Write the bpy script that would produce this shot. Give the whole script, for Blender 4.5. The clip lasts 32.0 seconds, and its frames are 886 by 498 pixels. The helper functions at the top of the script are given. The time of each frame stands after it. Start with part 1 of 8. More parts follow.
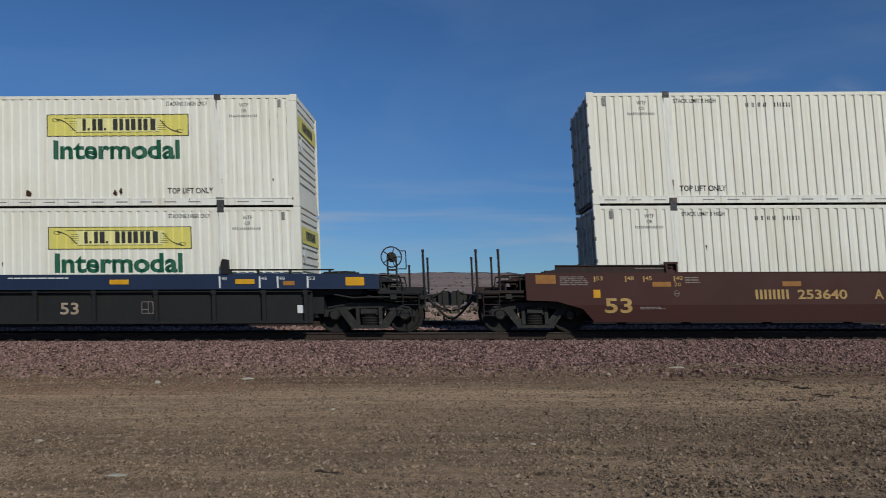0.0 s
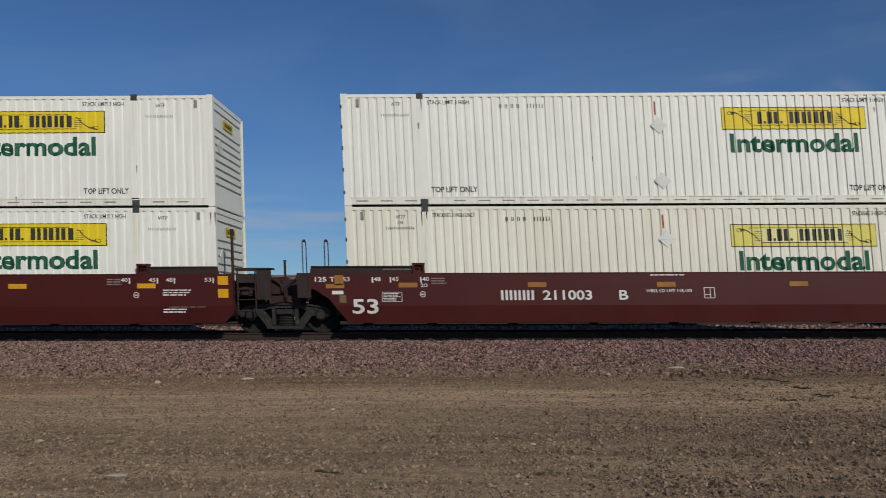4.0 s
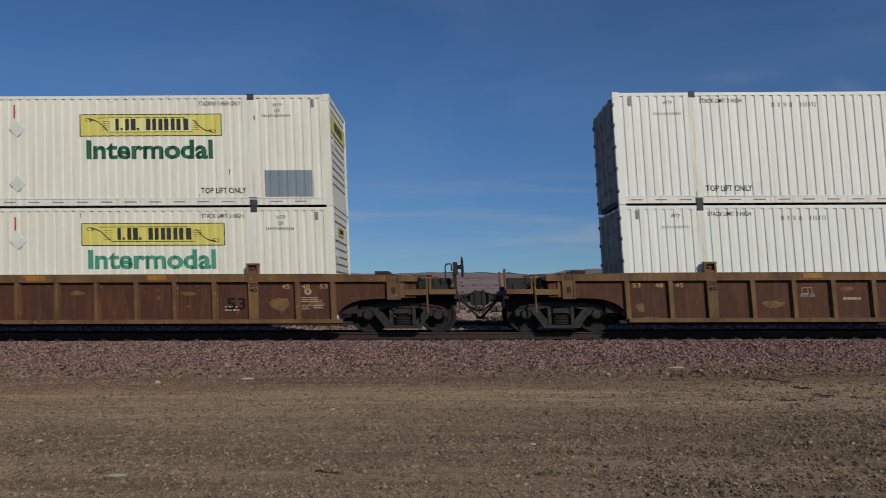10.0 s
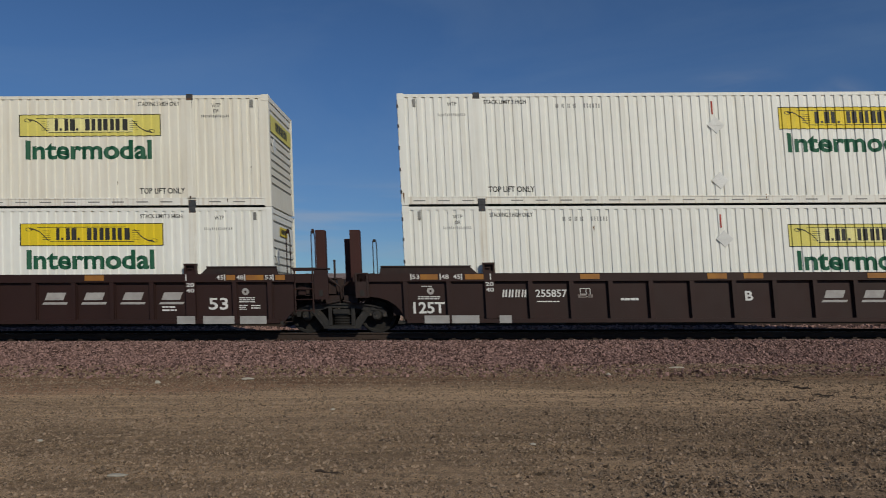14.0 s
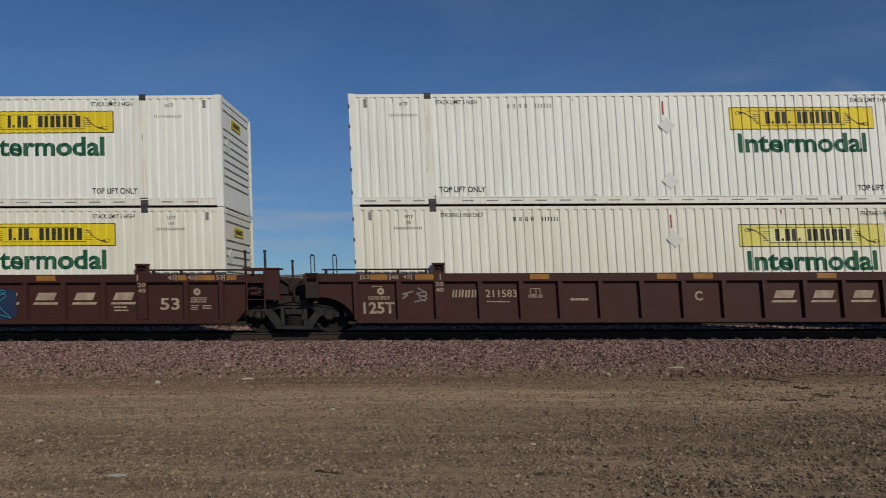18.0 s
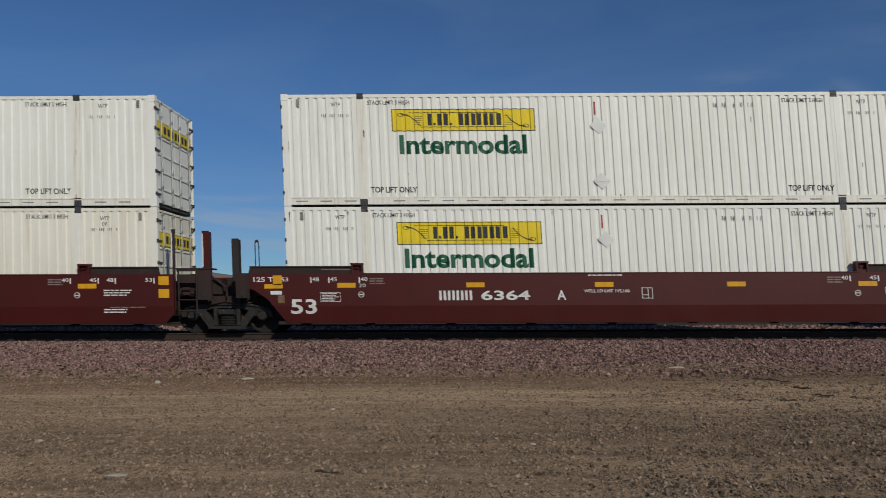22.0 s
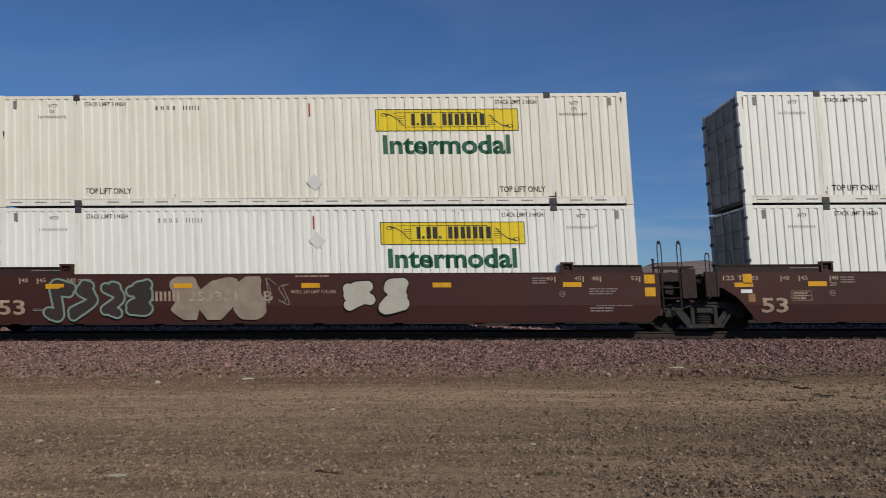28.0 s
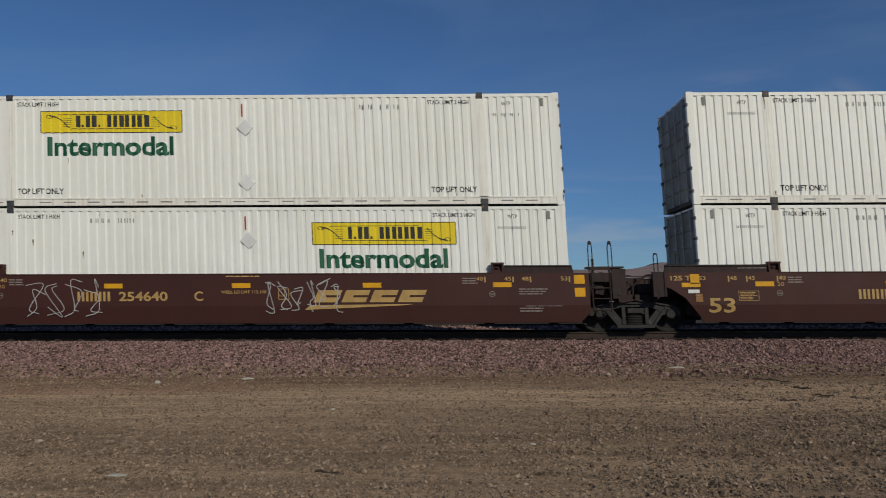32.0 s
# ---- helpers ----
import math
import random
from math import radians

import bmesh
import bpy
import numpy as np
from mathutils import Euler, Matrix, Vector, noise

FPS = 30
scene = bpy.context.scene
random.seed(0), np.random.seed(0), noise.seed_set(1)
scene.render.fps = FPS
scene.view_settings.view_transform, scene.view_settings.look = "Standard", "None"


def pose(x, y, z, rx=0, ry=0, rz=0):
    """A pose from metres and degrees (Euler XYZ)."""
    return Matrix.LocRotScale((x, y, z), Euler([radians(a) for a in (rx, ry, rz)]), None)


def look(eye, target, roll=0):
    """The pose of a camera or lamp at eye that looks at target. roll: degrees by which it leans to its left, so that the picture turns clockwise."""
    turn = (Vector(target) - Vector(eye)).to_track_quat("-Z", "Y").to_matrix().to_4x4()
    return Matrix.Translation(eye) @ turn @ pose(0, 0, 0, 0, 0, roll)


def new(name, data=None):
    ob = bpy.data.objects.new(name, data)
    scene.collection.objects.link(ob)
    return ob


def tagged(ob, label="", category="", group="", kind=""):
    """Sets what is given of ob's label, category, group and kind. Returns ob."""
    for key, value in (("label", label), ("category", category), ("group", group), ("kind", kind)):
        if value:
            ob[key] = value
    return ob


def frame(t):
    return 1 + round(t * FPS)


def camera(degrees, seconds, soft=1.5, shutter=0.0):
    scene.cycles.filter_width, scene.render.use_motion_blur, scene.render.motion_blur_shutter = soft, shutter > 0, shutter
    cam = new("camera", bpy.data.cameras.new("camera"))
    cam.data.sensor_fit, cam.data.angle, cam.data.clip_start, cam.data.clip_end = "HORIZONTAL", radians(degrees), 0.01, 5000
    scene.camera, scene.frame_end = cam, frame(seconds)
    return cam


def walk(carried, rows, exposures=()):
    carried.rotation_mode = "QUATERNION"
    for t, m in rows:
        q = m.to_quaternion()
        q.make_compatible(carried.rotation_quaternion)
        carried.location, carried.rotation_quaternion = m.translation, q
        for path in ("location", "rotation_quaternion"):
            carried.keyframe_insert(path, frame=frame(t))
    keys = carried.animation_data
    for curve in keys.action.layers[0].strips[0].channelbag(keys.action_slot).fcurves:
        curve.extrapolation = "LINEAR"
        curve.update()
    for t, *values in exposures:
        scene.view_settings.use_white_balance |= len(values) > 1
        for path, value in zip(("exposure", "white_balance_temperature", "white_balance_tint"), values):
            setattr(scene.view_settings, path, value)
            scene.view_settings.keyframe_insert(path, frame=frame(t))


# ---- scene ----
# The still camera, about 18 m from the passing train.
CAM = (0.0, 0.0, 1.42)
TRACK_Y = 19.25
RAIL_Z = 0.55
YAW, TILT, ROLL = radians(0.529), radians(3.986), -0.178
cam = camera(63.75, 32.0, soft=0.75, shutter=0.74)
# a phone's sensor is read out from top to bottom within 24 ms
scene.cycles.rolling_shutter_type = "TOP"
scene.cycles.rolling_shutter_duration = 0.04
AIM = look(CAM, (CAM[0] - math.sin(YAW) * math.cos(TILT) * 10, CAM[1] + math.cos(YAW) * math.cos(TILT) * 10, CAM[2] + math.sin(TILT) * 10), ROLL)
walk(cam, [(0.0, AIM), (32.0, AIM)], exposures=[
    (0.0, -0.43, 6000, 8), (0.5, -0.46, 6050, 9), (1.0, -0.49, 6080, 10), (2.0, -0.50, 6130, 10), (3.0, -0.48, 6380, 10),
    (6.0, -0.37, 6230, 10), (7.0, -0.49, 6240, 10), (8.0, -0.49, 6250, 10), (9.0, -0.51, 6260, 10), (12.0, -0.54, 6330, 10),
    (13.0, -0.54, 6430, 14), (13.5, -0.43, 6448, 12), (14.0, -0.56, 6479, 10), (15.0, -0.61, 6472, 10), (18.0, -0.57, 6453, 10),
    (19.0, -0.50, 6417, 10), (20.0, -0.46, 6350, 10), (21.0, -0.56, 6350, 10), (22.0, -0.52, 6347, 10), (23.0, -0.53, 6345, 10),
    (24.0, -0.39, 6130, 10), (25.0, -0.59, 6430, 13), (26.0, -0.61, 6400, 14), (26.4, -0.36, 6370, 12), (29.0, -0.45, 6335, 13),
    (30.0, -0.55, 6450, 12), (31.0, -0.46, 6332, 10), (32.0, -0.54, 6440, 10)])

# ---- light: low winter sun behind the camera and to its right ----
SUN_EL, SUN_AZ = radians(30), radians(30)
sun = new("sun", bpy.data.lights.new("sun", "SUN"))
sun.data.energy, sun.data.angle, sun.data.color = 3.75, radians(0.53), (1.0, 0.94, 0.785)
SUN_DIR = Vector((math.sin(SUN_AZ) * math.cos(SUN_EL), -math.cos(SUN_AZ) * math.cos(SUN_EL), math.sin(SUN_EL)))
sun.matrix_world = look(SUN_DIR * 50, (0, 0, 0))

world = bpy.data.worlds.new("sky")
scene.world = world
world.use_nodes = True
wn, wl = world.node_tree.nodes, world.node_tree.links
wn.clear()
sky = wn.new("ShaderNodeTexSky")
sky.sky_type, sky.sun_disc = "NISHITA", False
sky.sun_elevation, sky.sun_rotation = SUN_EL, math.pi - SUN_AZ
sky.altitude, sky.air_density, sky.dust_density, sky.ozone_density = 700, 0.8, 0.2, 2.2
wco = wn.new("ShaderNodeTexCoord")
wmap = wn.new("ShaderNodeMapping")
wmap.inputs["Scale"].default_value = (1.2, 1.2, 4.0)
wmap.inputs["Rotation"].default_value = (0.12, 0.05, 0.3)
wmap.inputs["Location"].default_value = (3.1, 1.7, 0.4)
cirrus = wn.new("ShaderNodeTexNoise")
cirrus.inputs["Scale"].default_value, cirrus.inputs["Detail"].default_value = 1.7, 7
cirrus.inputs["Roughness"].default_value, cirrus.inputs["Distortion"].default_value = 0.55, 0.7
cramp = wn.new("ShaderNodeValToRGB")
cramp.color_ramp.elements[0].position, cramp.color_ramp.elements[0].color = 0.44, (0, 0, 0, 1)
cramp.color_ramp.elements[1].position, cramp.color_ramp.elements[1].color = 0.92, (0.15, 0.15, 0.15, 1)
cmix = wn.new("ShaderNodeMix")
cmix.data_type = "RGBA"
cmix.inputs["B"].default_value = (5.6, 7.2, 8.6, 1)
tint = wn.new("ShaderNodeMix")
tint.data_type, tint.blend_type = "RGBA", "MULTIPLY"
tint.inputs["Factor"].default_value = 1.0
tint.inputs["B"].default_value = (0.635, 0.905, 1.16, 1)
bg = wn.new("ShaderNodeBackground")
bg.inputs["Strength"].default_value = 0.076
wout = wn.new("ShaderNodeOutputWorld")
wl.new(wco.outputs["Generated"], wmap.inputs["Vector"])
wl.new(wmap.outputs["Vector"], cirrus.inputs["Vector"])
wl.new(cirrus.outputs["Fac"], cramp.inputs["Fac"])
wl.new(cramp.outputs["Color"], cmix.inputs["Factor"])
wl.new(sky.outputs["Color"], tint.inputs["A"])


def world_math(op, a, b):
    x = wn.new("ShaderNodeMath")
    x.operation = op
    for s, v in zip(x.inputs, (a, b)):
        if isinstance(v, (int, float)):
            s.default_value = v
        else:
            wl.new(v, s)
    return x.outputs[0]


def world_range(v, a, b, c, d):
    x = wn.new("ShaderNodeMapRange")
    x.interpolation_type = "SMOOTHSTEP"
    for s, k in zip(("From Min", "From Max", "To Min", "To Max"), (a, b, c, d)):
        x.inputs[s].default_value = k
    wl.new(v, x.inputs["Value"])
    return x.outputs["Result"]


# clear dry air: the sky stays deep blue down to a thin haze over the horizon
height = wn.new("ShaderNodeSeparateXYZ")
wl.new(wco.outputs["Generated"], height.inputs[0])
deep = wn.new("ShaderNodeMix")
deep.data_type, deep.blend_type = "RGBA", "MULTIPLY"
deep.inputs["Factor"].default_value = 1.0
wl.new(tint.outputs["Result"], deep.inputs["A"])
wl.new(world_range(height.outputs["Z"], 0.0, 0.34, 0.84, 1.12), deep.inputs["B"])
wl.new(deep.outputs["Result"], cmix.inputs["A"])


def cloud(below, scale, stretch, turn, lo, hi, amount, mask):
    mp = wn.new("ShaderNodeMapping")
    mp.inputs["Scale"].default_value, mp.inputs["Rotation"].default_value = stretch, turn
    t = wn.new("ShaderNodeTexNoise")
    t.inputs["Scale"].default_value, t.inputs["Detail"].default_value, t.inputs["Distortion"].default_value = scale, 6, 0.5
    wl.new(wco.outputs["Generated"], mp.inputs["Vector"])
    wl.new(mp.outputs["Vector"], t.inputs["Vector"])
    x = wn.new("ShaderNodeMix")
    x.data_type = "RGBA"
    wl.new(world_math("MULTIPLY", world_range(t.outputs["Fac"], lo, hi, 0.0, amount), mask), x.inputs["Factor"])
    wl.new(below, x.inputs["A"])
    x.inputs["B"].default_value = (6.6, 6.9, 7.6, 1)
    return x.outputs["Result"]


def near_direction(d, reach):
    v = wn.new("ShaderNodeVectorMath")
    v.operation = "DISTANCE"
    v.inputs[1].default_value = d
    wl.new(wco.outputs["Generated"], v.inputs[0])
    return world_range(v.outputs["Value"], reach * 0.2, reach, 1.0, 0.0)


# thin bands low over the hills and two small wisps
band = world_math("MULTIPLY", world_range(height.outputs["Z"], 0.03, 0.10, 0.0, 1.0), world_range(height.outputs["Z"], 0.10, 0.19, 1.0, 0.0))
layers = cloud(cmix.outputs["Result"], 2.2, (1.5, 1.5, 15.0), (0.0, 0.03, 0.4), 0.42, 0.72, 0.40, band)
layers = cloud(layers, 8.0, (1.0, 1.0, 1.4), (0.0, 0.8, 0.2), 0.42, 0.68, 0.42, near_direction((0.471, 0.855, 0.218), 0.055))
layers = cloud(layers, 4.5, (1.0, 1.0, 7.0), (0.0, -0.06, 0.2), 0.40, 0.70, 0.32, near_direction((0.372, 0.902, 0.218), 0.10))
wl.new(layers, bg.inputs["Color"])
wl.new(bg.outputs["Background"], wout.inputs["Surface"])


# ---- materials ----
def surface(name, base, second=None, rough=0.6, metal=0.0, fine=30.0, coarse=1.2, streak=None, streak_amount=0.0,
            spots=None, spot_level=0.7, bump=0.0, bump_scale=60.0, vary=0.0, grain=0.5, gloss=0.3, streak_scale=(5.0, 5.0, 0.5)):
    """A worn procedural surface: base and second colour mixed at two scales, vertical streaks, spots, bump."""
    m = bpy.data.materials.new(name)
    m.use_nodes = True
    n, l = m.node_tree.nodes, m.node_tree.links
    shader = n["Principled BSDF"]
    co = n.new("ShaderNodeTexCoord")
    info = n.new("ShaderNodeObjectInfo")
    shift = n.new("ShaderNodeVectorMath")
    shift.operation = "MULTIPLY_ADD"
    shift.inputs[1].default_value = (37.0, 53.0, 29.0)
    l.new(info.outputs["Random"], shift.inputs[0])
    l.new(co.outputs["Object"], shift.inputs[2])
    place = shift.outputs["Vector"]

    def noise_of(scale, detail=4.0, stretch=None):
        t = n.new("ShaderNodeTexNoise")
        t.inputs["Scale"].default_value, t.inputs["Detail"].default_value = scale, detail
        if stretch:
            mp = n.new("ShaderNodeMapping")
            mp.inputs["Scale"].default_value = stretch
            l.new(place, mp.inputs["Vector"])
            l.new(mp.outputs["Vector"], t.inputs["Vector"])
        else:
            l.new(place, t.inputs["Vector"])
        return t.outputs["Fac"]

    def span(value, lo, hi, out=1.0):
        r = n.new("ShaderNodeMapRange")
        r.inputs["From Min"].default_value, r.inputs["From Max"].default_value = lo, hi
        r.inputs["To Max"].default_value = out
        l.new(value, r.inputs["Value"])
        return r.outputs["Result"]

    def mix(fac, a, b):
        x = n.new("ShaderNodeMix")
        x.data_type = "RGBA"
        if isinstance(fac, float):
            x.inputs["Factor"].default_value = fac
        else:
            l.new(fac, x.inputs["Factor"])
        for key, v in (("A", a), ("B", b)):
            if isinstance(v, tuple):
                x.inputs[key].default_value = (*v, 1)
            else:
                l.new(v, x.inputs[key])
        return x.outputs["Result"]

    second = second or tuple(c * 0.8 for c in base)
    col = mix(span(noise_of(coarse), 0.35, 0.7), base, second)
    col = mix(span(noise_of(fine), 0.4, 0.75, grain), col, tuple(c * 0.72 for c in base))
    if streak:
        col = mix(span(noise_of(2.0, 5.0, streak_scale), 0.5, 0.8, streak_amount), col, streak)
    if spots:
        col = mix(span(noise_of(fine * 0.35, 6.0), spot_level, spot_level + 0.06), col, spots)
    if vary:
        hsv = n.new("ShaderNodeHueSaturation")
        l.new(span(info.outputs["Random"], 0.0, 1.0), hsv.inputs["Fac"])
        hsv.inputs["Value"].default_value = 1.0 + vary
        l.new(col, hsv.inputs["Color"])
        col = hsv.outputs["Color"]
    l.new(col, shader.inputs["Base Color"])
    l.new(span(noise_of(coarse * 3), 0.2, 0.8, 1.0), (rr := n.new("ShaderNodeMath")).inputs[0])
    rr.operation = "MULTIPLY_ADD"
    rr.inputs[1].default_value, rr.inputs[2].default_value = 0.2, rough - 0.1
    l.new(rr.outputs[0], shader.inputs["Roughness"])
    shader.inputs["Metallic"].default_value = metal
    shader.inputs["Specular IOR Level"].default_value = gloss
    if bump:
        b = n.new("ShaderNodeBump")
        b.inputs["Strength"].default_value, b.inputs["Distance"].default_value = bump, 0.01
        l.new(noise_of(bump_scale, 6.0), b.inputs["Height"])
        l.new(b.outputs["Normal"], shader.inputs["Normal"])
    return m


M_WHITE = surface("container_white", (0.80, 0.80, 0.75), (0.755, 0.755, 0.70), 0.5, fine=5, coarse=0.5, grain=0.12, streak=(0.58, 0.55, 0.47), streak_amount=0.5, streak_scale=(4.0, 4.0, 0.22), spots=(0.34, 0.26, 0.18), spot_level=0.79)
M_CREAM = surface("container_cream", (0.78, 0.755, 0.67), (0.73, 0.70, 0.60), 0.55, fine=5, coarse=0.5, grain=0.12, streak=(0.56, 0.48, 0.36), streak_amount=0.5, streak_scale=(4.0, 4.0, 0.22), spots=(0.26, 0.15, 0.08), spot_level=0.79)
M_POST = surface("container_post_cream", (0.785, 0.775, 0.715), (0.74, 0.715, 0.63), 0.55, fine=6, coarse=0.9, grain=0.2, streak=(0.42, 0.31, 0.19), streak_amount=0.6, streak_scale=(9.0, 9.0, 0.4), spots=(0.26, 0.15, 0.08), spot_level=0.76)
M_RUSTSPOT = surface("rust_spot", (0.07, 0.03, 0.015), (0.03, 0.018, 0.012), 0.9, coarse=8)
M_DRIP = surface("rust_streak", (0.24, 0.15, 0.09), (0.14, 0.08, 0.05), 0.9, coarse=8)
M_SIDE_IN = surface("container_soffit", (0.10, 0.10, 0.10), (0.06, 0.06, 0.06), 0.8)
# grimy door white, darkened further for the shade on left-facing ends
M_DOOR_SHADED = surface("container_door_shaded", (0.31, 0.305, 0.265), (0.15, 0.15, 0.125), 0.6, coarse=1.6, streak=(0.18, 0.16, 0.13), streak_amount=0.7)
M_STEEL = surface("galvanised_steel", (0.42, 0.43, 0.43), (0.28, 0.28, 0.28), 0.5, 0.6)
M_CAST = surface("casting_grey", (0.060, 0.064, 0.072), (0.035, 0.035, 0.038), 0.55, coarse=12, spots=(0.16, 0.09, 0.05), spot_level=0.6)
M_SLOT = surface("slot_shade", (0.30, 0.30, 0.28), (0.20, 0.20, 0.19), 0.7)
M_YELLOW = surface("banner_yellow", (0.78, 0.60, 0.02), (0.70, 0.52, 0.03), 0.5, coarse=0.9)
M_YELLOW_PALE = surface("banner_yellow_pale", (0.80, 0.74, 0.34), (0.74, 0.68, 0.28), 0.55, coarse=0.9)
M_YELLOW_OLD = surface("banner_yellow_faded", (0.72, 0.64, 0.16), (0.66, 0.58, 0.14), 0.55, coarse=0.9)
M_BLACK = surface("lettering_black", (0.03, 0.03, 0.028), (0.05, 0.05, 0.045), 0.6)
M_GREEN = surface("lettering_green", (0.010, 0.088, 0.044), (0.016, 0.105, 0.056), 0.55)
M_TEAL = surface("lettering_green_faded", (0.05, 0.25, 0.17), (0.08, 0.30, 0.20), 0.55)
M_RED = surface("stripe_red", (0.45, 0.05, 0.03), (0.3, 0.05, 0.03), 0.6)
M_PLACARD = surface("placard_white", (0.74, 0.745, 0.72), (0.60, 0.60, 0.57), 0.5)
M_PATCH = surface("patch_grey_blue", (0.23, 0.28, 0.33), (0.20, 0.24, 0.28), 0.6)
M_BLUESIGN = surface("sign_blue", (0.015, 0.05, 0.20), (0.02, 0.06, 0.22), 0.5)

M_MAROON = surface("paint_maroon", (0.066, 0.008, 0.006), (0.055, 0.007, 0.006), 0.5, coarse=0.6, streak=(0.040, 0.012, 0.010), streak_amount=0.5)
M_BROWN = surface("paint_brown_faded", (0.054, 0.016, 0.012), (0.043, 0.014, 0.011), 0.65, coarse=0.6, streak=(0.040, 0.019, 0.014), streak_amount=0.6)
M_DARKBROWN = surface("paint_dark_brown", (0.030, 0.0115, 0.0095), (0.023, 0.010, 0.008), 0.6, coarse=0.7, streak=(0.026, 0.015, 0.012), streak_amount=0.5)
M_ORANGE = surface("paint_orange", (0.202, 0.054, 0.013), (0.157, 0.043, 0.013), 0.6, coarse=0.6, streak=(0.090, 0.032, 0.016), streak_amount=0.6)
M_AMBER = surface("paint_yellow_ochre", (0.240, 0.122, 0.024), (0.200, 0.098, 0.021), 0.6, coarse=0.7, streak=(0.107, 0.055, 0.024), streak_amount=0.55)
M_RUSTPANEL = surface("paint_rusted_panel", (0.088, 0.032, 0.018), (0.055, 0.024, 0.016), 0.75, coarse=1.4, streak=(0.145, 0.062, 0.022), streak_amount=0.65, spots=(0.21, 0.125, 0.05), spot_level=0.67)
M_RUSTFRAME = surface("paint_rusted_yellow", (0.190, 0.104, 0.040), (0.098, 0.048, 0.024), 0.7, coarse=1.5, streak=(0.065, 0.034, 0.02), streak_amount=0.8, spots=(0.33, 0.23, 0.10), spot_level=0.66)
M_SCUFF = surface("worn_older_yellow", (0.20, 0.115, 0.045), (0.10, 0.05, 0.026), 0.75, coarse=6, fine=30, grain=0.8)
M_MARK_MID = surface("lettering_grey_white", (0.40, 0.385, 0.37), (0.30, 0.28, 0.27), 0.65, coarse=5, fine=50)
M_BLUE = surface("paint_blue", (0.016, 0.030, 0.072), (0.013, 0.024, 0.055), 0.55, coarse=0.8, streak=(0.03, 0.03, 0.04), streak_amount=0.5)
M_SOOT = surface("paint_blue_sooted", (0.017, 0.016, 0.016), (0.012, 0.013, 0.016), 0.75, coarse=1.0, streak=(0.026, 0.022, 0.018), streak_amount=0.5)
M_BLUEPANEL = surface("paint_blue_panel", (0.015, 0.026, 0.055), (0.018, 0.021, 0.032), 0.65, coarse=0.9)
M_BLUEFRESH = surface("paint_blue_fresh", (0.014, 0.029, 0.066), (0.014, 0.025, 0.052), 0.65, coarse=0.9)
M_NAVY = surface("paint_navy_patch", (0.010, 0.014, 0.018), (0.013, 0.017, 0.020), 0.6)
M_BANDGREY = surface("band_grey_white", (0.36, 0.35, 0.34), (0.28, 0.27, 0.26), 0.65, coarse=4)
M_DKRED = surface("paint_red_band", (0.10, 0.014, 0.015), (0.07, 0.014, 0.014), 0.6)
M_UNDER = surface("underframe_black", (0.022, 0.021, 0.020), (0.032, 0.028, 0.024), 0.75, coarse=2.0, bump=0.2)
M_TRUCK = surface("truck_grime", (0.028, 0.026, 0.024), (0.017, 0.015, 0.014), 0.6, coarse=6.0, bump=0.5, bump_scale=25, spots=(0.070, 0.055, 0.042), spot_level=0.62)
M_END_DARK = surface("end_dark_brown", (0.036, 0.019, 0.017), (0.022, 0.017, 0.016), 0.75, coarse=2.0, bump=0.2, streak=(0.055, 0.032, 0.024), streak_amount=0.4)
M_WHEEL = surface("wheel_steel", (0.020, 0.018, 0.016), (0.014, 0.012, 0.011), 0.7, 0.2, coarse=3.0)
M_REFLECT = surface("reflector_yellow", (0.72, 0.36, 0.01), (0.60, 0.30, 0.015), 0.4, coarse=2.0, streak=(0.2, 0.1, 0.03), streak_amount=0.3)
M_REFLECT_OLD = surface("reflector_dirty", (0.36, 0.16, 0.03), (0.24, 0.10, 0.03), 0.6, coarse=3.0)
M_MARK = surface("lettering_white", (0.70, 0.70, 0.68), (0.58, 0.57, 0.55), 0.6, coarse=4)
M_MARK_OLD = surface("lettering_worn_tan", (0.42, 0.33, 0.24), (0.26, 0.18, 0.13), 0.7, coarse=5, fine=60)
M_MARK_DIM = surface("lettering_dim", (0.24, 0.20, 0.18), (0.17, 0.14, 0.13), 0.7, coarse=4)
M_MARK_FAINT = surface("lettering_faint", (0.075, 0.060, 0.052), (0.050, 0.042, 0.038), 0.7, coarse=4)
M_GOLD = surface("lettering_gold", (0.46, 0.30, 0.10), (0.36, 0.22, 0.08), 0.6, coarse=4)
M_BLACKMARK = surface("panel_black", (0.013, 0.013, 0.012), (0.02, 0.018, 0.016), 0.8, gloss=0.1)
M_RAIL = surface("rail_rust", (0.045, 0.028, 0.021), (0.03, 0.021, 0.017), 0.8, coarse=4)
M_RAILTOP = surface("rail_head", (0.20, 0.18, 0.17), (0.15, 0.135, 0.125), 0.5, 0.7)
M_TIE = surface("concrete_tie", (0.30, 0.28, 0.25), (0.22, 0.20, 0.18), 0.85, coarse=3, bump=0.3)
M_WOOD = surface("weathered_wood", (0.065, 0.045, 0.032), (0.035, 0.026, 0.02), 0.85, bump=0.6, bump_scale=40)
M_G_TEAL = surface("graffiti_teal", (0.060, 0.175, 0.120), (0.085, 0.215, 0.145), 0.6, coarse=2)
M_G_CYAN = surface("graffiti_cyan", (0.06, 0.32, 0.42), (0.05, 0.24, 0.36), 0.6, coarse=2)
M_G_SILVER = surface("graffiti_silver", (0.42, 0.41, 0.40), (0.30, 0.29, 0.28), 0.5, coarse=2)
M_G_RED = surface("graffiti_red", (0.125, 0.030, 0.026), (0.08, 0.026, 0.034), 0.6, coarse=2)
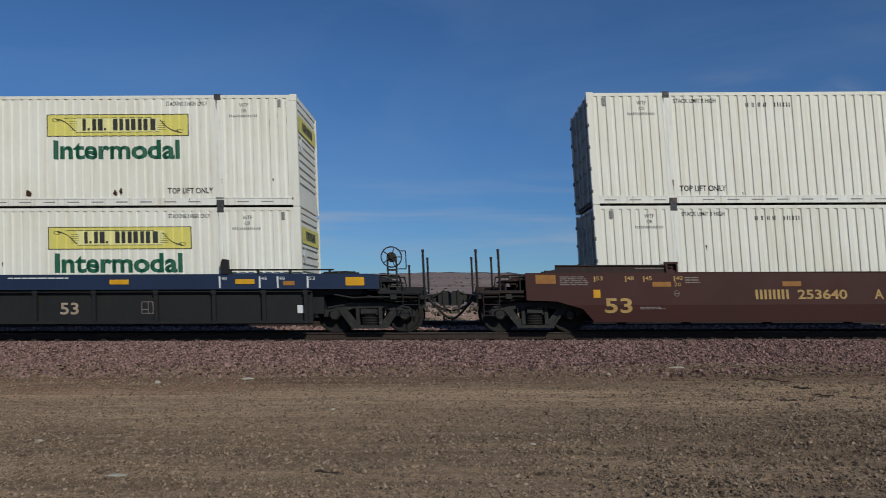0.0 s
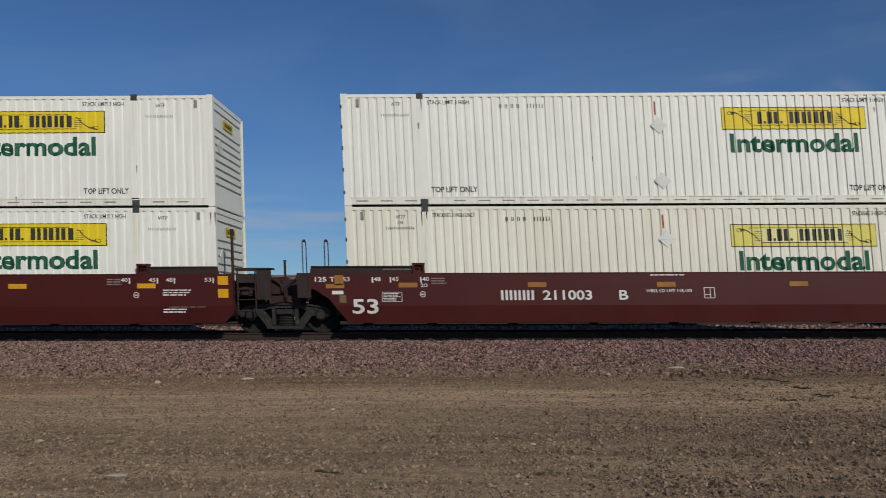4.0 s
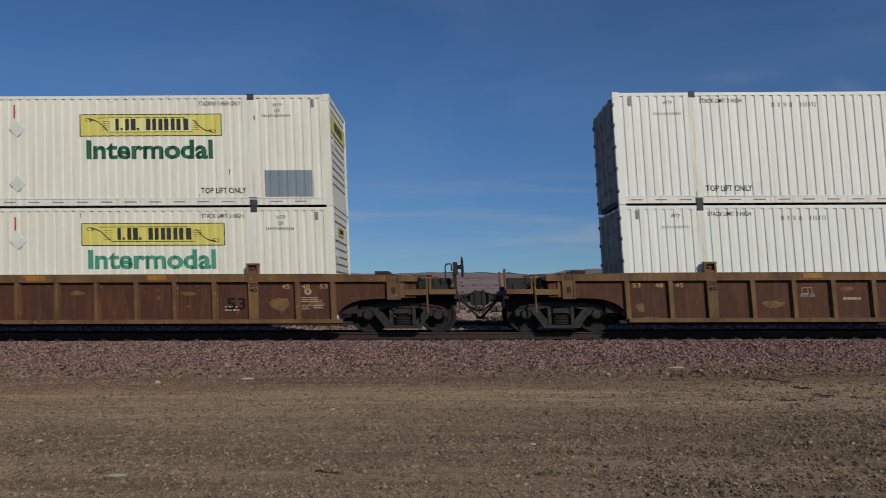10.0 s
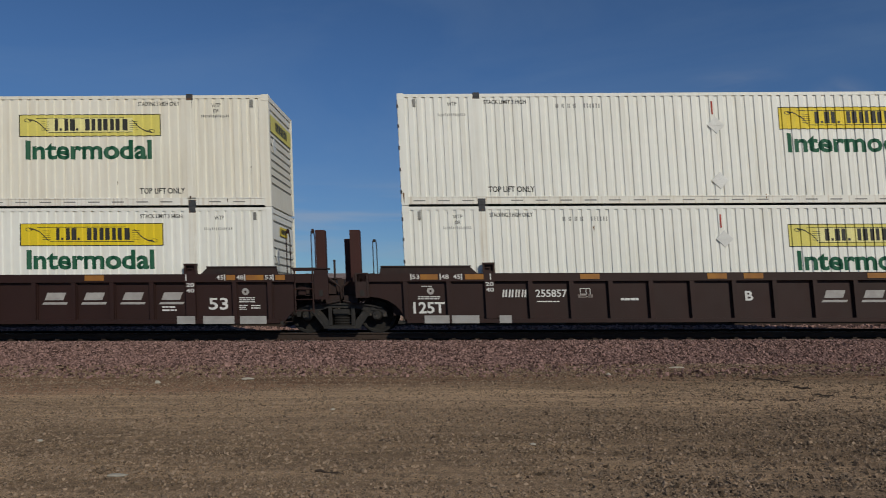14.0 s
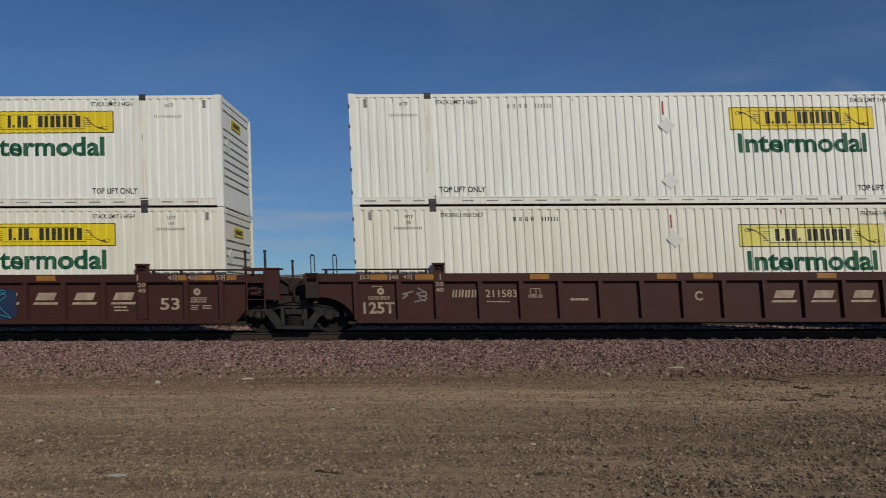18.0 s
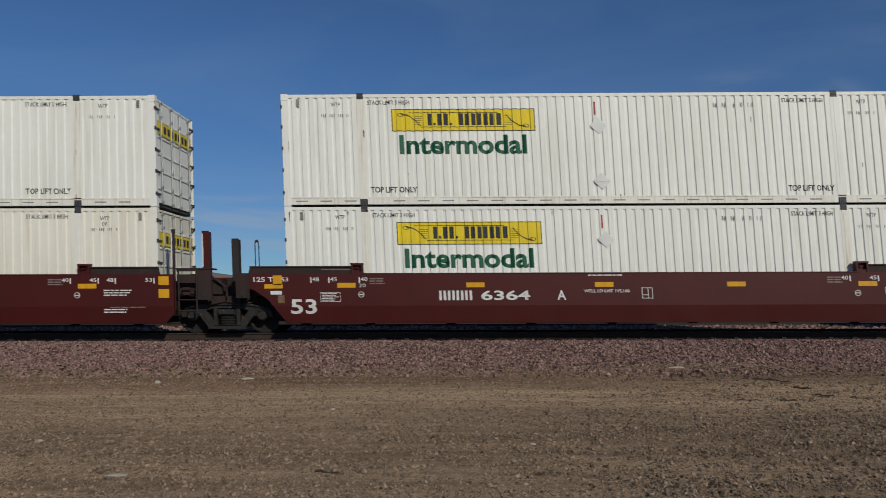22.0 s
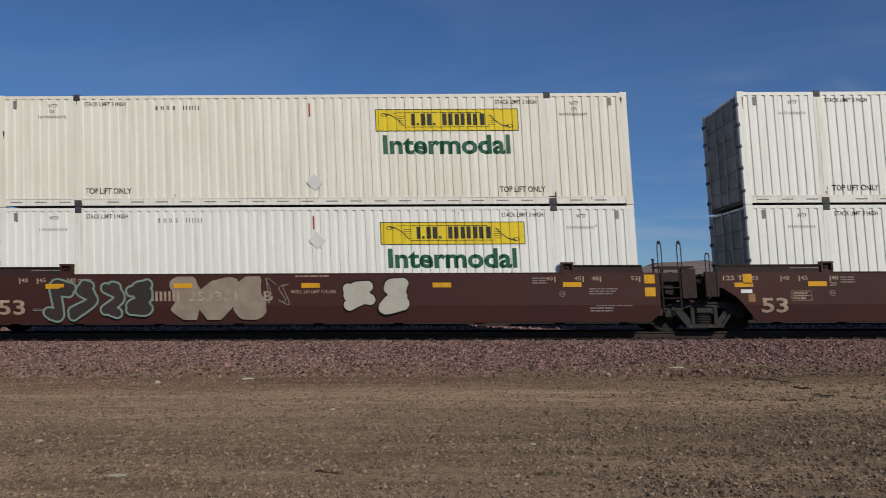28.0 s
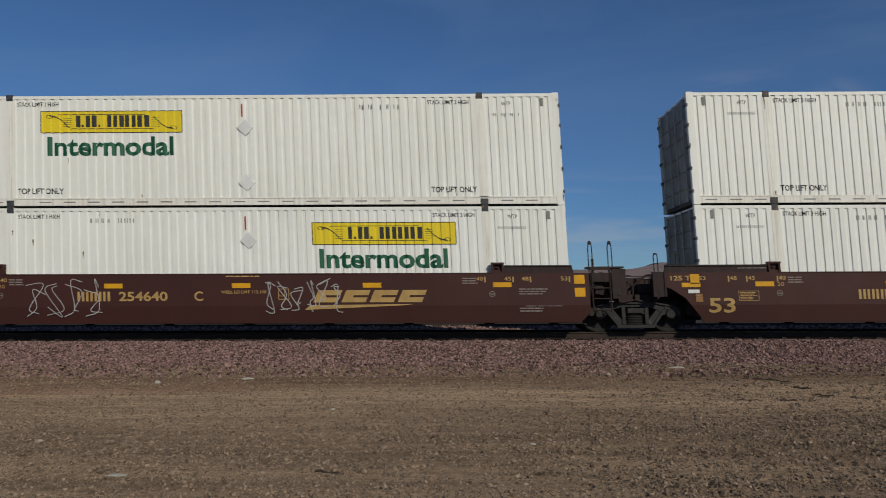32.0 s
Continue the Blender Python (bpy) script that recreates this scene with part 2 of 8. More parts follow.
M_G_DARK = surface("graffiti_dark", (0.035, 0.026, 0.024), (0.045, 0.03, 0.027), 0.6, coarse=2)
M_G_SILVERDIM = surface("graffiti_dim_silver", (0.17, 0.155, 0.15), (0.12, 0.10, 0.095), 0.55, coarse=2)
M_G_TAN = surface("graffiti_buff", (0.30, 0.25, 0.19), (0.22, 0.17, 0.13), 0.7, coarse=3)
M_G_BONE = surface("graffiti_bone", (0.48, 0.45, 0.38), (0.40, 0.37, 0.31), 0.65, coarse=3)
M_G_SAGE = surface("graffiti_sage", (0.20, 0.28, 0.23), (0.16, 0.23, 0.19), 0.6, coarse=3)
M_G_BLUEGREY = surface("graffiti_blue_grey", (0.055, 0.135, 0.20), (0.07, 0.16, 0.21), 0.6, coarse=2)
M_G_DEEP = surface("graffiti_deep_green", (0.030, 0.105, 0.070), (0.045, 0.13, 0.085), 0.6, coarse=2)
M_G_NAVY = surface("graffiti_navy", (0.016, 0.032, 0.085), (0.022, 0.03, 0.06), 0.6, coarse=2)
M_G_RUST = surface("graffiti_rust", (0.10, 0.030, 0.024), (0.06, 0.026, 0.034), 0.6, coarse=3)
M_G_TEALDIM = surface("graffiti_faded_teal", (0.085, 0.13, 0.125), (0.07, 0.10, 0.095), 0.75, coarse=3)


# ---- building helpers ----
def box(bm, x0, x1, y0, y1, z0, z1):
    v = [bm.verts.new((x, y, z)) for x in (x0, x1) for y in (y0, y1) for z in (z0, z1)]
    for a, b, c, d in ((0, 1, 3, 2), (4, 6, 7, 5), (0, 4, 5, 1), (2, 3, 7, 6), (0, 2, 6, 4), (1, 5, 7, 3)):
        bm.faces.new((v[a], v[b], v[c], v[d]))


def slab(bm, pts, y0, y1):
    """A plate: the outline pts in x and z, from y0 to y1."""
    a = [bm.verts.new((x, y0, z)) for x, z in pts]
    b = [bm.verts.new((x, y1, z)) for x, z in pts]
    bm.faces.new(a)
    bm.faces.new(b[::-1])
    for i in range(len(pts)):
        j = (i + 1) % len(pts)
        bm.faces.new((a[j], a[i], b[i], b[j]))


def rod(bm, p0, p1, r, n=6):
    p0, p1 = Vector(p0), Vector(p1)
    d = (p1 - p0).normalized()
    s = d.cross(Vector((0, 0, 1)) if abs(d.z) < 0.9 else Vector((1, 0, 0))).normalized()
    t = d.cross(s)
    ring = [[bm.verts.new(p + (s * math.cos(i * 2 * math.pi / n) + t * math.sin(i * 2 * math.pi / n)) * r) for i in range(n)] for p in (p0, p1)]
    for i in range(n):
        j = (i + 1) % n
        bm.faces.new((ring[0][i], ring[0][j], ring[1][j], ring[1][i]))
    bm.faces.new(ring[0][::-1])
    bm.faces.new(ring[1])


def pipe(bm, pts, r, n=6):
    for a, b in zip(pts, pts[1:]):
        rod(bm, a, b, r, n)


def ring_y(bm, profile, cx, cz, n=24):
    """A body of revolution about the y axis through cx, cz; profile in y and radius."""
    rows = [[bm.verts.new((cx + r * math.cos(i * 2 * math.pi / n), y, cz + r * math.sin(i * 2 * math.pi / n))) for i in range(n)] for y, r in profile]
    for a, b in zip(rows, rows[1:]):
        for i in range(n):
            j = (i + 1) % n
            bm.faces.new((a[i], a[j], b[j], b[i]))
    bm.faces.new(rows[0][::-1])
    bm.faces.new(rows[-1])


def tidy(bm):
    bmesh.ops.recalc_face_normals(bm, faces=bm.faces)


MESHES = {}


def part(name, key, build, material, parent=None, label="", m=None):
    """Links one mesh object; alike parts (same key and material) share the mesh that build(bm) makes."""
    k = (key, material.name)
    if k not in MESHES:
        bm = bmesh.new()
        build(bm)
        tidy(bm)
        me = bpy.data.meshes.new(name)
        bm.to_mesh(me)
        bm.free()
        me.materials.append(material)
        MESHES[k] = me
    ob = new(name, MESHES[k])
    if parent is not None:
        ob.parent = parent
    if m is not None:
        ob.matrix_basis = m
    if label:
        tagged(ob, label)
    return ob


def sheet(name, verts, faces, material):
    me = bpy.data.meshes.new(name)
    me.from_pydata(verts, [], faces)
    me.materials.append(material)
    return new(name, me)


# ---- ground, hills, track ----
def ground_material():
    m = bpy.data.materials.new("desert_ground")
    m.use_nodes = True
    n, l = m.node_tree.nodes, m.node_tree.links
    sh = n["Principled BSDF"]
    sh.inputs["Roughness"].default_value = 0.95
    co = n.new("ShaderNodeTexCoord")

    def noise_of(scale, detail, stretch=(1, 1, 1), rough=0.55):
        mp = n.new("ShaderNodeMapping")
        mp.inputs["Scale"].default_value = stretch
        t = n.new("ShaderNodeTexNoise")
        t.inputs["Scale"].default_value, t.inputs["Detail"].default_value, t.inputs["Roughness"].default_value = scale, detail, rough
        l.new(co.outputs["Object"], mp.inputs["Vector"])
        l.new(mp.outputs["Vector"], t.inputs["Vector"])
        return t.outputs["Fac"]

    def scaled(v, k):
        x = n.new("ShaderNodeMath")
        x.operation = "MULTIPLY"
        x.inputs[1].default_value = k
        l.new(v, x.inputs[0])
        return x.outputs[0]

    def ramp(v, stops):
        r = n.new("ShaderNodeValToRGB")
        while len(r.color_ramp.elements) < len(stops):
            r.color_ramp.elements.new(0.5)
        for e, (p, c) in zip(r.color_ramp.elements, stops):
            e.position, e.color = p, (*c, 1)
        l.new(v, r.inputs["Fac"])
        return r.outputs["Color"]

    def mixed(kind, fac, a, b):
        x = n.new("ShaderNodeMix")
        x.data_type, x.blend_type = "RGBA", kind
        x.inputs["Factor"].default_value = fac
        l.new(a, x.inputs["A"])
        l.new(b, x.inputs["B"])
        return x.outputs["Result"]

    broad = ramp(noise_of(0.35, 5, (0.45, 1.3, 1)), [(0.3, (0.214, 0.150, 0.098)), (0.55, (0.279, 0.196, 0.128)), (0.75, (0.332, 0.238, 0.157))])
    tracks = ramp(noise_of(1.6, 6, (0.13, 2.2, 1), 0.68), [(0.36, (0.76, 0.75, 0.74)), (0.5, (1.03, 1.02, 1.01)), (0.64, (1.34, 1.32, 1.26))])
    clumps = ramp(noise_of(9, 4, (1, 1, 1), 0.7), [(0.35, (0.72, 0.72, 0.72)), (0.5, (1, 1, 1)), (0.66, (1.22, 1.2, 1.16))])
    grit = ramp(noise_of(70, 6, (1, 1, 1), 0.85), [(0.34, (0.35, 0.35, 0.35)), (0.5, (0.95, 0.95, 0.95)), (0.64, (1.6, 1.55, 1.46))])
    col = mixed("MULTIPLY", 1.0, mixed("MULTIPLY", 1.0, mixed("MULTIPLY", 1.0, broad, tracks), clumps), grit)
    # the packed wheel ruts of a dirt road beside the track are paler
    road = n.new("ShaderNodeSeparateXYZ")
    l.new(co.outputs["Object"], road.inputs[0])
    wave = n.new("ShaderNodeFloatCurve")
    shape = wave.mapping.curves[0]
    for px, py in ((0.25, 0.42), (0.32, 0.62), (0.38, 0.50), (0.47, 0.62), (0.56, 0.78), (0.63, 0.56), (0.70, 0.44)):
        shape.points.new(px, py)
    shape.points[0].location, shape.points[-1].location = (0.0, 0.42), (1.0, 0.45)
    wave.mapping.update()
    unit = n.new("ShaderNodeMath")
    unit.operation = "MULTIPLY_ADD"
    unit.inputs[1].default_value, unit.inputs[2].default_value = 0.05, 0.0
    wander = n.new("ShaderNodeMath")
    wander.operation = "MULTIPLY_ADD"
    wander.inputs[1].default_value = 1.6
    l.new(noise_of(0.25, 4, (0.6, 1, 1)), wander.inputs[0])
    l.new(road.outputs["Y"], wander.inputs[2])
    l.new(wander.outputs[0], unit.inputs[0])
    l.new(unit.outputs[0], wave.inputs["Value"])
    double = n.new("ShaderNodeMath")
    double.operation = "MULTIPLY"
    double.inputs[1].default_value = 2.05
    l.new(wave.outputs["Value"], double.inputs[0])
    col = mixed("MULTIPLY", 1.0, col, double.outputs[0])
    # a strip of spilled ballast grit between the road and the track, wider to one side
    strip = n.new("ShaderNodeMapRange")
    strip.inputs["From Min"].default_value, strip.inputs["From Max"].default_value = 12.1, 12.9
    along = n.new("ShaderNodeMath")
    along.operation = "MULTIPLY_ADD"
    along.inputs[1].default_value = -0.13
    l.new(road.outputs["X"], along.inputs[0])
    l.new(wander.outputs[0], along.inputs[2])
    l.new(along.outputs[0], strip.inputs["Value"])
    spill = n.new("ShaderNodeMix")
    spill.data_type, spill.blend_type = "RGBA", "MULTIPLY"
    l.new(strip.outputs["Result"], spill.inputs["Factor"])
    l.new(col, spill.inputs["A"])
    spill.inputs["B"].default_value = (0.84, 0.74, 0.75, 1)
    col = spill.outputs["Result"]
    # darker ground round a point beside the road, with an uneven edge
    patch = n.new("ShaderNodeVectorMath")
    patch.operation = "DISTANCE"
    patch.inputs[1].default_value = (4.6, 5.6, 0.0)
    l.new(co.outputs["Object"], patch.inputs[0])
    edge = n.new("ShaderNodeMath")
    edge.operation = "MULTIPLY_ADD"
    edge.inputs[1].default_value = 3.0
    l.new(noise_of(0.8, 5), edge.inputs[0])
    l.new(patch.outputs["Value"], edge.inputs[2])
    col = mixed("MULTIPLY", 1.0, col, ramp(scaled(edge.outputs[0], 0.1), [(0.25, (0.86, 0.85, 0.85)), (0.62, (1, 1, 1))]))
    # mauve soil on the plain beyond the tracks, paled by painted distance haze
    sep = n.new("ShaderNodeSeparateXYZ")
    l.new(co.outputs["Object"], sep.inputs[0])
    far = n.new("ShaderNodeMapRange")
    far.inputs["From Min"].default_value, far.inputs["From Max"].default_value = 38.0, 120.0
    l.new(sep.outputs["Y"], far.inputs["Value"])
    plain = mixed("MULTIPLY", 1.0, ramp(noise_of(0.012, 6, (0.35, 1.6, 1), 0.65), [(0.3, (0.19, 0.135, 0.118)), (0.5, (0.275, 0.205, 0.180)), (0.7, (0.34, 0.262, 0.232))]),
                  ramp(noise_of(0.11, 5, (0.6, 1.5, 1), 0.75), [(0.34, (0.62, 0.60, 0.60)), (0.5, (1, 1, 1)), (0.66, (1.25, 1.25, 1.25))]))
    whole = n.new("ShaderNodeMix")
    whole.data_type = "RGBA"
    l.new(far.outputs["Result"], whole.inputs["Factor"])
    l.new(col, whole.inputs["A"])
    l.new(plain, whole.inputs["B"])
    l.new(whole.outputs["Result"], sh.inputs["Base Color"])
    sh.inputs["Specular IOR Level"].default_value = 0.04
    b = n.new("ShaderNodeBump")
    b.inputs["Strength"].default_value, b.inputs["Distance"].default_value = 0.55, 0.03
    l.new(noise_of(48, 6, (1, 1, 1), 0.75), b.inputs["Height"])
    l.new(b.outputs["Normal"], sh.inputs["Normal"])
    return m


M_GROUND = ground_material()
# bed kept darker than its stones: the shade of their gaps as colour
M_BALLAST = surface("ballast_bed_shaded", (0.060, 0.037, 0.027), (0.044, 0.028, 0.021), 0.9, fine=26, coarse=5, vary=0.3, bump=0.8, bump_scale=40, gloss=0.02)


def stone_material(name, a, b, lo=0.45, hi=1.6):
    m = surface(name, a, b, 0.95, fine=40, coarse=6, gloss=0.03)
    n, l = m.node_tree.nodes, m.node_tree.links
    geo = n.new("ShaderNodeNewGeometry")
    hsv = n.new("ShaderNodeHueSaturation")
    mr = n.new("ShaderNodeMapRange")
    mr.inputs["To Min"].default_value, mr.inputs["To Max"].default_value = lo, hi
    l.new(geo.outputs["Random Per Island"], mr.inputs["Value"])
    l.new(mr.outputs["Result"], hsv.inputs["Value"])
    sh = n["Principled BSDF"]
    l.new(sh.inputs["Base Color"].links[0].from_socket, hsv.inputs["Color"])
    l.new(hsv.outputs["Color"], sh.inputs["Base Color"])
    return m


M_STONES = stone_material("ballast_stones", (0.237, 0.146, 0.127), (0.172, 0.110, 0.098), 0.36, 1.75)
M_DARKGRIT = stone_material("dark_grit", (0.150, 0.108, 0.076), (0.108, 0.079, 0.058), 0.5, 1.5)
M_GRAVEL = stone_material("gravel_stones", (0.274, 0.200, 0.140), (0.210, 0.153, 0.109), 0.45, 1.45)

# hills: direction (x over y), half width, height over the plain in radians, flatness
HILLS = [(-0.386, 0.035, 0.010, 5), (-0.62, 0.10, 0.003, 2), (-0.12, 0.10, 0.002, 2), (0.02, 0.07, 0.003, 2), (0.185, 0.035, 0.006, 2),
         (0.255, 0.05, 0.006, 2), (0.325, 0.05, 0.013, 2), (0.43, 0.09, 0.010, 3), (0.56, 0.09, 0.012, 3), (0.75, 0.12, 0.008, 2), (-0.9, 0.2, 0.006, 2)]


def ground_height(x, y):
    far = max(0.0, y - 60.0)
    z = 0.0325 * far * min(1.0, far / 500.0)
    if y > 1900:
        a = x / y
        lift = sum(h * math.exp(-(abs(a - c) / w) ** (2 * k)) for c, w, h, k in HILLS)
        lift += 0.0022 * noise.fractal(Vector((a * 26, y / 900, 0)), 1.0, 2.1, 5)
        rise = min(1.0, (y - 1900) / 1800.0)
        z += (lift + 0.001) * 4000 * rise
    if y < 60 and abs(x) < 60:
        z += 0.035 * noise.fractal(Vector((x * 0.35, y * 0.9, 3)), 1.0, 2.0, 4)
    return z


def build_ground():
    xs = sorted({*[i * 0.35 for i in range(-40, 41)], *[s * 14 * 1.17 ** i for i in range(0, 37) for s in (-1, 1)]})
    ys = sorted({*[-4 + i * 0.35 for i in range(0, 90)], *[27.5 * 1.1 ** i for i in range(0, 54)], *[-4 - 1.5 ** i for i in range(1, 18)], *[2000 + 90 * i for i in range(30)]})
    xs = [x for x in xs if abs(x) < 4600]
    ys = [y for y in ys if -900 < y < 4700]
    verts, faces = [], []
    for y in ys:
        for x in xs:
            # the sheet fans out with distance so that far hills keep their detail
            wx = x if y < 600 else x * (600 / 4600 + (1 - 600 / 4600) * min(1.0, y / 3000)) if abs(x) > 600 else x
            verts.append((wx, y, ground_height(wx, y)))
    w = len(xs)
    for j in range(len(ys) - 1):
        for i in range(w - 1):
            a = j * w + i
            faces.append((a, a + 1, a + w + 1, a + w))
    g = sheet("ground", verts, faces, M_GROUND)
    g.data.polygons.foreach_set("use_smooth", [True] * len(faces))
    tagged(g, "tan gravel desert ground with tyre tracks rising to low hills", "ground", kind="structure")


# the hills belong to the same sheet; only their fine ridge is a mesh of its own
def build_far_hills():
    verts, faces = [], []
    n, rows = 420, 14
    for j in range(rows):
        y = 3300 + j * 100
        for i in range(n):
            a = -0.85 + 1.7 * i / (n - 1)
            lift = sum(h * math.exp(-(abs(a - c) / w) ** (2 * k)) for c, w, h, k in HILLS)
            rough = 0.0016 * noise.fractal(Vector((a * 40, j * 0.35, 7)), 0.9, 2.1, 6)
            u = j / (rows - 1)
            crest = (0.0325 + lift * 1.05 + rough + 0.001) * y
            base = 0.028 * y
            verts.append((a * y, y, base + (crest - base) * math.sin(math.pi * min(1, u * 1.1) * 0.55) ** 0.8))
    for j in range(rows - 1):
        for i in range(n - 1):
            q = j * n + i
            faces.append((q, q + 1, q + n + 1, q + n))
    m = surface("far_hills", (0.092, 0.070, 0.078), (0.062, 0.050, 0.060), 0.95, fine=0.02, coarse=0.002)
    h = sheet("backdrop", verts, faces, m)
    tagged(h, "low barren brown desert hills on the horizon", "hills", kind="structure")


def stones(name, places, sizes, material, label, kind="stuff", flat=0.65, tilt=0.1):
    """Many small angular stones in one mesh."""
    rng = np.random.default_rng(len(places))
    base = np.array([(x, y, z) for x in (-1, 1) for y in (-1, 1) for z in (-1, 1)], float) * 0.5
    quads = np.array([(0, 1, 3, 2), (4, 6, 7, 5), (0, 4, 5, 1), (2, 3, 7, 6), (1, 5, 7, 3)])
    n = len(places)
    v = np.repeat(base[None], n, 0) * (1 + rng.uniform(-0.42, 0.35, (n, 8, 3)))
    v *= np.stack([rng.uniform(0.7, 1.2, n), rng.uniform(0.7, 1.2, n), rng.uniform(0.5, 0.9, n) * flat / 0.65], 1)[:, None, :]
    for ax, ay in ((0, 2), (1, 2), (0, 1)):
        a = rng.uniform(0, 6.28, n) * (1.0 if (ax, ay) == (0, 1) else tilt)
        c, s = np.cos(a)[:, None], np.sin(a)[:, None]
        p, q = v[:, :, ax].copy(), v[:, :, ay].copy()
        v[:, :, ax], v[:, :, ay] = c * p - s * q, s * p + c * q
    v = v * np.asarray(sizes)[:, None, None] + np.asarray(places)[:, None, :]
    f = (quads[None] + 8 * np.arange(n)[:, None, None]).reshape(-1, 4)
    ob = sheet(name, v.reshape(-1, 3).tolist(), f.tolist(), material)
    tagged(ob, label, "gravel", kind=kind)
    return ob


BALLAST_TOP = RAIL_Z - 0.215
SHOULDER = [(15.55, -0.04), (16.2, 0.09), (17.25, BALLAST_TOP - 0.03), (17.55, BALLAST_TOP), (31.0, BALLAST_TOP), (32.6, -0.04)]


def ballast_z(y):
    return float(np.interp(y, [p[0] for p in SHOULDER], [p[1] for p in SHOULDER]))


def build_track():
    bm = bmesh.new()
    xs = [-1000, -300, -100, -40] + [i * 2.0 for i in range(-15, 16)] + [40, 100, 300, 1000]
    rows = [[bm.verts.new((x, y, z + 0.012 * noise.noise(Vector((x, y * 3, 0))))) for y, z in SHOULDER] for x in xs]
    for a, b in zip(rows, rows[1:]):
        for i in range(len(SHOULDER) - 1):
            bm.faces.new((a[i], b[i], b[i + 1], a[i + 1]))
    me = bpy.data.meshes.new("ballast_bed")
    tidy(bm)
    bm.to_mesh(me)
    bm.free()
    me.materials.append(M_BALLAST)
    tagged(new("ballast_bed", me), "crushed stone ballast bed under the track, darkened as shaded gaps", "ballast", kind="structure")
    rng = np.random.default_rng(5)
    n = 76000
    ys = rng.uniform(15.5, 18.1, n)
    ys = np.where(rng.random(n) < 0.07, 15.6 - 2.6 * rng.random(n) ** 1.6, ys)
    xx = rng.uniform(-13.5, 13.5, n)
    sz = 0.027 + 0.030 * rng.random(n) ** 2
    zz = np.interp(ys, [p[0] for p in SHOULDER], [p[1] for p in SHOULDER]).clip(0) + rng.uniform(0.0, 0.02, n)
    stones("ballast_stones", np.stack([xx, ys, zz], 1), sz, M_STONES, "angular purple-grey ballast stones on the track shoulder", flat=0.8, tilt=0.45)
    n = 5000
    ys, xx = rng.uniform(18.6, 21.2, n), rng.uniform(-15, 15, n)
    zz = np.full(n, BALLAST_TOP - 0.005)
    stones("track_stones", np.stack([xx, ys, zz], 1), rng.uniform(0.04, 0.08, n), M_STONES, "ballast stones lying between the rails")
    n = 12000
    ys, xx = rng.uniform(21.2, 30.6, n), rng.uniform(-22, 22, n)
    stones("far_track_stones", np.stack([xx, ys, np.full(n, BALLAST_TOP)], 1), rng.uniform(0.07, 0.13, n), M_STONES, "ballast stones round the second track")
    # rails
    prof = [(-0.07, -0.172), (0.07, -0.172), (0.07, -0.160), (0.012, -0.140), (0.010, -0.045), (0.037, -0.034), (0.037, -0.008), (0.028, 0.0), (-0.028, 0.0), (-0.037, -0.008), (-0.037, -0.034), (-0.010, -0.045), (-0.012, -0.140), (-0.07, -0.160)]

    def rail(bm):
        a = [bm.verts.new((-1000, y, z)) for y, z in prof]
        b = [bm.verts.new((1000, y, z)) for y, z in prof]
        for i in range(len(prof)):
            j = (i + 1) % len(prof)
            bm.faces.new((a[i], a[j], b[j], b[i]))

    for ty, tz in ((TRACK_Y, RAIL_Z), (TRACK_Y + 9.2, RAIL_Z - 0.02)):
        for s in (-1, 1):
            r = part("rail", "rail", rail, M_RAIL, m=pose(0, ty + s * 0.755, tz))
            tagged(r, "rust-brown steel rail with a bright worn head", "rail", "running rails", kind="structure")
            part("rail_head", "rail_head", lambda bm: box(bm, -1000, 1000, -0.026, 0.026, 0.0, 0.0025), M_RAILTOP, r)

    def tie(bm):
        box(bm, -0.13, 0.13, -1.3, 1.3, -0.19, 0.0)

    def plate(bm):
        slab(bm, [(-0.10, 0.0), (0.10, 0.0), (0.10, 0.016), (0.05, 0.016), (0.05, 0.05), (-0.05, 0.05), (-0.05, 0.016), (-0.10, 0.016)], -0.17, 0.17)

    for i in range(-24, 25):
        t = part("railway_tie", "tie", tie, M_TIE, m=pose(i * 0.6 + 0.1, TRACK_Y, RAIL_Z - 0.172 - 0.017))
        tagged(t, "grey concrete railway tie bedded in the ballast", "tie", "ties under the track")
        for s in (-1, 1):
            part("tie_plate", "plate", plate, M_RAIL, t, m=pose(0, s * 0.755, 0))


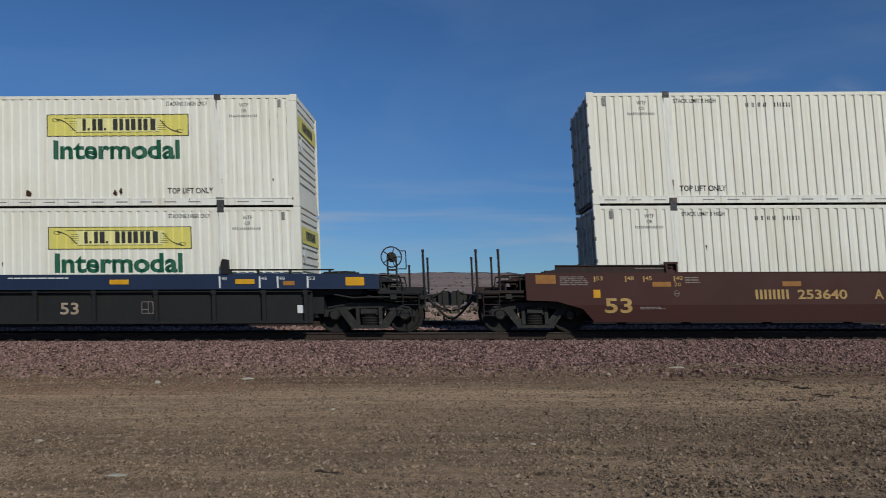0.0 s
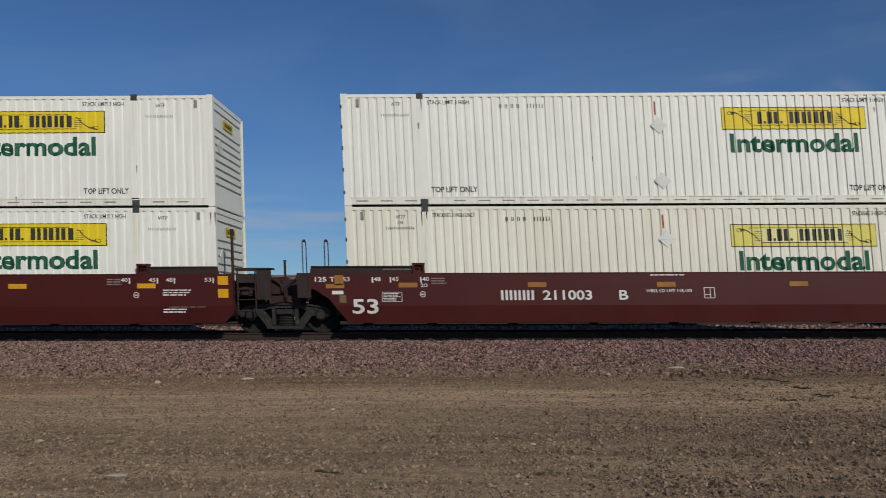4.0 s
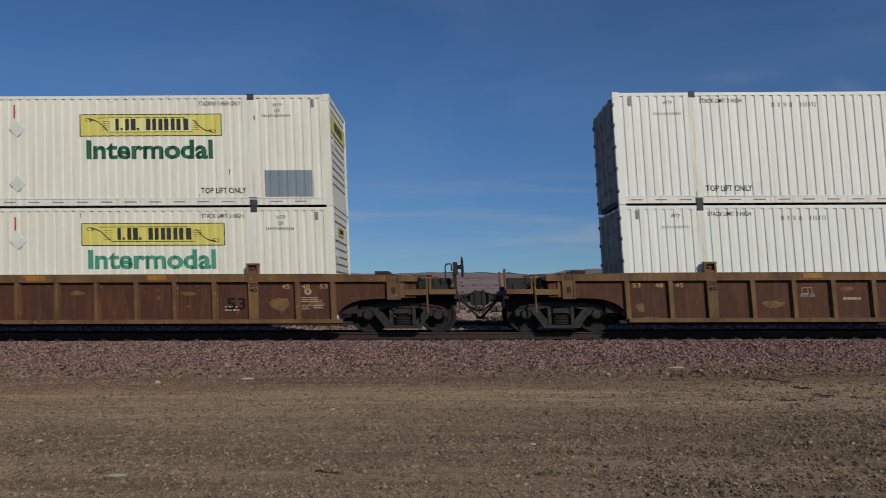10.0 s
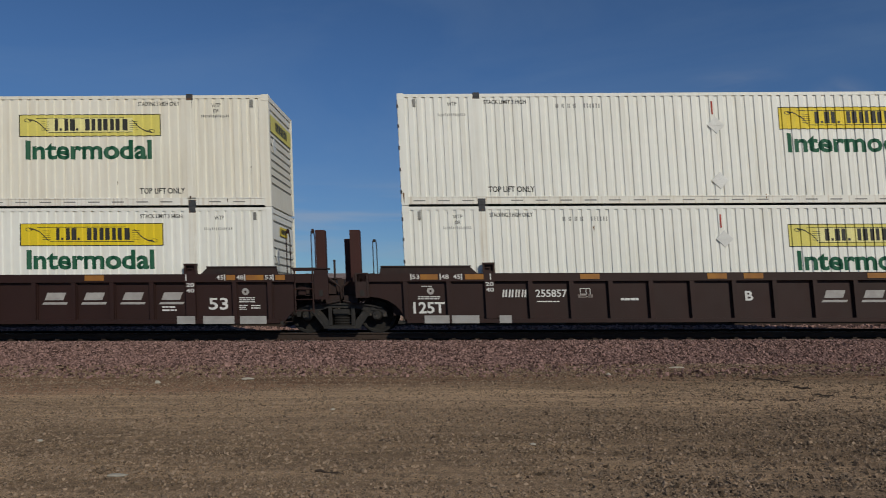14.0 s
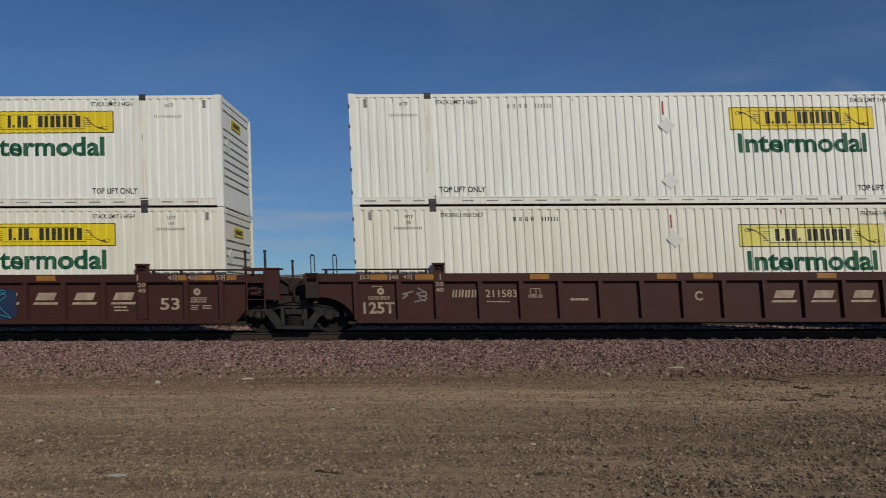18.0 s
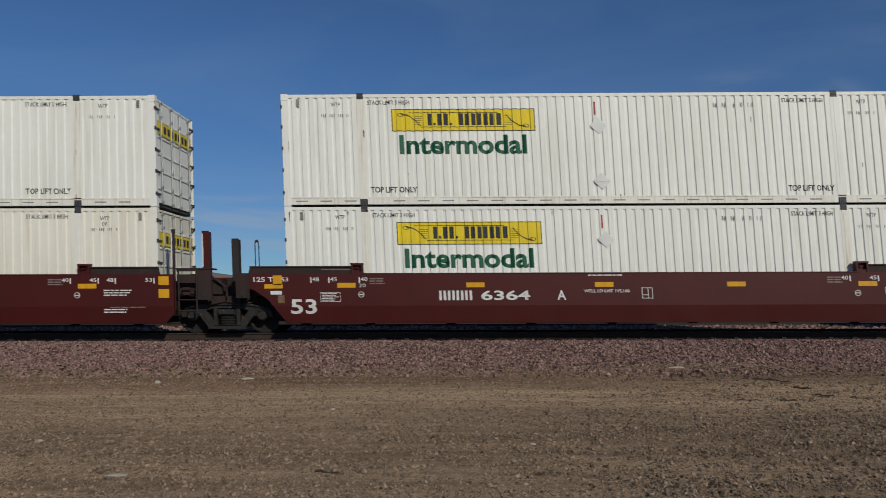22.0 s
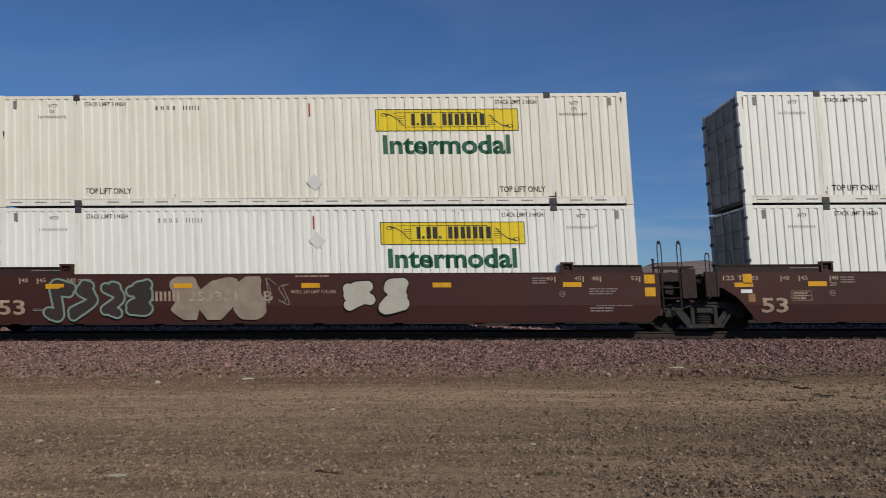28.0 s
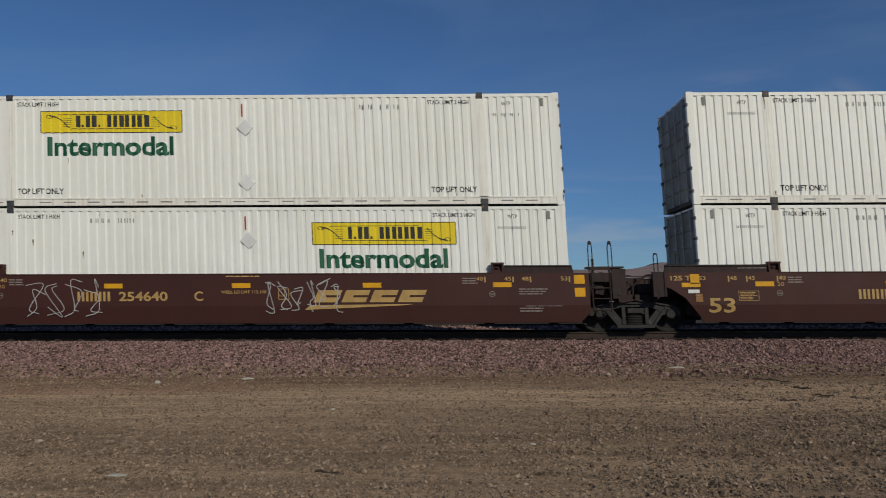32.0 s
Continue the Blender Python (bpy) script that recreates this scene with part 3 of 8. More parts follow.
def build_ground_stones():
    rng = np.random.default_rng(11)
    n = 150000
    d = 4.3 + (15.6 - 4.3) * rng.random(n) ** 0.85
    x = (rng.random(n) * 2 - 1) * (0.68 * d + 0.6)
    # fewer stones on the packed vehicle track
    keep = rng.random(n) < np.where((d > 9.3) & (d < 13.2), 0.5, 1.0)
    d, x = d[keep], x[keep]
    s = 0.0075 + 0.0022 * (d / 8) + 0.020 * rng.random(len(d)) ** 7
    z = np.array([ground_height(a, b) for a, b in zip(x, d)]) + s * 0.15
    stones("ground_gravel", np.stack([x, d, z], 1), s, M_GRAVEL, "loose tan and grey gravel on the ground")
    # darker grit scraped off the ballast, mostly to one side
    n = 12000
    d = 4.4 + 9.6 * rng.random(n) ** 0.9
    x = 0.5 + rng.normal(0.55, 0.33, n) * 0.66 * d
    keep = (np.abs(x) < 0.68 * d + 0.5) & (rng.random(n) < np.where((d > 9.0) & (d < 12.5), 0.3, 1.0))
    d, x = d[keep], x[keep]
    z = np.array([ground_height(a, b) for a, b in zip(x, d)])
    s = 0.009 + 0.024 * rng.random(len(d)) ** 4
    stones("dark_grit", np.stack([x, d, z + s * 0.2], 1), s, M_DARKGRIT, "dark grey-brown grit strewn over the ground")

    def loose(name, x, y, sx, sy, sz, rz, material, label, category):
        def stone(bm):
            bmesh.ops.create_icosphere(bm, subdivisions=2, radius=0.5)
            for v in bm.verts:
                v.co *= 1 + 0.25 * noise.noise(v.co * 3 + Vector((x, y, 0)))
                v.co = Vector((v.co.x * sx, v.co.y * sy, v.co.z * sz))
        ob = part(name, (name, x, y), stone, material, m=pose(x, y, ground_height(x, y) + sz * 0.2, 0, 0, rz))
        tagged(ob, label, category)

    m = surface("pale_stone", (0.42, 0.38, 0.31), (0.33, 0.30, 0.25), 0.9, coarse=6)
    # along the ground: (x, y, length, depth, height, turn)
    for x, y, a, b, c, r in ((-2.67, 5.79, 0.17, 0.07, 0.03, 5), (-3.55, 12.6, 0.24, 0.10, 0.05, 0), (-5.0, 12.25, 0.10, 0.08, 0.07, 0),
                             (2.9, 13.2, 0.10, 0.09, 0.09, 0), (4.55, 14.5, 0.34, 0.10, 0.04, 4), (9.2, 16.6, 0.3, 0.1, 0.06, 0),
                             (-4.1, 7.2, 0.06, 0.05, 0.03, 0), (0.8, 7.0, 0.06, 0.05, 0.03, 0), (-1.5, 9.2, 0.07, 0.05, 0.03, 20)):
        loose("pale_stone", x, y, a, b, c, r, m, "pale flat stone lying on the gravel ground", "stone")

    def stick(x, y, length, r, rz, bend):
        def build(bm):
            pts = [Vector((length * (i / 5 - 0.5), bend * math.sin(i * 1.3), 0.01 * math.sin(i * 2.1))) for i in range(6)]
            for i in range(5):
                rod(bm, pts[i], pts[i + 1], r * (1 - 0.1 * i), 6)
            if length > 0.4:
                rod(bm, pts[2], pts[2] + Vector((0.12, 0.08, 0.03)), r * 0.5, 5)
        ob = part("stick", ("stick", x, y), build, M_WOOD, m=pose(x, y, ground_height(x, y) + r * 0.8, 0, 0, rz))
        tagged(ob, "dry weathered stick lying on the gravel", "stick", "sticks on the ground")

    for x, y, length, r, rz, bend in ((-0.99, 5.94, 0.27, 0.0075, -22, 0.004), (-0.62, 7.24, 0.19, 0.006, 12, 0.012), (5.50, 12.56, 0.42, 0.014, -32, 0.02), (5.50, 11.3, 0.26, 0.014, -38, 0.012),
                                      (4.67, 9.98, 0.24, 0.012, 4, 0.015), (5.43, 10.5, 0.26, 0.011, -30, 0.02), (5.35, 10.35, 0.18, 0.010, 14, 0.01), (4.12, 9.98, 0.34, 0.007, 2, 0.015),
                                      (5.24, 13.6, 0.40, 0.012, -8, 0.02), (5.80, 10.2, 0.30, 0.008, -25, 0.02), (3.95, 6.65, 0.16, 0.009, -12, 0.01), (5.62, 12.2, 0.22, 0.009, -40, 0.01), (4.95, 9.9, 0.15, 0.009, 30, 0.01)):
        stick(x, y, length, r * 1.35, rz, bend)


def build_scrub():
    """Low dry bushes and stones scattered over the plain beyond the tracks."""
    rng = np.random.default_rng(23)
    n = 3000
    d = 36 * (34.0 ** rng.random(n))
    x = (rng.random(n) * 2 - 1) * (0.72 * d + 4)
    s = rng.uniform(0.25, 0.9, n) * np.where(d > 200, 1.6, 1.0)
    keep = rng.random(n) < 0.35 + 0.65 * (np.sin(d * 0.09) > 0)
    d, x, s = d[keep], x[keep], s[keep]
    z = np.array([ground_height(a, b) for a, b in zip(x, d)]) + s * 0.12
    m = stone_material("dry_scrub", (0.135, 0.108, 0.082), (0.100, 0.082, 0.065), 0.6, 1.5)
    # each bush is a clump of several leaning lumps
    k = 6
    px, pd, ps, pz = (np.repeat(v, k) for v in (x, d, s, z))
    px, pd = px + rng.normal(0, 0.35, len(px)) * ps, pd + rng.normal(0, 0.3, len(px)) * ps
    pz, ps = pz + rng.uniform(-0.1, 0.3, len(px)) * ps, ps * rng.uniform(0.25, 0.6, len(px))
    stones("desert_scrub", np.stack([px, pd, pz], 1), ps, m, "low dry brown scrub scattered over the desert plain", flat=0.8, tilt=0.5)
    n = 3000
    d = 33 + 34 * rng.random(n) ** 1.5
    x = (rng.random(n) * 2 - 1) * (0.7 * d + 2)
    z = np.array([max(ground_height(a, b), ballast_z(b)) for a, b in zip(x, d)])
    stones("far_stones", np.stack([x, d, z], 1), rng.uniform(0.05, 0.16, n), M_PALE, "pale stones beside the far track", flat=0.7, tilt=0.4)


M_PALE = stone_material("pale_far_stones", (0.36, 0.31, 0.27), (0.24, 0.20, 0.175), 0.5, 1.5)
build_ground()
build_scrub()
build_far_hills()
build_track()
build_ground_stones()


# ---- lettering ----
def text_mesh(s, x0, x1, z0, z1, y, material, bold=0.0, slant=0.0, drape=False, lean=False):
    """Letters that fill the box x0..x1, z0..z1 on a wall that faces the camera's side."""
    key = ("text", s, round(x0, 3), round(x1, 3), round(z0, 3), round(z1, 3), round(y, 3), bold, slant, drape, lean, material.name)
    if key in MESHES:
        return MESHES[key]
    raw = ("raw", s, bold, slant)
    if raw not in MESHES:
        cu = bpy.data.curves.new("lettering", "FONT")
        cu.body, cu.resolution_u, cu.offset, cu.shear = s, 3, bold, slant
        ob = new("lettering", cu)
        MESHES[raw] = bpy.data.meshes.new_from_object(ob.evaluated_get(bpy.context.evaluated_depsgraph_get()))
        bpy.data.objects.remove(ob)
        bpy.data.curves.remove(cu)
    src = MESHES[raw]
    bm = bmesh.new()
    bm.from_mesh(src)
    a, b = min(v.co.x for v in bm.verts), max(v.co.x for v in bm.verts)
    c, d = min(v.co.y for v in bm.verts), max(v.co.y for v in bm.verts)
    for v in bm.verts:
        v.co = Vector((x0 + (v.co.x - a) / (b - a) * (x1 - x0), y, z0 + (v.co.y - c) / (d - c) * (z1 - z0)))
    if drape:
        drape_on(bm, x0, x1)
    if lean:
        bmesh.ops.bisect_plane(bm, geom=bm.verts[:] + bm.edges[:] + bm.faces[:], plane_co=(0, 0, 0.70), plane_no=(0, 0, 1))
        for v in bm.verts:
            v.co.y += max(0.0, 0.70 - v.co.z) * 0.16
    me = bpy.data.meshes.new("lettering")
    bm.to_mesh(me)
    bm.free()
    me.materials.append(material)
    MESHES[key] = me
    return me


def letters(name, s, x0, x1, z0, z1, y, material, parent, **how):
    ob = new(name, text_mesh(s, x0, x1, z0, z1, y, material, **how))
    ob.parent = parent
    return ob


def bar_rows(bm, x0, x1, z0, z1, y, count, rows=1, slant=0.0, gap=0.25):
    """Plain upright bars in place of writing."""
    h = (z1 - z0) / rows
    for r in range(rows):
        w = (x1 - x0) / count
        for i in range(count):
            a, zb, zt = x0 + i * w, z1 - (r + 1) * h + h * 0.15 * (rows > 1), z1 - r * h - h * 0.15 * (rows > 1)
            k = slant * (zt - zb)
            full = w * (1 - gap)
            for p, q in (((a, a + full),) if count > 5 else ((a, a + full * 0.36), (a + full * 0.64, a + full))):
                bm.faces.new([bm.verts.new((px, y, pz)) for px, pz in ((p, zb), (q, zb), (q + k, zt), (p + k, zt))])


def flat(bm, pts, y):
    bm.faces.new([bm.verts.new((x, y, z)) for x, z in pts])


def rect(bm, x0, x1, z0, z1, y):
    flat(bm, [(x0, z0), (x1, z0), (x1, z1), (x0, z1)], y)


# ---- containers, 53 feet long ----
CL, CW, CH = 16.154, 2.591, 2.896
CE = CL / 2
DEPTH = 0.027


def wall_line():
    """The corrugated side in plan: x and depth behind the outer face."""
    pts = [(-CE, 0.0)]
    for a, b in ((-CE + 0.16, -6.17), (-5.93, 5.93), (6.17, CE - 0.16)):
        n = round((b - a) / 0.228)
        w = (b - a) / n
        for i in range(n):
            x = a + i * w
            pts += [(x + 0.02, 0.0), (x + 0.045, DEPTH), (x + w * 0.5, DEPTH), (x + w * 0.5 + 0.010, 0.0)]
    return pts + [(CE, 0.0)]


LINE = wall_line()
LINE_X = [p[0] for p in LINE]
LINE_D = [p[1] for p in LINE]


def drape_on(bm, x0, x1):
    for x in LINE_X:
        if x0 < x < x1:
            bmesh.ops.bisect_plane(bm, geom=bm.verts[:] + bm.edges[:] + bm.faces[:], plane_co=(x, 0, 0), plane_no=(1, 0, 0))
    for v in bm.verts:
        v.co.y = v.co.y + float(np.interp(v.co.x, LINE_X, LINE_D))


def corrugated(bm, z0=0.22, z1=CH - 0.10):
    low = [bm.verts.new((x, -CW / 2 + d, z0)) for x, d in LINE]
    top = [bm.verts.new((x, -CW / 2 + d, z1)) for x, d in LINE]
    for i in range(len(LINE) - 1):
        bm.faces.new((low[i], low[i + 1], top[i + 1], top[i]))
    for row in (low, top):
        back = [bm.verts.new((-CE, -CW / 2 + 0.06, row[0].co.z)), bm.verts.new((CE, -CW / 2 + 0.06, row[0].co.z))]
        bm.faces.new([*row, back[1], back[0]])


def roof_panel(bm):
    n = 54
    for i in range(n):
        a, b = -CE + 0.1 + i * (CL - 0.2) / n, -CE + 0.1 + (i + 0.75) * (CL - 0.2) / n
        box(bm, a, b, -CW / 2 + 0.06, CW / 2 - 0.06, CH - 0.05, CH - 0.012)
    box(bm, -CE + 0.05, CE - 0.05, -CW / 2 + 0.05, CW / 2 - 0.05, CH - 0.08, CH - 0.03)


def floor_pan(bm):
    box(bm, -CE + 0.08, CE - 0.08, -CW / 2 + 0.05, CW / 2 - 0.05, 0.06, 0.16)
    for i in range(36):
        x = -CE + 0.4 + i * 0.43
        box(bm, x, x + 0.05, -CW / 2 + 0.05, CW / 2 - 0.05, 0.01, 0.06)


def bottom_rail(bm):
    box(bm, -CE + 0.16, -6.15, -CW / 2 + 0.004, -CW / 2 + 0.09, 0.035, 0.225)
    box(bm, -5.95, 5.95, -CW / 2 + 0.004, -CW / 2 + 0.09, 0.035, 0.225)
    box(bm, 6.15, CE - 0.16, -CW / 2 + 0.004, -CW / 2 + 0.09, 0.035, 0.225)
    box(bm, -CE + 0.16, CE - 0.16, -CW / 2 - 0.006, -CW / 2 + 0.01, 0.195, 0.225)


# grey dashes flush with the rail, the slots' shade given as colour
def rail_slots(bm):
    x = -CE + 0.3
    while x < CE - 0.5:
        if not 5.75 < abs(x + 0.15) < 6.35:
            box(bm, x, x + 0.30, -CW / 2 - 0.001, -CW / 2 + 0.006, 0.105, 0.135)
        x += 0.62


def top_rail(bm):
    box(bm, -CE + 0.02, CE - 0.02, -CW / 2 - 0.004, -CW / 2 + 0.07, CH - 0.10, CH - 0.02)


def corner_post(bm):
    box(bm, CE - 0.16, CE, -CW / 2 - 0.003, -CW / 2 + 0.12, 0.0, CH)
    for z in (0.085, CH - 0.085):
        box(bm, CE - 0.17, CE + 0.004, -CW / 2 - 0.009, -CW / 2 + 0.13, z - 0.083, z + 0.08)


def lift_post(bm):
    box(bm, 5.95, 6.15, -CW / 2 - 0.006, -CW / 2 + 0.10, 0.17, CH - 0.15)
    box(bm, 6.03, 6.07, -CW / 2 - 0.012, -CW / 2, 0.5, CH - 0.2)


def casting(bm):
    box(bm, -0.09, 0.09, -0.012, 0.15, -0.085, 0.085)
    box(bm, -0.045, 0.045, -0.02, -0.011, -0.03, 0.03)
    bmesh.ops.bevel(bm, geom=bm.edges[:12], offset=0.012, segments=1, affect="EDGES")


def vent(bm):
    box(bm, -0.035, 0.035, -0.014, 0.02, -0.10, 0.10)
    for i in range(4):
        box(bm, -0.04, 0.04, -0.022, -0.014, -0.09 + i * 0.05, -0.065 + i * 0.05)


def front_wall(bm):
    """The closed end, facing +x, with pressed horizontal grooves."""
    x = CE - 0.03
    y0, y1 = -CW / 2 + 0.12, CW / 2 - 0.12
    grooves = [0.62 + i * 0.205 for i in range(8)] + [2.55]
    pts = [(x, 0.15)]
    for g in grooves:
        pts += [(x, g - 0.03), (x - 0.035, g - 0.015), (x - 0.035, g + 0.02), (x, g + 0.035)]
    pts.append((x, CH - 0.12))
    rows = [(bm.verts.new((px, y0, pz)), bm.verts.new((px, y1, pz))) for px, pz in pts]
    for a, b in zip(rows, rows[1:]):
        bm.faces.new((a[0], a[1], b[1], b[0]))
    box(bm, x - 0.06, x + 0.02, y0 - 0.02, y1 + 0.02, 0.02, 0.17)
    box(bm, x - 0.06, x + 0.02, y0 - 0.02, y1 + 0.02, CH - 0.14, CH - 0.02)


# grey strips laid in the end grooves to paint their shade
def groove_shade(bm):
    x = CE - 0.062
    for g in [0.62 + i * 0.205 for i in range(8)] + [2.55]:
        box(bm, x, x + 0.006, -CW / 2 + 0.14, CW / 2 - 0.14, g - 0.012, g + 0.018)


def door_leaf(bm):
    """One of two door leaves, facing +x, on the -y side."""
    x = CE - 0.035
    y0, y1 = -CW / 2 + 0.11, -0.01
    pts = [(x - 0.05, 0.14), (x, 0.14)]
    for z in (0.5, 0.95, 1.4, 1.85, 2.3):
        pts += [(x, z - 0.03), (x + 0.025, z - 0.015), (x + 0.025, z + 0.015), (x, z + 0.03)]
    pts += [(x, CH - 0.12), (x - 0.05, CH - 0.12)]
    rows = [(bm.verts.new((px, y0, pz)), bm.verts.new((px, y1, pz))) for px, pz in pts]
    for a, b in zip(rows, rows[1:] + rows[:1]):
        bm.faces.new((a[0], a[1], b[1], b[0]))
    for k in (0, 1):
        bm.faces.new([r[k] for r in rows])


def lock_rod(bm):
    rod(bm, (0, 0, 0.1), (0, 0, CH - 0.06), 0.018, 6)
    for z in (0.16, 0.55, 1.0, 1.9, 2.4, CH - 0.14):
        box(bm, -0.03, 0.025, -0.04, 0.04, z - 0.03, z + 0.03)


def hinge_row(bm):
    """Hinge barrels and straps on the near corner post, for doors that face +x."""
    for z in (0.34, 0.92, 1.48, 2.04, 2.56):
        for y in (-1, 1):
            box(bm, CE - 0.02, CE + 0.024, y * CW / 2 - 0.015, y * CW / 2 + 0.015, z - 0.045, z + 0.045)
            box(bm, CE - 0.01, CE + 0.02, min(y * CW / 2, y * (CW / 2 - 0.24)), max(y * CW / 2, y * (CW / 2 - 0.24)), z - 0.025, z + 0.025)


def diamond(bm):
    h = 0.21
    v = [bm.verts.new((x, -0.012, z)) for x, z in ((0, -h), (h, 0), (0, h), (-h, 0))]
    w = [bm.verts.new((x * 1.06, 0.0, z * 1.06)) for x, z in ((0, -h), (h, 0), (0, h), (-h, 0))]
    bm.faces.new(v)
    for i in range(4):
        bm.faces.new((w[i], w[(i + 1) % 4], v[(i + 1) % 4], v[i]))
    box(bm, -0.16, 0.16, -0.018, -0.008, -0.012, 0.012)


def banner_panel(x0, x1, z0, z1):
    def build(bm):
        n = [x0] + [x for x in LINE_X if x0 < x < x1] + [x1]
        low = [bm.verts.new((x, -CW / 2 - 0.005 + float(np.interp(x, LINE_X, LINE_D)), z0)) for x in n]
        top = [bm.verts.new((x, v.co.y, z1)) for x, v in zip(n, low)]
        for i in range(len(n) - 1):
            bm.faces.new((low[i], low[i + 1], top[i + 1], top[i]))
    return build


def banner_marks(x0, z0):
    """The dark drawing on the banner: a frame, two scrolls and a row of plain blocks."""
    def build(bm):
        y = -CW / 2 - 0.009
        w, h = 3.66, 0.575
        for a, b, c, d in ((0, w, 0, 0.018), (0, w, h - 0.018, h), (0, 0.018, 0, h), (w - 0.018, w, 0, h)):
            rect(bm, x0 + a, x0 + b, z0 + c, z0 + d, y)
        for a, b in ((0.75, 2.92),):
            rect(bm, x0 + a, x0 + b, z0 + 0.10, z0 + 0.115, y)
            rect(bm, x0 + a - 0.3, x0 + b - 0.2, z0 + h - 0.105, z0 + h - 0.09, y)
        for k in (0, 1):
            sx = (lambda u: x0 + 0.17 + u) if k == 0 else (lambda u: x0 + w - 0.17 - u)
            sz = (lambda u: z0 + h - 0.1 - u) if k == 0 else (lambda u: z0 + 0.08 + u)
            for i in range(9):
                t = i / 9
                flat(bm, [(sx(0.06 + 0.5 * t), sz(0.35 * t * t)), (sx(0.06 + 0.5 * t + 0.07), sz(0.35 * t * t + 0.05)), (sx(0.06 + 0.5 * t + 0.055), sz(0.35 * t * t + 0.068)), (sx(0.06 + 0.5 * t - 0.012), sz(0.35 * t * t + 0.018))], y)
            for i in range(10):
                a0, a1 = i * 0.628, (i + 1) * 0.628
                flat(bm, [(sx(0.06 + 0.085 * math.cos(q) * r), sz(0.05 + 0.05 * math.sin(q) * r)) for q, r in ((a0, 1), (a1, 1), (a1, 0.78), (a0, 0.78))], y)
            for i in range(5):
                rect(bm, min(sx(0.42), sx(0.62)), max(sx(0.42), sx(0.62)), z0 + 0.16 + i * 0.055, z0 + 0.17 + i * 0.055, y)
        # plain upright bars where the owner's name stands
        zb, zt = z0 + 0.15, z0 + 0.455
        for a, b, n in ((0.92, 1.02, 1), (1.17, 1.44, 2), (1.72, 1.98, 2), (2.04, 2.29, 2), (2.35, 2.61, 2), (2.68, 2.80, 1)):
            k = (b - a) * 0.42
            for c in ((a,) if n == 1 else (a, b - k)):
                rect(bm, x0 + c, x0 + c + (b - a if n == 1 else k), zb, zt, y)
        for a in (1.06, 1.48):
            rect(bm, x0 + a, x0 + a + 0.06, zb, zb + 0.06, y)
        drape_on(bm, x0, x0 + w)
    return build


def end_marks(bm):
    x = CE - 0.004
    for y0, y1, z0, z1 in ((-1.12, 1.12, 1.98, 2.42),):
        v = [bm.verts.new((x, y, z)) for y, z in ((y0, z0), (y1, z0), (y1, z1), (y0, z1))]
        bm.faces.new(v)


def end_sign(bm):
    v = [bm.verts.new((CE - 0.004, y, z)) for y, z in ((-0.45, 2.22), (0.35, 2.22), (0.35, 2.46), (-0.45, 2.46))]
    bm.faces.new(v)


def end_bars(wide):
    def build(bm):
        x = CE + 0.002
        a, b, c, d = (-0.62, 0.66, 2.09, 2.33) if wide else (-0.36, 0.26, 2.28, 2.40)
        n = 7
        for i in range(n):
            w = (b - a) / n
            v = [bm.verts.new((x, y, z)) for y, z in ((a + i * w, c), (a + i * w + w * 0.72, c), (a + i * w + w * 0.72, d), (a + i * w, d))]
            bm.faces.new(v)
    return build


def small_marks(bm):
    """Owner code, number and weight tables, as plain bars."""
    y = -CW / 2 - 0.004
    bar_rows(bm, -4.02, -3.42, CH - 0.40, CH - 0.29, y, 4, gap=0.6)
    bar_rows(bm, -3.30, -2.85, CH - 0.40, CH - 0.29, y, 6, gap=0.65)
    bar_rows(bm, -7.05, -6.32, CH - 0.60, CH - 0.53, y, 15, gap=0.62)
    bar_rows(bm, 6.35, 7.08, CH - 0.60, CH - 0.53, y, 15, gap=0.62)
    drape_on(bm, -7.1, 7.1)


MARK_Y = -CW / 2 - 0.004
STACKS_ROT = pose(0, 0, 0, 0, 0, 180)


CONTAINERS = []


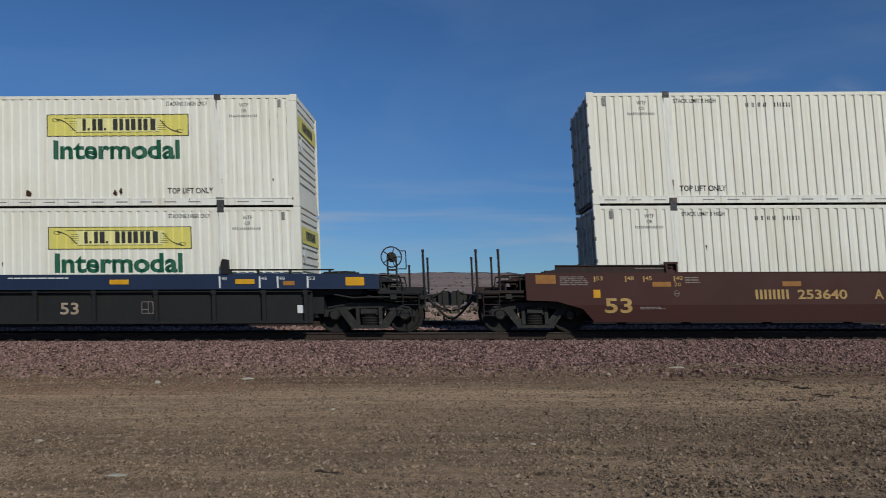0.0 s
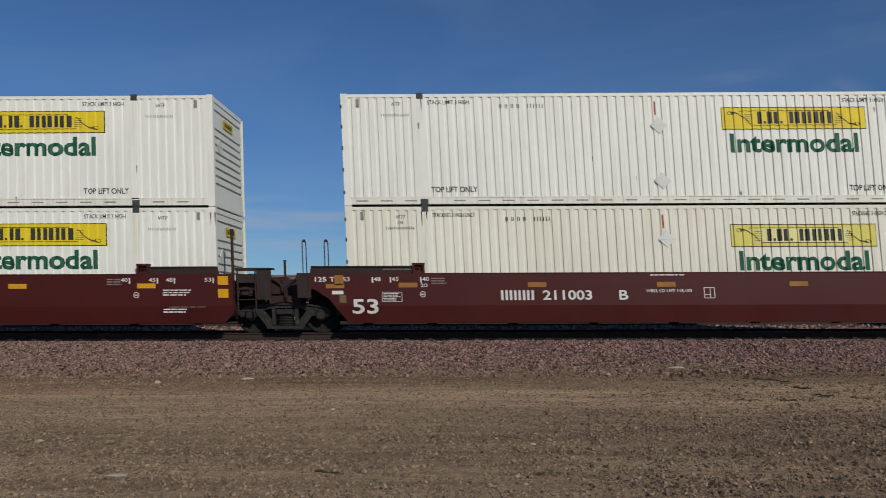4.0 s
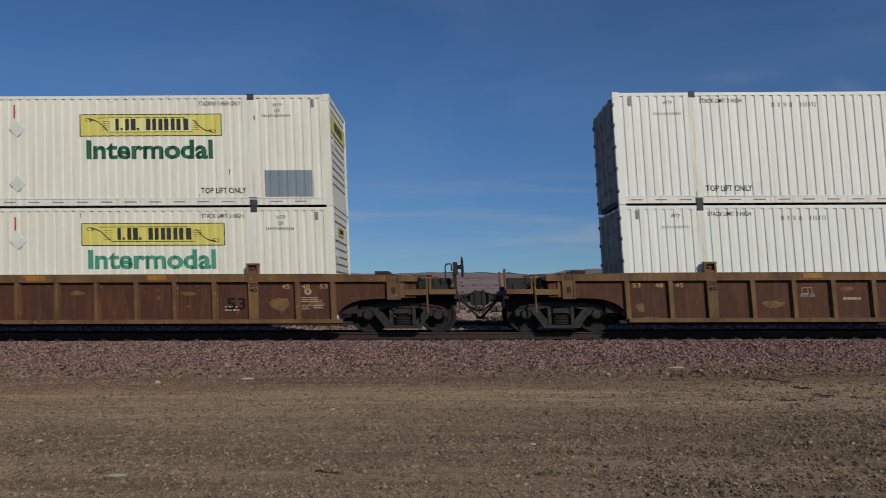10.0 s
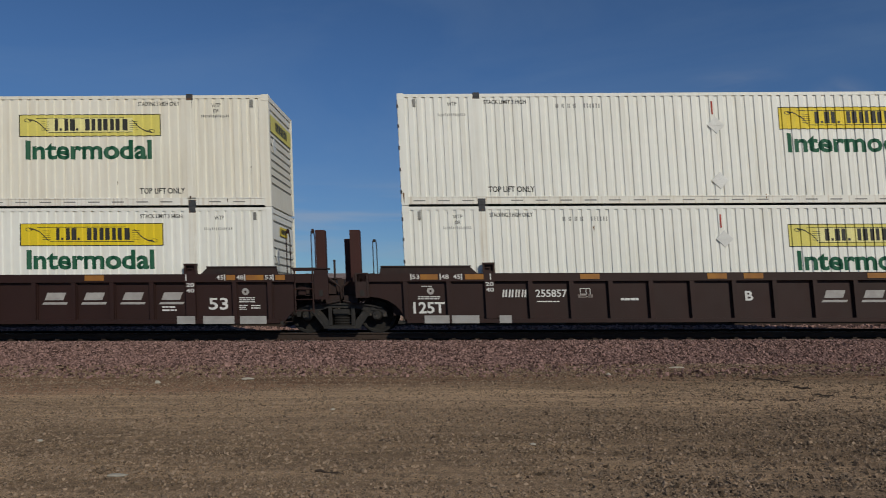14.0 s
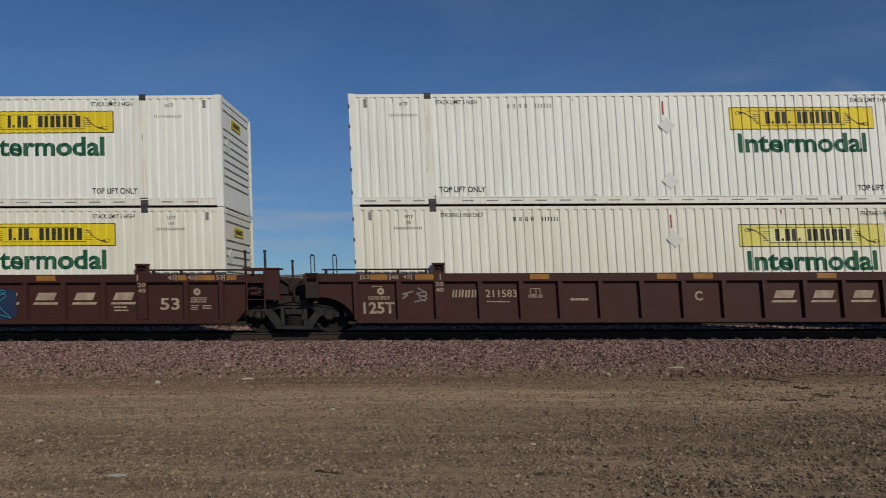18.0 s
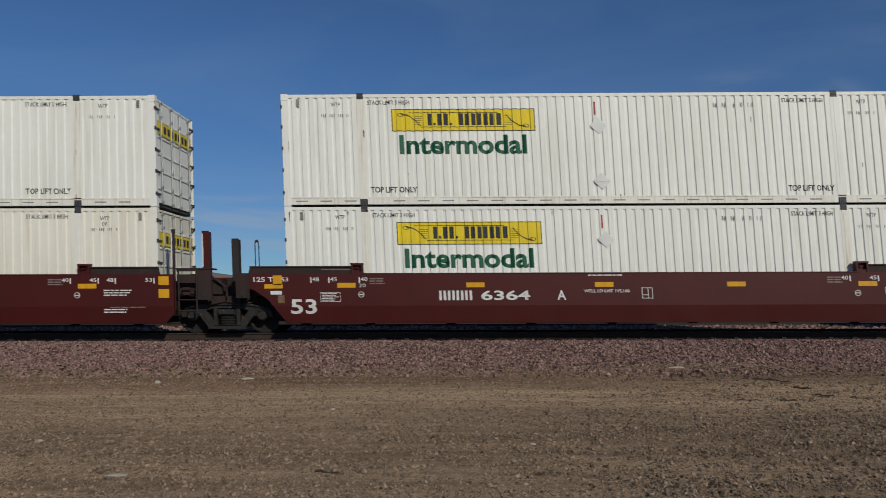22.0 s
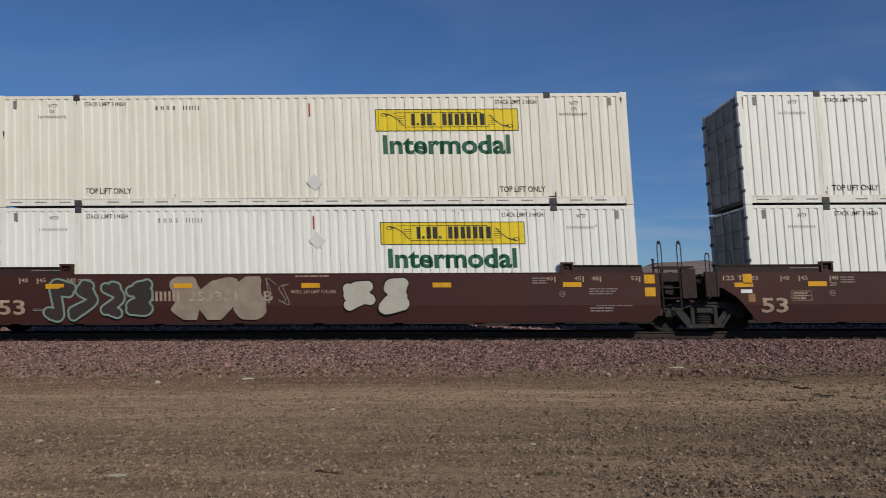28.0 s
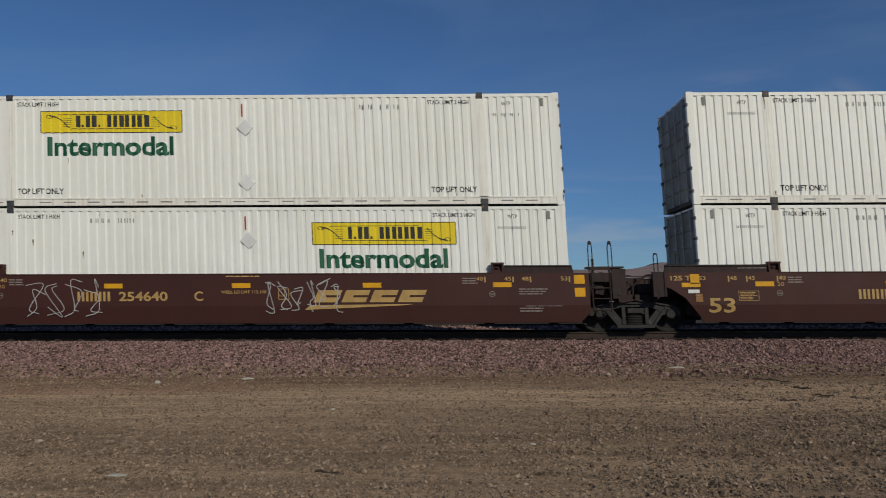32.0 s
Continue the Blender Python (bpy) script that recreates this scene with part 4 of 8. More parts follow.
def container(tone="w", banner="R", door="l", faded=False, word=True, stripe=True, placards=(1, 1), old=False, extra="", rust=()):
    white = M_WHITE if tone == "w" else M_CREAM
    tint_word = "white" if tone == "w" else "cream-stained"
    top = tagged(new("shipping_container"), f"long {tint_word} corrugated steel shipping container with a yellow banner", "container", "stacked containers")
    part("side_wall", "corrugated", corrugated, white, top)
    part("side_wall", "far_side", lambda bm: corrugated(bm, 0.03, CH - 0.02), white, top, m=STACKS_ROT)
    part("bottom_rail", "bottom_rail", bottom_rail, M_POST if len(CONTAINERS) % 4 else white, top)
    part("top_rail", "top_rail", top_rail, white, top)
    for s in (0, 1):
        flip = Matrix.Diagonal((-1, 1, 1, 1)) if s else Matrix.Diagonal((1, 1, 1, 1))
        part("corner_post", "corner_post", corner_post, white, top, m=flip)
        part("lift_post", "lift_post", lift_post, M_POST if CONTAINERS.append(0) or len(CONTAINERS) % 3 else white, top, m=flip)
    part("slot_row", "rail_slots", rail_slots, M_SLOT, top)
    part("roof", "roof", roof_panel, white, top)
    part("floor", "floor", floor_pan, M_SIDE_IN, top)
    for s in (-1, 1):
        for z in (0.085, CH - 0.07):
            part("corner_casting", "casting", casting, M_CAST, top, "dark cast lifting fitting", m=pose(s * 6.05, -CW / 2, z))
        part("vent", "vent", vent, M_SLOT, top, m=pose(s * (CE - 0.43), -CW / 2, CH - 0.24))
    # ends
    d = 1 if door == "r" else -1
    turn = STACKS_ROT if d == -1 else None
    for q in (1, -1):
        # left-end doors take the darker copy, their shade put into the colour
        part("door", "door_leaf", door_leaf, white if d == 1 else M_DOOR_SHADED, top, "dented white door leaf" if d == 1 else "grimy door leaf in a shade-darkened paint", m=(turn or pose(0, 0, 0)) @ pose(0, 0, 0) @ Matrix.Diagonal((1, q, 1, 1)))
        for yy in (0.28, 0.95):
            part("lock_rod", "lock_rod", lock_rod, M_STEEL, top, m=(turn or pose(0, 0, 0)) @ pose(CE + 0.015, q * yy, 0))
    if d == 1:
        part("door_sign", "door_sign", lambda bm: [rect_x(bm, CE - 0.006, y0, y1, 1.93, 2.27) for y0, y1 in ((-1.15, -0.03), (0.03, 1.15))], M_YELLOW if not old else M_YELLOW_OLD, top, m=turn)
        part("sign_drawing", "door_marks", lambda bm: [rect_x(bm, CE - 0.003, -0.75 + i * 0.24, -0.75 + i * 0.24 + 0.16, 2.0, 2.2) for i in range(7)], M_BLACK, top, m=turn)["kind"] = "stuff"
    other = None if d == -1 else STACKS_ROT
    part("end_wall", "front_wall", front_wall, white, top, m=other)
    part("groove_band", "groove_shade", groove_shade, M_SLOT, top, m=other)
    big = extra == "bigsign" or old
    part("end_sign", "end_sign_b" if big else "end_sign", end_marks if big else end_sign, M_YELLOW if not old else M_YELLOW_OLD, top, m=other)
    part("sign_drawing", "end_bars_b" if big else "end_bars", end_bars(big), M_BLACK, top, m=other)["kind"] = "stuff"
    part("placard", "end_diamond", diamond, M_PLACARD, top, m=(other or pose(0, 0, 0)) @ pose(CE - 0.02, -0.75, 1.65, 0, 0, 90))
    part("hinge", "hinge_row", hinge_row, M_CAST, top, "dark door hinges along the corner post", m=turn)["kind"] = "stuff"
    # banner and writing
    bx = 1.63 if banner == "R" else -5.25
    bz = CH - 0.41 - 0.575 if not old else CH - 0.50 - 0.575
    if banner in "RL":
        part("banner", ("banner", bx, bz), banner_panel(bx, bx + 3.66, bz, bz + 0.575), M_YELLOW_OLD if (faded or old) else M_YELLOW, top, "yellow banner panel with black drawing")
        if old:
            part("banner_field", ("field", bx, bz), banner_panel(bx + 0.72, bx + 2.95, bz + 0.10, bz + 0.475), M_YELLOW_PALE, top).location.y = -0.003
        part("banner_drawing", ("bmarks", bx, bz), banner_marks(bx, bz), M_BLACK, top)
        if word:
            letters("lettering", "Intermodal", bx + 0.17, bx + 3.42, bz - 0.60, bz - 0.10, MARK_Y - 0.001, M_TEAL if faded else M_GREEN, top, bold=0.030, drape=True)
    for x0, x1 in ((-5.86, -4.68), (4.72, 5.88)):
        letters("lettering", "TOP LIFT ONLY", x0, x1, 0.33, 0.48, MARK_Y, M_BLACK, top, bold=0.02, drape=True)
        letters("lettering", "STACKING 3 HIGH ONLY" if old else "STACK LIMIT 3 HIGH", x0, x1 - 0.1, CH - 0.29, CH - 0.18, MARK_Y, M_BLACK, top, bold=0.012, drape=True)
    for x in (-6.66, 6.75):
        letters("lettering", "WTP", x - 0.14, x + 0.10, CH - 0.33, CH - 0.23, MARK_Y, M_BLACK, top, drape=True)
        if old or tone == "c":
            letters("lettering", "OR", x - 0.09, x + 0.05, CH - 0.47, CH - 0.38, MARK_Y, M_BLACK, top)
    part("code_mark", "small_marks", small_marks, M_SLOT if tone == "w" else M_BLACK, top, m=Matrix.Diagonal((-1, 1, 1, 1)) if banner == "L" else None)["kind"] = "stuff"
    if placards[0]:
        part("placard", "diamond", diamond, M_PLACARD, top, "white diamond placard holder", m=pose(0.02, -CW / 2 - 0.003, CH - 0.87))
    if placards[1]:
        part("placard", "diamond", diamond, M_PLACARD, top, "white diamond placard holder", m=pose(0.02, -CW / 2 - 0.003, 0.60))
    if extra == "patch":
        part("repair_patch", "patch", banner_panel(6.36, 7.57, 0.24, 0.92), M_PATCH, top, "flat grey-blue repainted patch")
    if extra == "blue":
        part("blue_sign", "bluesign", banner_panel(-5.78, -3.68, CH - 0.99, CH - 0.50), M_BLUESIGN, top, "blue sign panel with white blocks")
        part("sign_drawing", "bluemarks", lambda bm: ([rect(bm, x, x + 0.16, CH - 0.90, CH - 0.60, MARK_Y - 0.006) for x in (-5.30, -5.07, -4.84, -4.61, -4.38)], drape_on(bm, -5.3, -4.2)), M_PLACARD, top)
        letters("lettering", "SHIPPING SUPPLY SPECIALISTS", -5.76, -3.7, CH - 1.18, CH - 1.06, MARK_Y, M_BLUESIGN, top, bold=0.01)
    for i, (x, z, w, h) in enumerate(rust):
        part("rust_patch", ("rust", w, h, i % 3), lambda bm, w=w, h=h, i=i: bm.faces.new([bm.verts.new((w * 0.5 * math.cos(q) * (1 + 0.3 * math.sin(3 * q + i)), -0.006, h * 0.5 * math.sin(q) * (1 + 0.25 * math.sin(2 * q + i)))) for q in [k * 0.5236 for k in range(12)]]), M_RUSTSPOT, top, "small rust hole with brown edges", m=pose(x - CE, -CW / 2, z))
    wear = random.Random(len(CONTAINERS) * 7 + 3)
    def drips(bm):
        for _ in range(wear.randint(7, 13)):
            near_post = wear.random() < 0.55
            x = wear.choice((-6.05, 6.05, -CE + 0.08, CE - 0.08)) + wear.uniform(-0.09, 0.09) if near_post else wear.uniform(-7.6, 7.6)
            z = wear.choice((0.2, 0.24, 0.3, CH - 0.16, wear.uniform(0.3, 2.5)))
            w, h = wear.uniform(0.012, 0.045), wear.uniform(0.06, 0.42 if near_post else 0.16)
            z = max(z, h + 0.03) if z > 1 else z
            y = -CW / 2 - 0.0135 if near_post else -CW / 2 - 0.003
            pts = [(x - w / 2, z), (x, z + w), (x + w / 2, z), (x + w * 0.3, z - h * 0.5), (x + w * 0.1, z - h), (x - w * 0.2, z - h * 0.6)]
            if z - h > 0.03:
                bm.faces.new([bm.verts.new((px, y + (0 if near_post else float(np.interp(x, LINE_X, LINE_D))), pz)) for px, pz in pts])
    part("rust_streak", ("drips", len(CONTAINERS)), drips, M_DRIP if tone == "w" else M_RUSTSPOT, top, "thin brown rust streaks")["kind"] = "stuff"
    if stripe:
        part("stripe", "stripe", lambda bm: box(bm, -0.018, 0.018, -0.012, 0.01, -0.17, 0.17), M_RED, top, m=pose(-0.05, -CW / 2, CH - 0.42))
    return top


def rect_x(bm, x, y0, y1, z0, z1):
    bm.faces.new([bm.verts.new((x, y, z)) for y, z in ((y0, z0), (y1, z0), (y1, z1), (y0, z1))])


# ---- well cars ----
SY = 1.50


def frame_top(bm):
    """A cast side frame: arched top chord hooked over the bearings, slanting struts, spring seat, raised flanges."""
    half = [(0.0, 0.76), (0.50, 0.76), (0.80, 0.71), (1.04, 0.66), (1.15, 0.57), (1.15, 0.42), (1.05, 0.42), (1.03, 0.53), (0.95, 0.58), (0.80, 0.57), (0.75, 0.44), (0.66, 0.44), (0.60, 0.57), (0.34, 0.645), (0.0, 0.645)]
    for s in (-1, 1):
        slab(bm, [(s * x, z) for x, z in half], -1.08, -0.93)
        slab(bm, [(s * x, z) for x, z in ((0.74, 0.57), (0.56, 0.60), (0.30, 0.27), (0.36, 0.14), (0.46, 0.16))], -1.07, -0.94)
        slab(bm, [(s * x, z) for x, z in ((0.76, 0.555), (0.72, 0.60), (0.40, 0.17), (0.46, 0.15))], -1.12, -1.07)
        slab(bm, [(s * x, z) for x, z in ((0.0, 0.765), (0.50, 0.765), (0.80, 0.715), (1.05, 0.665), (1.03, 0.63), (0.80, 0.675), (0.50, 0.725), (0.0, 0.725))], -1.13, -1.08)
        box(bm, s * 0.29 - 0.045, s * 0.29 + 0.045, -1.10, -0.94, 0.21, 0.65)
        box(bm, s * 0.80 - 0.05, s * 0.80 + 0.05, -1.10, -1.08, 0.58, 0.66)
    box(bm, -0.47, 0.47, -1.12, -0.90, 0.12, 0.20)
    box(bm, -0.20, 0.20, -1.16, -0.95, 0.50, 0.62)


def bearing(bm):
    ring_y(bm, [(-1.12, 0.06), (-1.12, 0.10), (-1.07, 0.135), (-0.90, 0.135), (-0.90, 0.08)], 0, 0, 14)
    for i in range(3):
        a = i * 2.09 + 0.4
        box(bm, 0.06 * math.cos(a) - 0.015, 0.06 * math.cos(a) + 0.015, -1.135, -1.12, 0.06 * math.sin(a) - 0.015, 0.06 * math.sin(a) + 0.015)


def springs(bm):
    """The coil nest under the bolster, one ribbed body."""
    n, rows = 14, []
    for k in range(13):
        r = 0.22 if k % 2 == 0 else 0.185
        rows.append([bm.verts.new((r * math.cos(i * 6.2832 / n), -1.0 + r * 0.42 * math.sin(i * 6.2832 / n), 0.22 + k * 0.021)) for i in range(n)])
    for a, b in zip(rows, rows[1:]):
        for i in range(n):
            bm.faces.new((a[i], a[(i + 1) % n], b[(i + 1) % n], b[i]))
    bm.faces.new(rows[0])
    bm.faces.new(rows[-1])


def wheel(bm):
    ring_y(bm, [(-0.795, 0.10), (-0.80, 0.14), (-0.775, 0.20), (-0.77, 0.36), (-0.80, 0.40), (-0.80, 0.452), (-0.70, 0.457), (-0.695, 0.483), (-0.67, 0.483), (-0.668, 0.40), (-0.70, 0.36), (-0.71, 0.18), (-0.66, 0.14), (-0.66, 0.10)], 0, 0, 32)


WHEELS = []
WHEEL_R = 0.457


def truck(parent, x):
    t = part("truck", "truck_bolster", lambda bm: (box(bm, -0.22, 0.22, -1.10, 1.10, 0.46, 0.60), ring_y(bm, [(-0.2, 0.2), (0.2, 0.2)], 0, 0.72, 12),
                                                  box(bm, -0.55, -0.48, -0.75, 0.75, 0.30, 0.40), box(bm, 0.48, 0.55, -0.75, 0.75, 0.30, 0.40)), M_TRUCK, parent, "grimy two-axle freight truck under the car", m=pose(x, 0, 0))
    mirror = pose(0, 0, 0, 0, 0, 180)
    for m in (pose(0, 0, 0), mirror):
        part("side_frame", "frame_top", frame_top, M_TRUCK, t, m=m)
        part("spring", "springs", springs, M_WHEEL, t, m=m)
        for s in (-0.89, 0.89):
            spot = m @ pose(s, 0, 0.457)
            WHEELS.append((part("wheel", "wheel", wheel, M_WHEEL, t, m=spot), parent, x, spot))
            part("bearing", "bearing", bearing, M_TRUCK, t, m=m @ pose(s, 0, 0.457))
    for s in (-0.89, 0.89):
        part("axle", "axle", lambda bm: ring_y(bm, [(-0.95, 0.07), (0.95, 0.07)], 0, 0, 10), M_WHEEL, t, m=pose(s, 0, 0.457))
    return t


def side_outline(left, right, low=0.27):
    e = CE
    a = [(-e, low), (-e - 0.45, 0.86), (-e - 0.8, 1.10), (-e - 1.15, 1.20), (-e - 1.2, 1.50)] if left == "a" else \
        [(-e - 0.18, low), (-e - 0.46, 0.60), (-e - 1.1, 0.79), (-e - 1.85, 0.82), (-e - 1.85, 1.50)]
    b = [(e + 0.45, 1.50), (e + 0.45, 0.52), (e + 0.2, low)] if right == "a" else \
        [(e + 1.95, 1.50), (e + 1.95, 0.82), (e + 1.0, 0.79), (e + 0.5, 0.58), (e + 0.2, low)]
    return a + b


def raised_guard(reach):
    """The set-back upper plate with a rolled lip, from the guide to the well's end."""
    def build(bm):
        slab(bm, [(6.26, 1.49), (CE + reach + 0.04, 1.49), (CE + reach, 1.665), (6.44, 1.665)], -SY + 0.05, -SY + 0.10)
        box(bm, 6.42, CE + reach, -SY + 0.02, -SY + 0.13, 1.665, 1.695)
    return build


def guards(car, left, right, reach, material, trim):
    for s, kind in ((-1, left), (1, right)):
        r = reach[(s, kind)]
        part("raised_guard", ("guard", r), raised_guard(r), material, car, "dark raised upper side plate" if material == M_END_DARK else "", m=Matrix.Diagonal((s, 1, 1, 1)))


SMOOTH_REACH = {(-1, "a"): 0.9, (-1, "c"): 1.08, (1, "a"): 0.05, (1, "c"): 0.88}
RIBBED_REACH = {(-1, "a"): 0.6, (-1, "c"): 0.6, (1, "a"): 0.1, (1, "c"): 0.1}


def smooth_side(left, right):
    def build(bm):
        slab(bm, side_outline(left, right), -SY, -SY + 0.10)
        # the lower third leans in a little
        bmesh.ops.bisect_plane(bm, geom=bm.verts[:] + bm.edges[:] + bm.faces[:], plane_co=(0, 0, 0.70), plane_no=(0, 0, 1))
        for v in bm.verts:
            if v.co.z < 0.69 and v.co.y < -SY + 0.05:
                v.co.y += (0.70 - v.co.z) * 0.16
    return build


def arch(cx, z0, z1, r, s):
    """Points of a rounded cut-out over a truck, from the low corner outwards."""
    return [(cx + s * r * (1 - math.cos(i * 0.26)), z0 + (z1 - z0) * math.sin(i * 0.26)) for i in range(7)]


def ribbed_panel(left, right, top=1.50):
    def build(bm):
        e = CE
        a = arch(-e - 0.05, 0.27, 0.92, 0.85, -1) + [(-e - 1.25, 0.95), (-e - 1.25, 1.30)] if left == "a" else arch(-e + 0.05, 0.27, 0.86, 0.9, -1) + [(-e - 1.95, 0.90), (-e - 1.95, 1.30)]
        b = [(e + 0.5, 1.30), (e + 0.5, 0.60), (e + 0.22, 0.27)] if right == "a" else [(e + 2.0, 1.30), (e + 2.0, 0.90)] + arch(e - 0.05, 0.27, 0.86, 0.9, 1)[::-1]
        slab(bm, a + b, -SY + 0.09, -SY + 0.13)
    return build


def ribbed_chord(left, right, raised):
    def build(bm):
        l = -CE - (1.3 if left == "a" else 2.0)
        r = CE + (0.55 if right == "a" else 2.05)
        if raised:
            pts = [(l, 1.30), (r, 1.30), (r, 1.48), (CE, 1.50), (-CE, 1.50), (l, 1.48)]
        else:
            pts = [(l, 1.30), (r, 1.30), (r, 1.44), (CE - 0.4, 1.50), (-CE + 0.4, 1.50), (l, 1.44)]
        slab(bm, pts, -SY - 0.01, -SY + 0.14)
    return build


def rib(bm):
    slab(bm, [(-0.05, 0.36), (0.05, 0.36), (0.055, 1.31), (-0.055, 1.31)], -SY - 0.006, -SY + 0.10)
    box(bm, -0.075, 0.075, -SY + 0.05, -SY + 0.10, 0.36, 1.31)


def blue_chord(left, right):
    def build(bm):
        l = -CE - (1.32 if left == "a" else 1.95)
        r = CE + (1.30 if right == "a" else 1.95)
        slab(bm, [(l, 1.12), (r, 1.12), (r, 1.47), (r - 0.3, 1.50), (l + 0.3, 1.50), (l, 1.47)], -SY, -SY + 0.16)
    return build


def blue_walk(bm):
    """The dark rail and channel on top of the chord near the ends."""
    for s in (-1, 1):
        box(bm, min(s * 6.2, s * 8.9), max(s * 6.2, s * 8.9), -SY + 0.03, -SY + 0.10, 1.585, 1.625)
        for x in (6.3, 7.0, 7.8, 8.8):
            box(bm, s * x - 0.03, s * x + 0.03, -SY + 0.03, -SY + 0.10, 1.49, 1.59)


def blue_panel(bm):
    box(bm, -CE - 0.05, CE + 0.25, -SY + 0.11, -SY + 0.15, 0.28, 1.13)


def blue_post(bm):
    box(bm, -0.045, 0.045, -SY + 0.01, -SY + 0.12, 0.33, 1.10)
    box(bm, -0.06, 0.06, -SY - 0.003, -SY + 0.02, 1.0, 1.10)


def well_bottom(bm):
    for x in (-7.6, -6.0, -4, -2, 0, 2, 4, 6.0, 7.6):
        box(bm, x - 0.12, x + 0.12, -1.42, 1.42, 0.24, 0.318)
    box(bm, -8.3, 8.3, 1.25, 1.42, 0.24, 0.318)
    box(bm, -8.3, 8.3, -1.42, -1.28, 0.24, 0.318)


def guide(bm):
    """An open square bracket that guides a container into the well."""
    box(bm, -0.15, -0.105, -SY - 0.004, -SY + 0.13, 1.48, 1.76)
    box(bm, 0.105, 0.15, -SY - 0.004, -SY + 0.13, 1.48, 1.76)
    box(bm, -0.16, 0.16, -SY - 0.008, -SY + 0.13, 1.72, 1.765)
    box(bm, -0.105, 0.105, -SY + 0.09, -SY + 0.13, 1.48, 1.72)
    box(bm, -0.105, 0.105, -SY + 0.02, -SY + 0.06, 1.48, 1.56)
    box(bm, -0.06, 0.04, -SY + 0.03, -SY + 0.05, 1.63, 1.66)


def guide_tall(bm):
    slab(bm, [(-0.10, 1.48), (0.10, 1.48), (0.09, 1.86), (-0.05, 1.88), (-0.09, 1.80)], -SY + 0.0, -SY + 0.12)


def end_sill(side, kind):
    """The boxy end structure over the truck."""
    def build(bm):
        f = lambda a, b: (min(side * a, side * b), max(side * a, side * b))
        e = CE
        if kind == "c":
            box(bm, *f(e - 0.15, e + 2.9), -0.42, 0.42, 0.62, 1.0)
            box(bm, *f(e + 0.1, e + 0.5), -1.2, 1.2, 0.5, 1.0)
            x0, x1 = f(e + 0.15, e + 1.5)
            box(bm, x0, x1, -1.25, 1.25, 0.98, 1.36)
            x0, x1 = f(e + 1.5, e + 3.05)
            box(bm, x0, x1, -0.36, 0.36, 0.78, 1.18)
            x0, x1 = f(e + 1.9, e + 3.0)
            box(bm, x0, x1, -1.45, 1.45, 1.0, 1.07)
            x0, x1 = f(e + 2.95, e + 3.05)
            box(bm, x0, x1, -1.4, 1.4, 0.86, 1.07)
            for yy in (-1.38, -0.7, 0.7, 1.3):
                x0, x1 = f(e + 1.0, e + 1.35)
                box(bm, x0, x1, yy - 0.08, yy + 0.08, 1.36, 1.56)
            x0, x1 = f(e + 0.4, e + 1.3)
            box(bm, x0, x1, -0.5, 0.5, 1.36, 1.5)
            x0, x1 = f(e + 1.55, e + 1.85)
            box(bm, x0, x1, -1.2, -0.45, 1.07, 1.30)
            box(bm, x0, x1, 0.5, 1.1, 1.07, 1.34)
            pipe(bm, [(side * (e + 1.2), -1.28, 1.36), (side * (e + 1.5), -1.28, 1.46), (side * (e + 2.1), -1.2, 1.40), (side * (e + 2.6), -1.2, 1.12)], 0.022)
            pipe(bm, [(side * (e + 1.7), -0.6, 1.30), (side * (e + 1.9), -0.6, 1.48), (side * (e + 2.4), -0.7, 1.46), (side * (e + 2.5), -0.7, 1.07)], 0.028)
        else:
            box(bm, *f(e + 0.05, e + 0.35), -1.2, 1.2, 0.45, 1.0)
            x0, x1 = f(e + 0.1, e + 0.9)
            box(bm, x0, x1, -1.22, 1.22, 0.95, 1.34)
            x0, x1 = f(e + 0.9, e + 1.64)
            box(bm, x0, x1, -0.85, 0.85, 0.80, 1.22)
            x0, x1 = f(e + 1.0, e + 1.5)
            box(bm, x0, x1, -1.0, -0.62, 1.0, 1.36)
            box(bm, x0, x1, 0.5, 0.9, 1.0, 1.42)
            box(bm, *f(e + 1.25, e + 1.6), -1.1, -0.7, 0.72, 0.96)
            pipe(bm, [(side * (e + 0.5), -1.25, 1.34), (side * (e + 0.8), -1.2, 1.50), (side * (e + 1.3), -1.1, 1.44), (side * (e + 1.62), -1.05, 1.18), (side * (e + 1.64), -1.0, 0.9)], 0.026)
            pipe(bm, [(side * (e + 0.9), -1.15, 0.98), (side * (e + 1.2), -1.18, 0.74), (side * (e + 1.62), -1.15, 0.82)], 0.024)
    return build


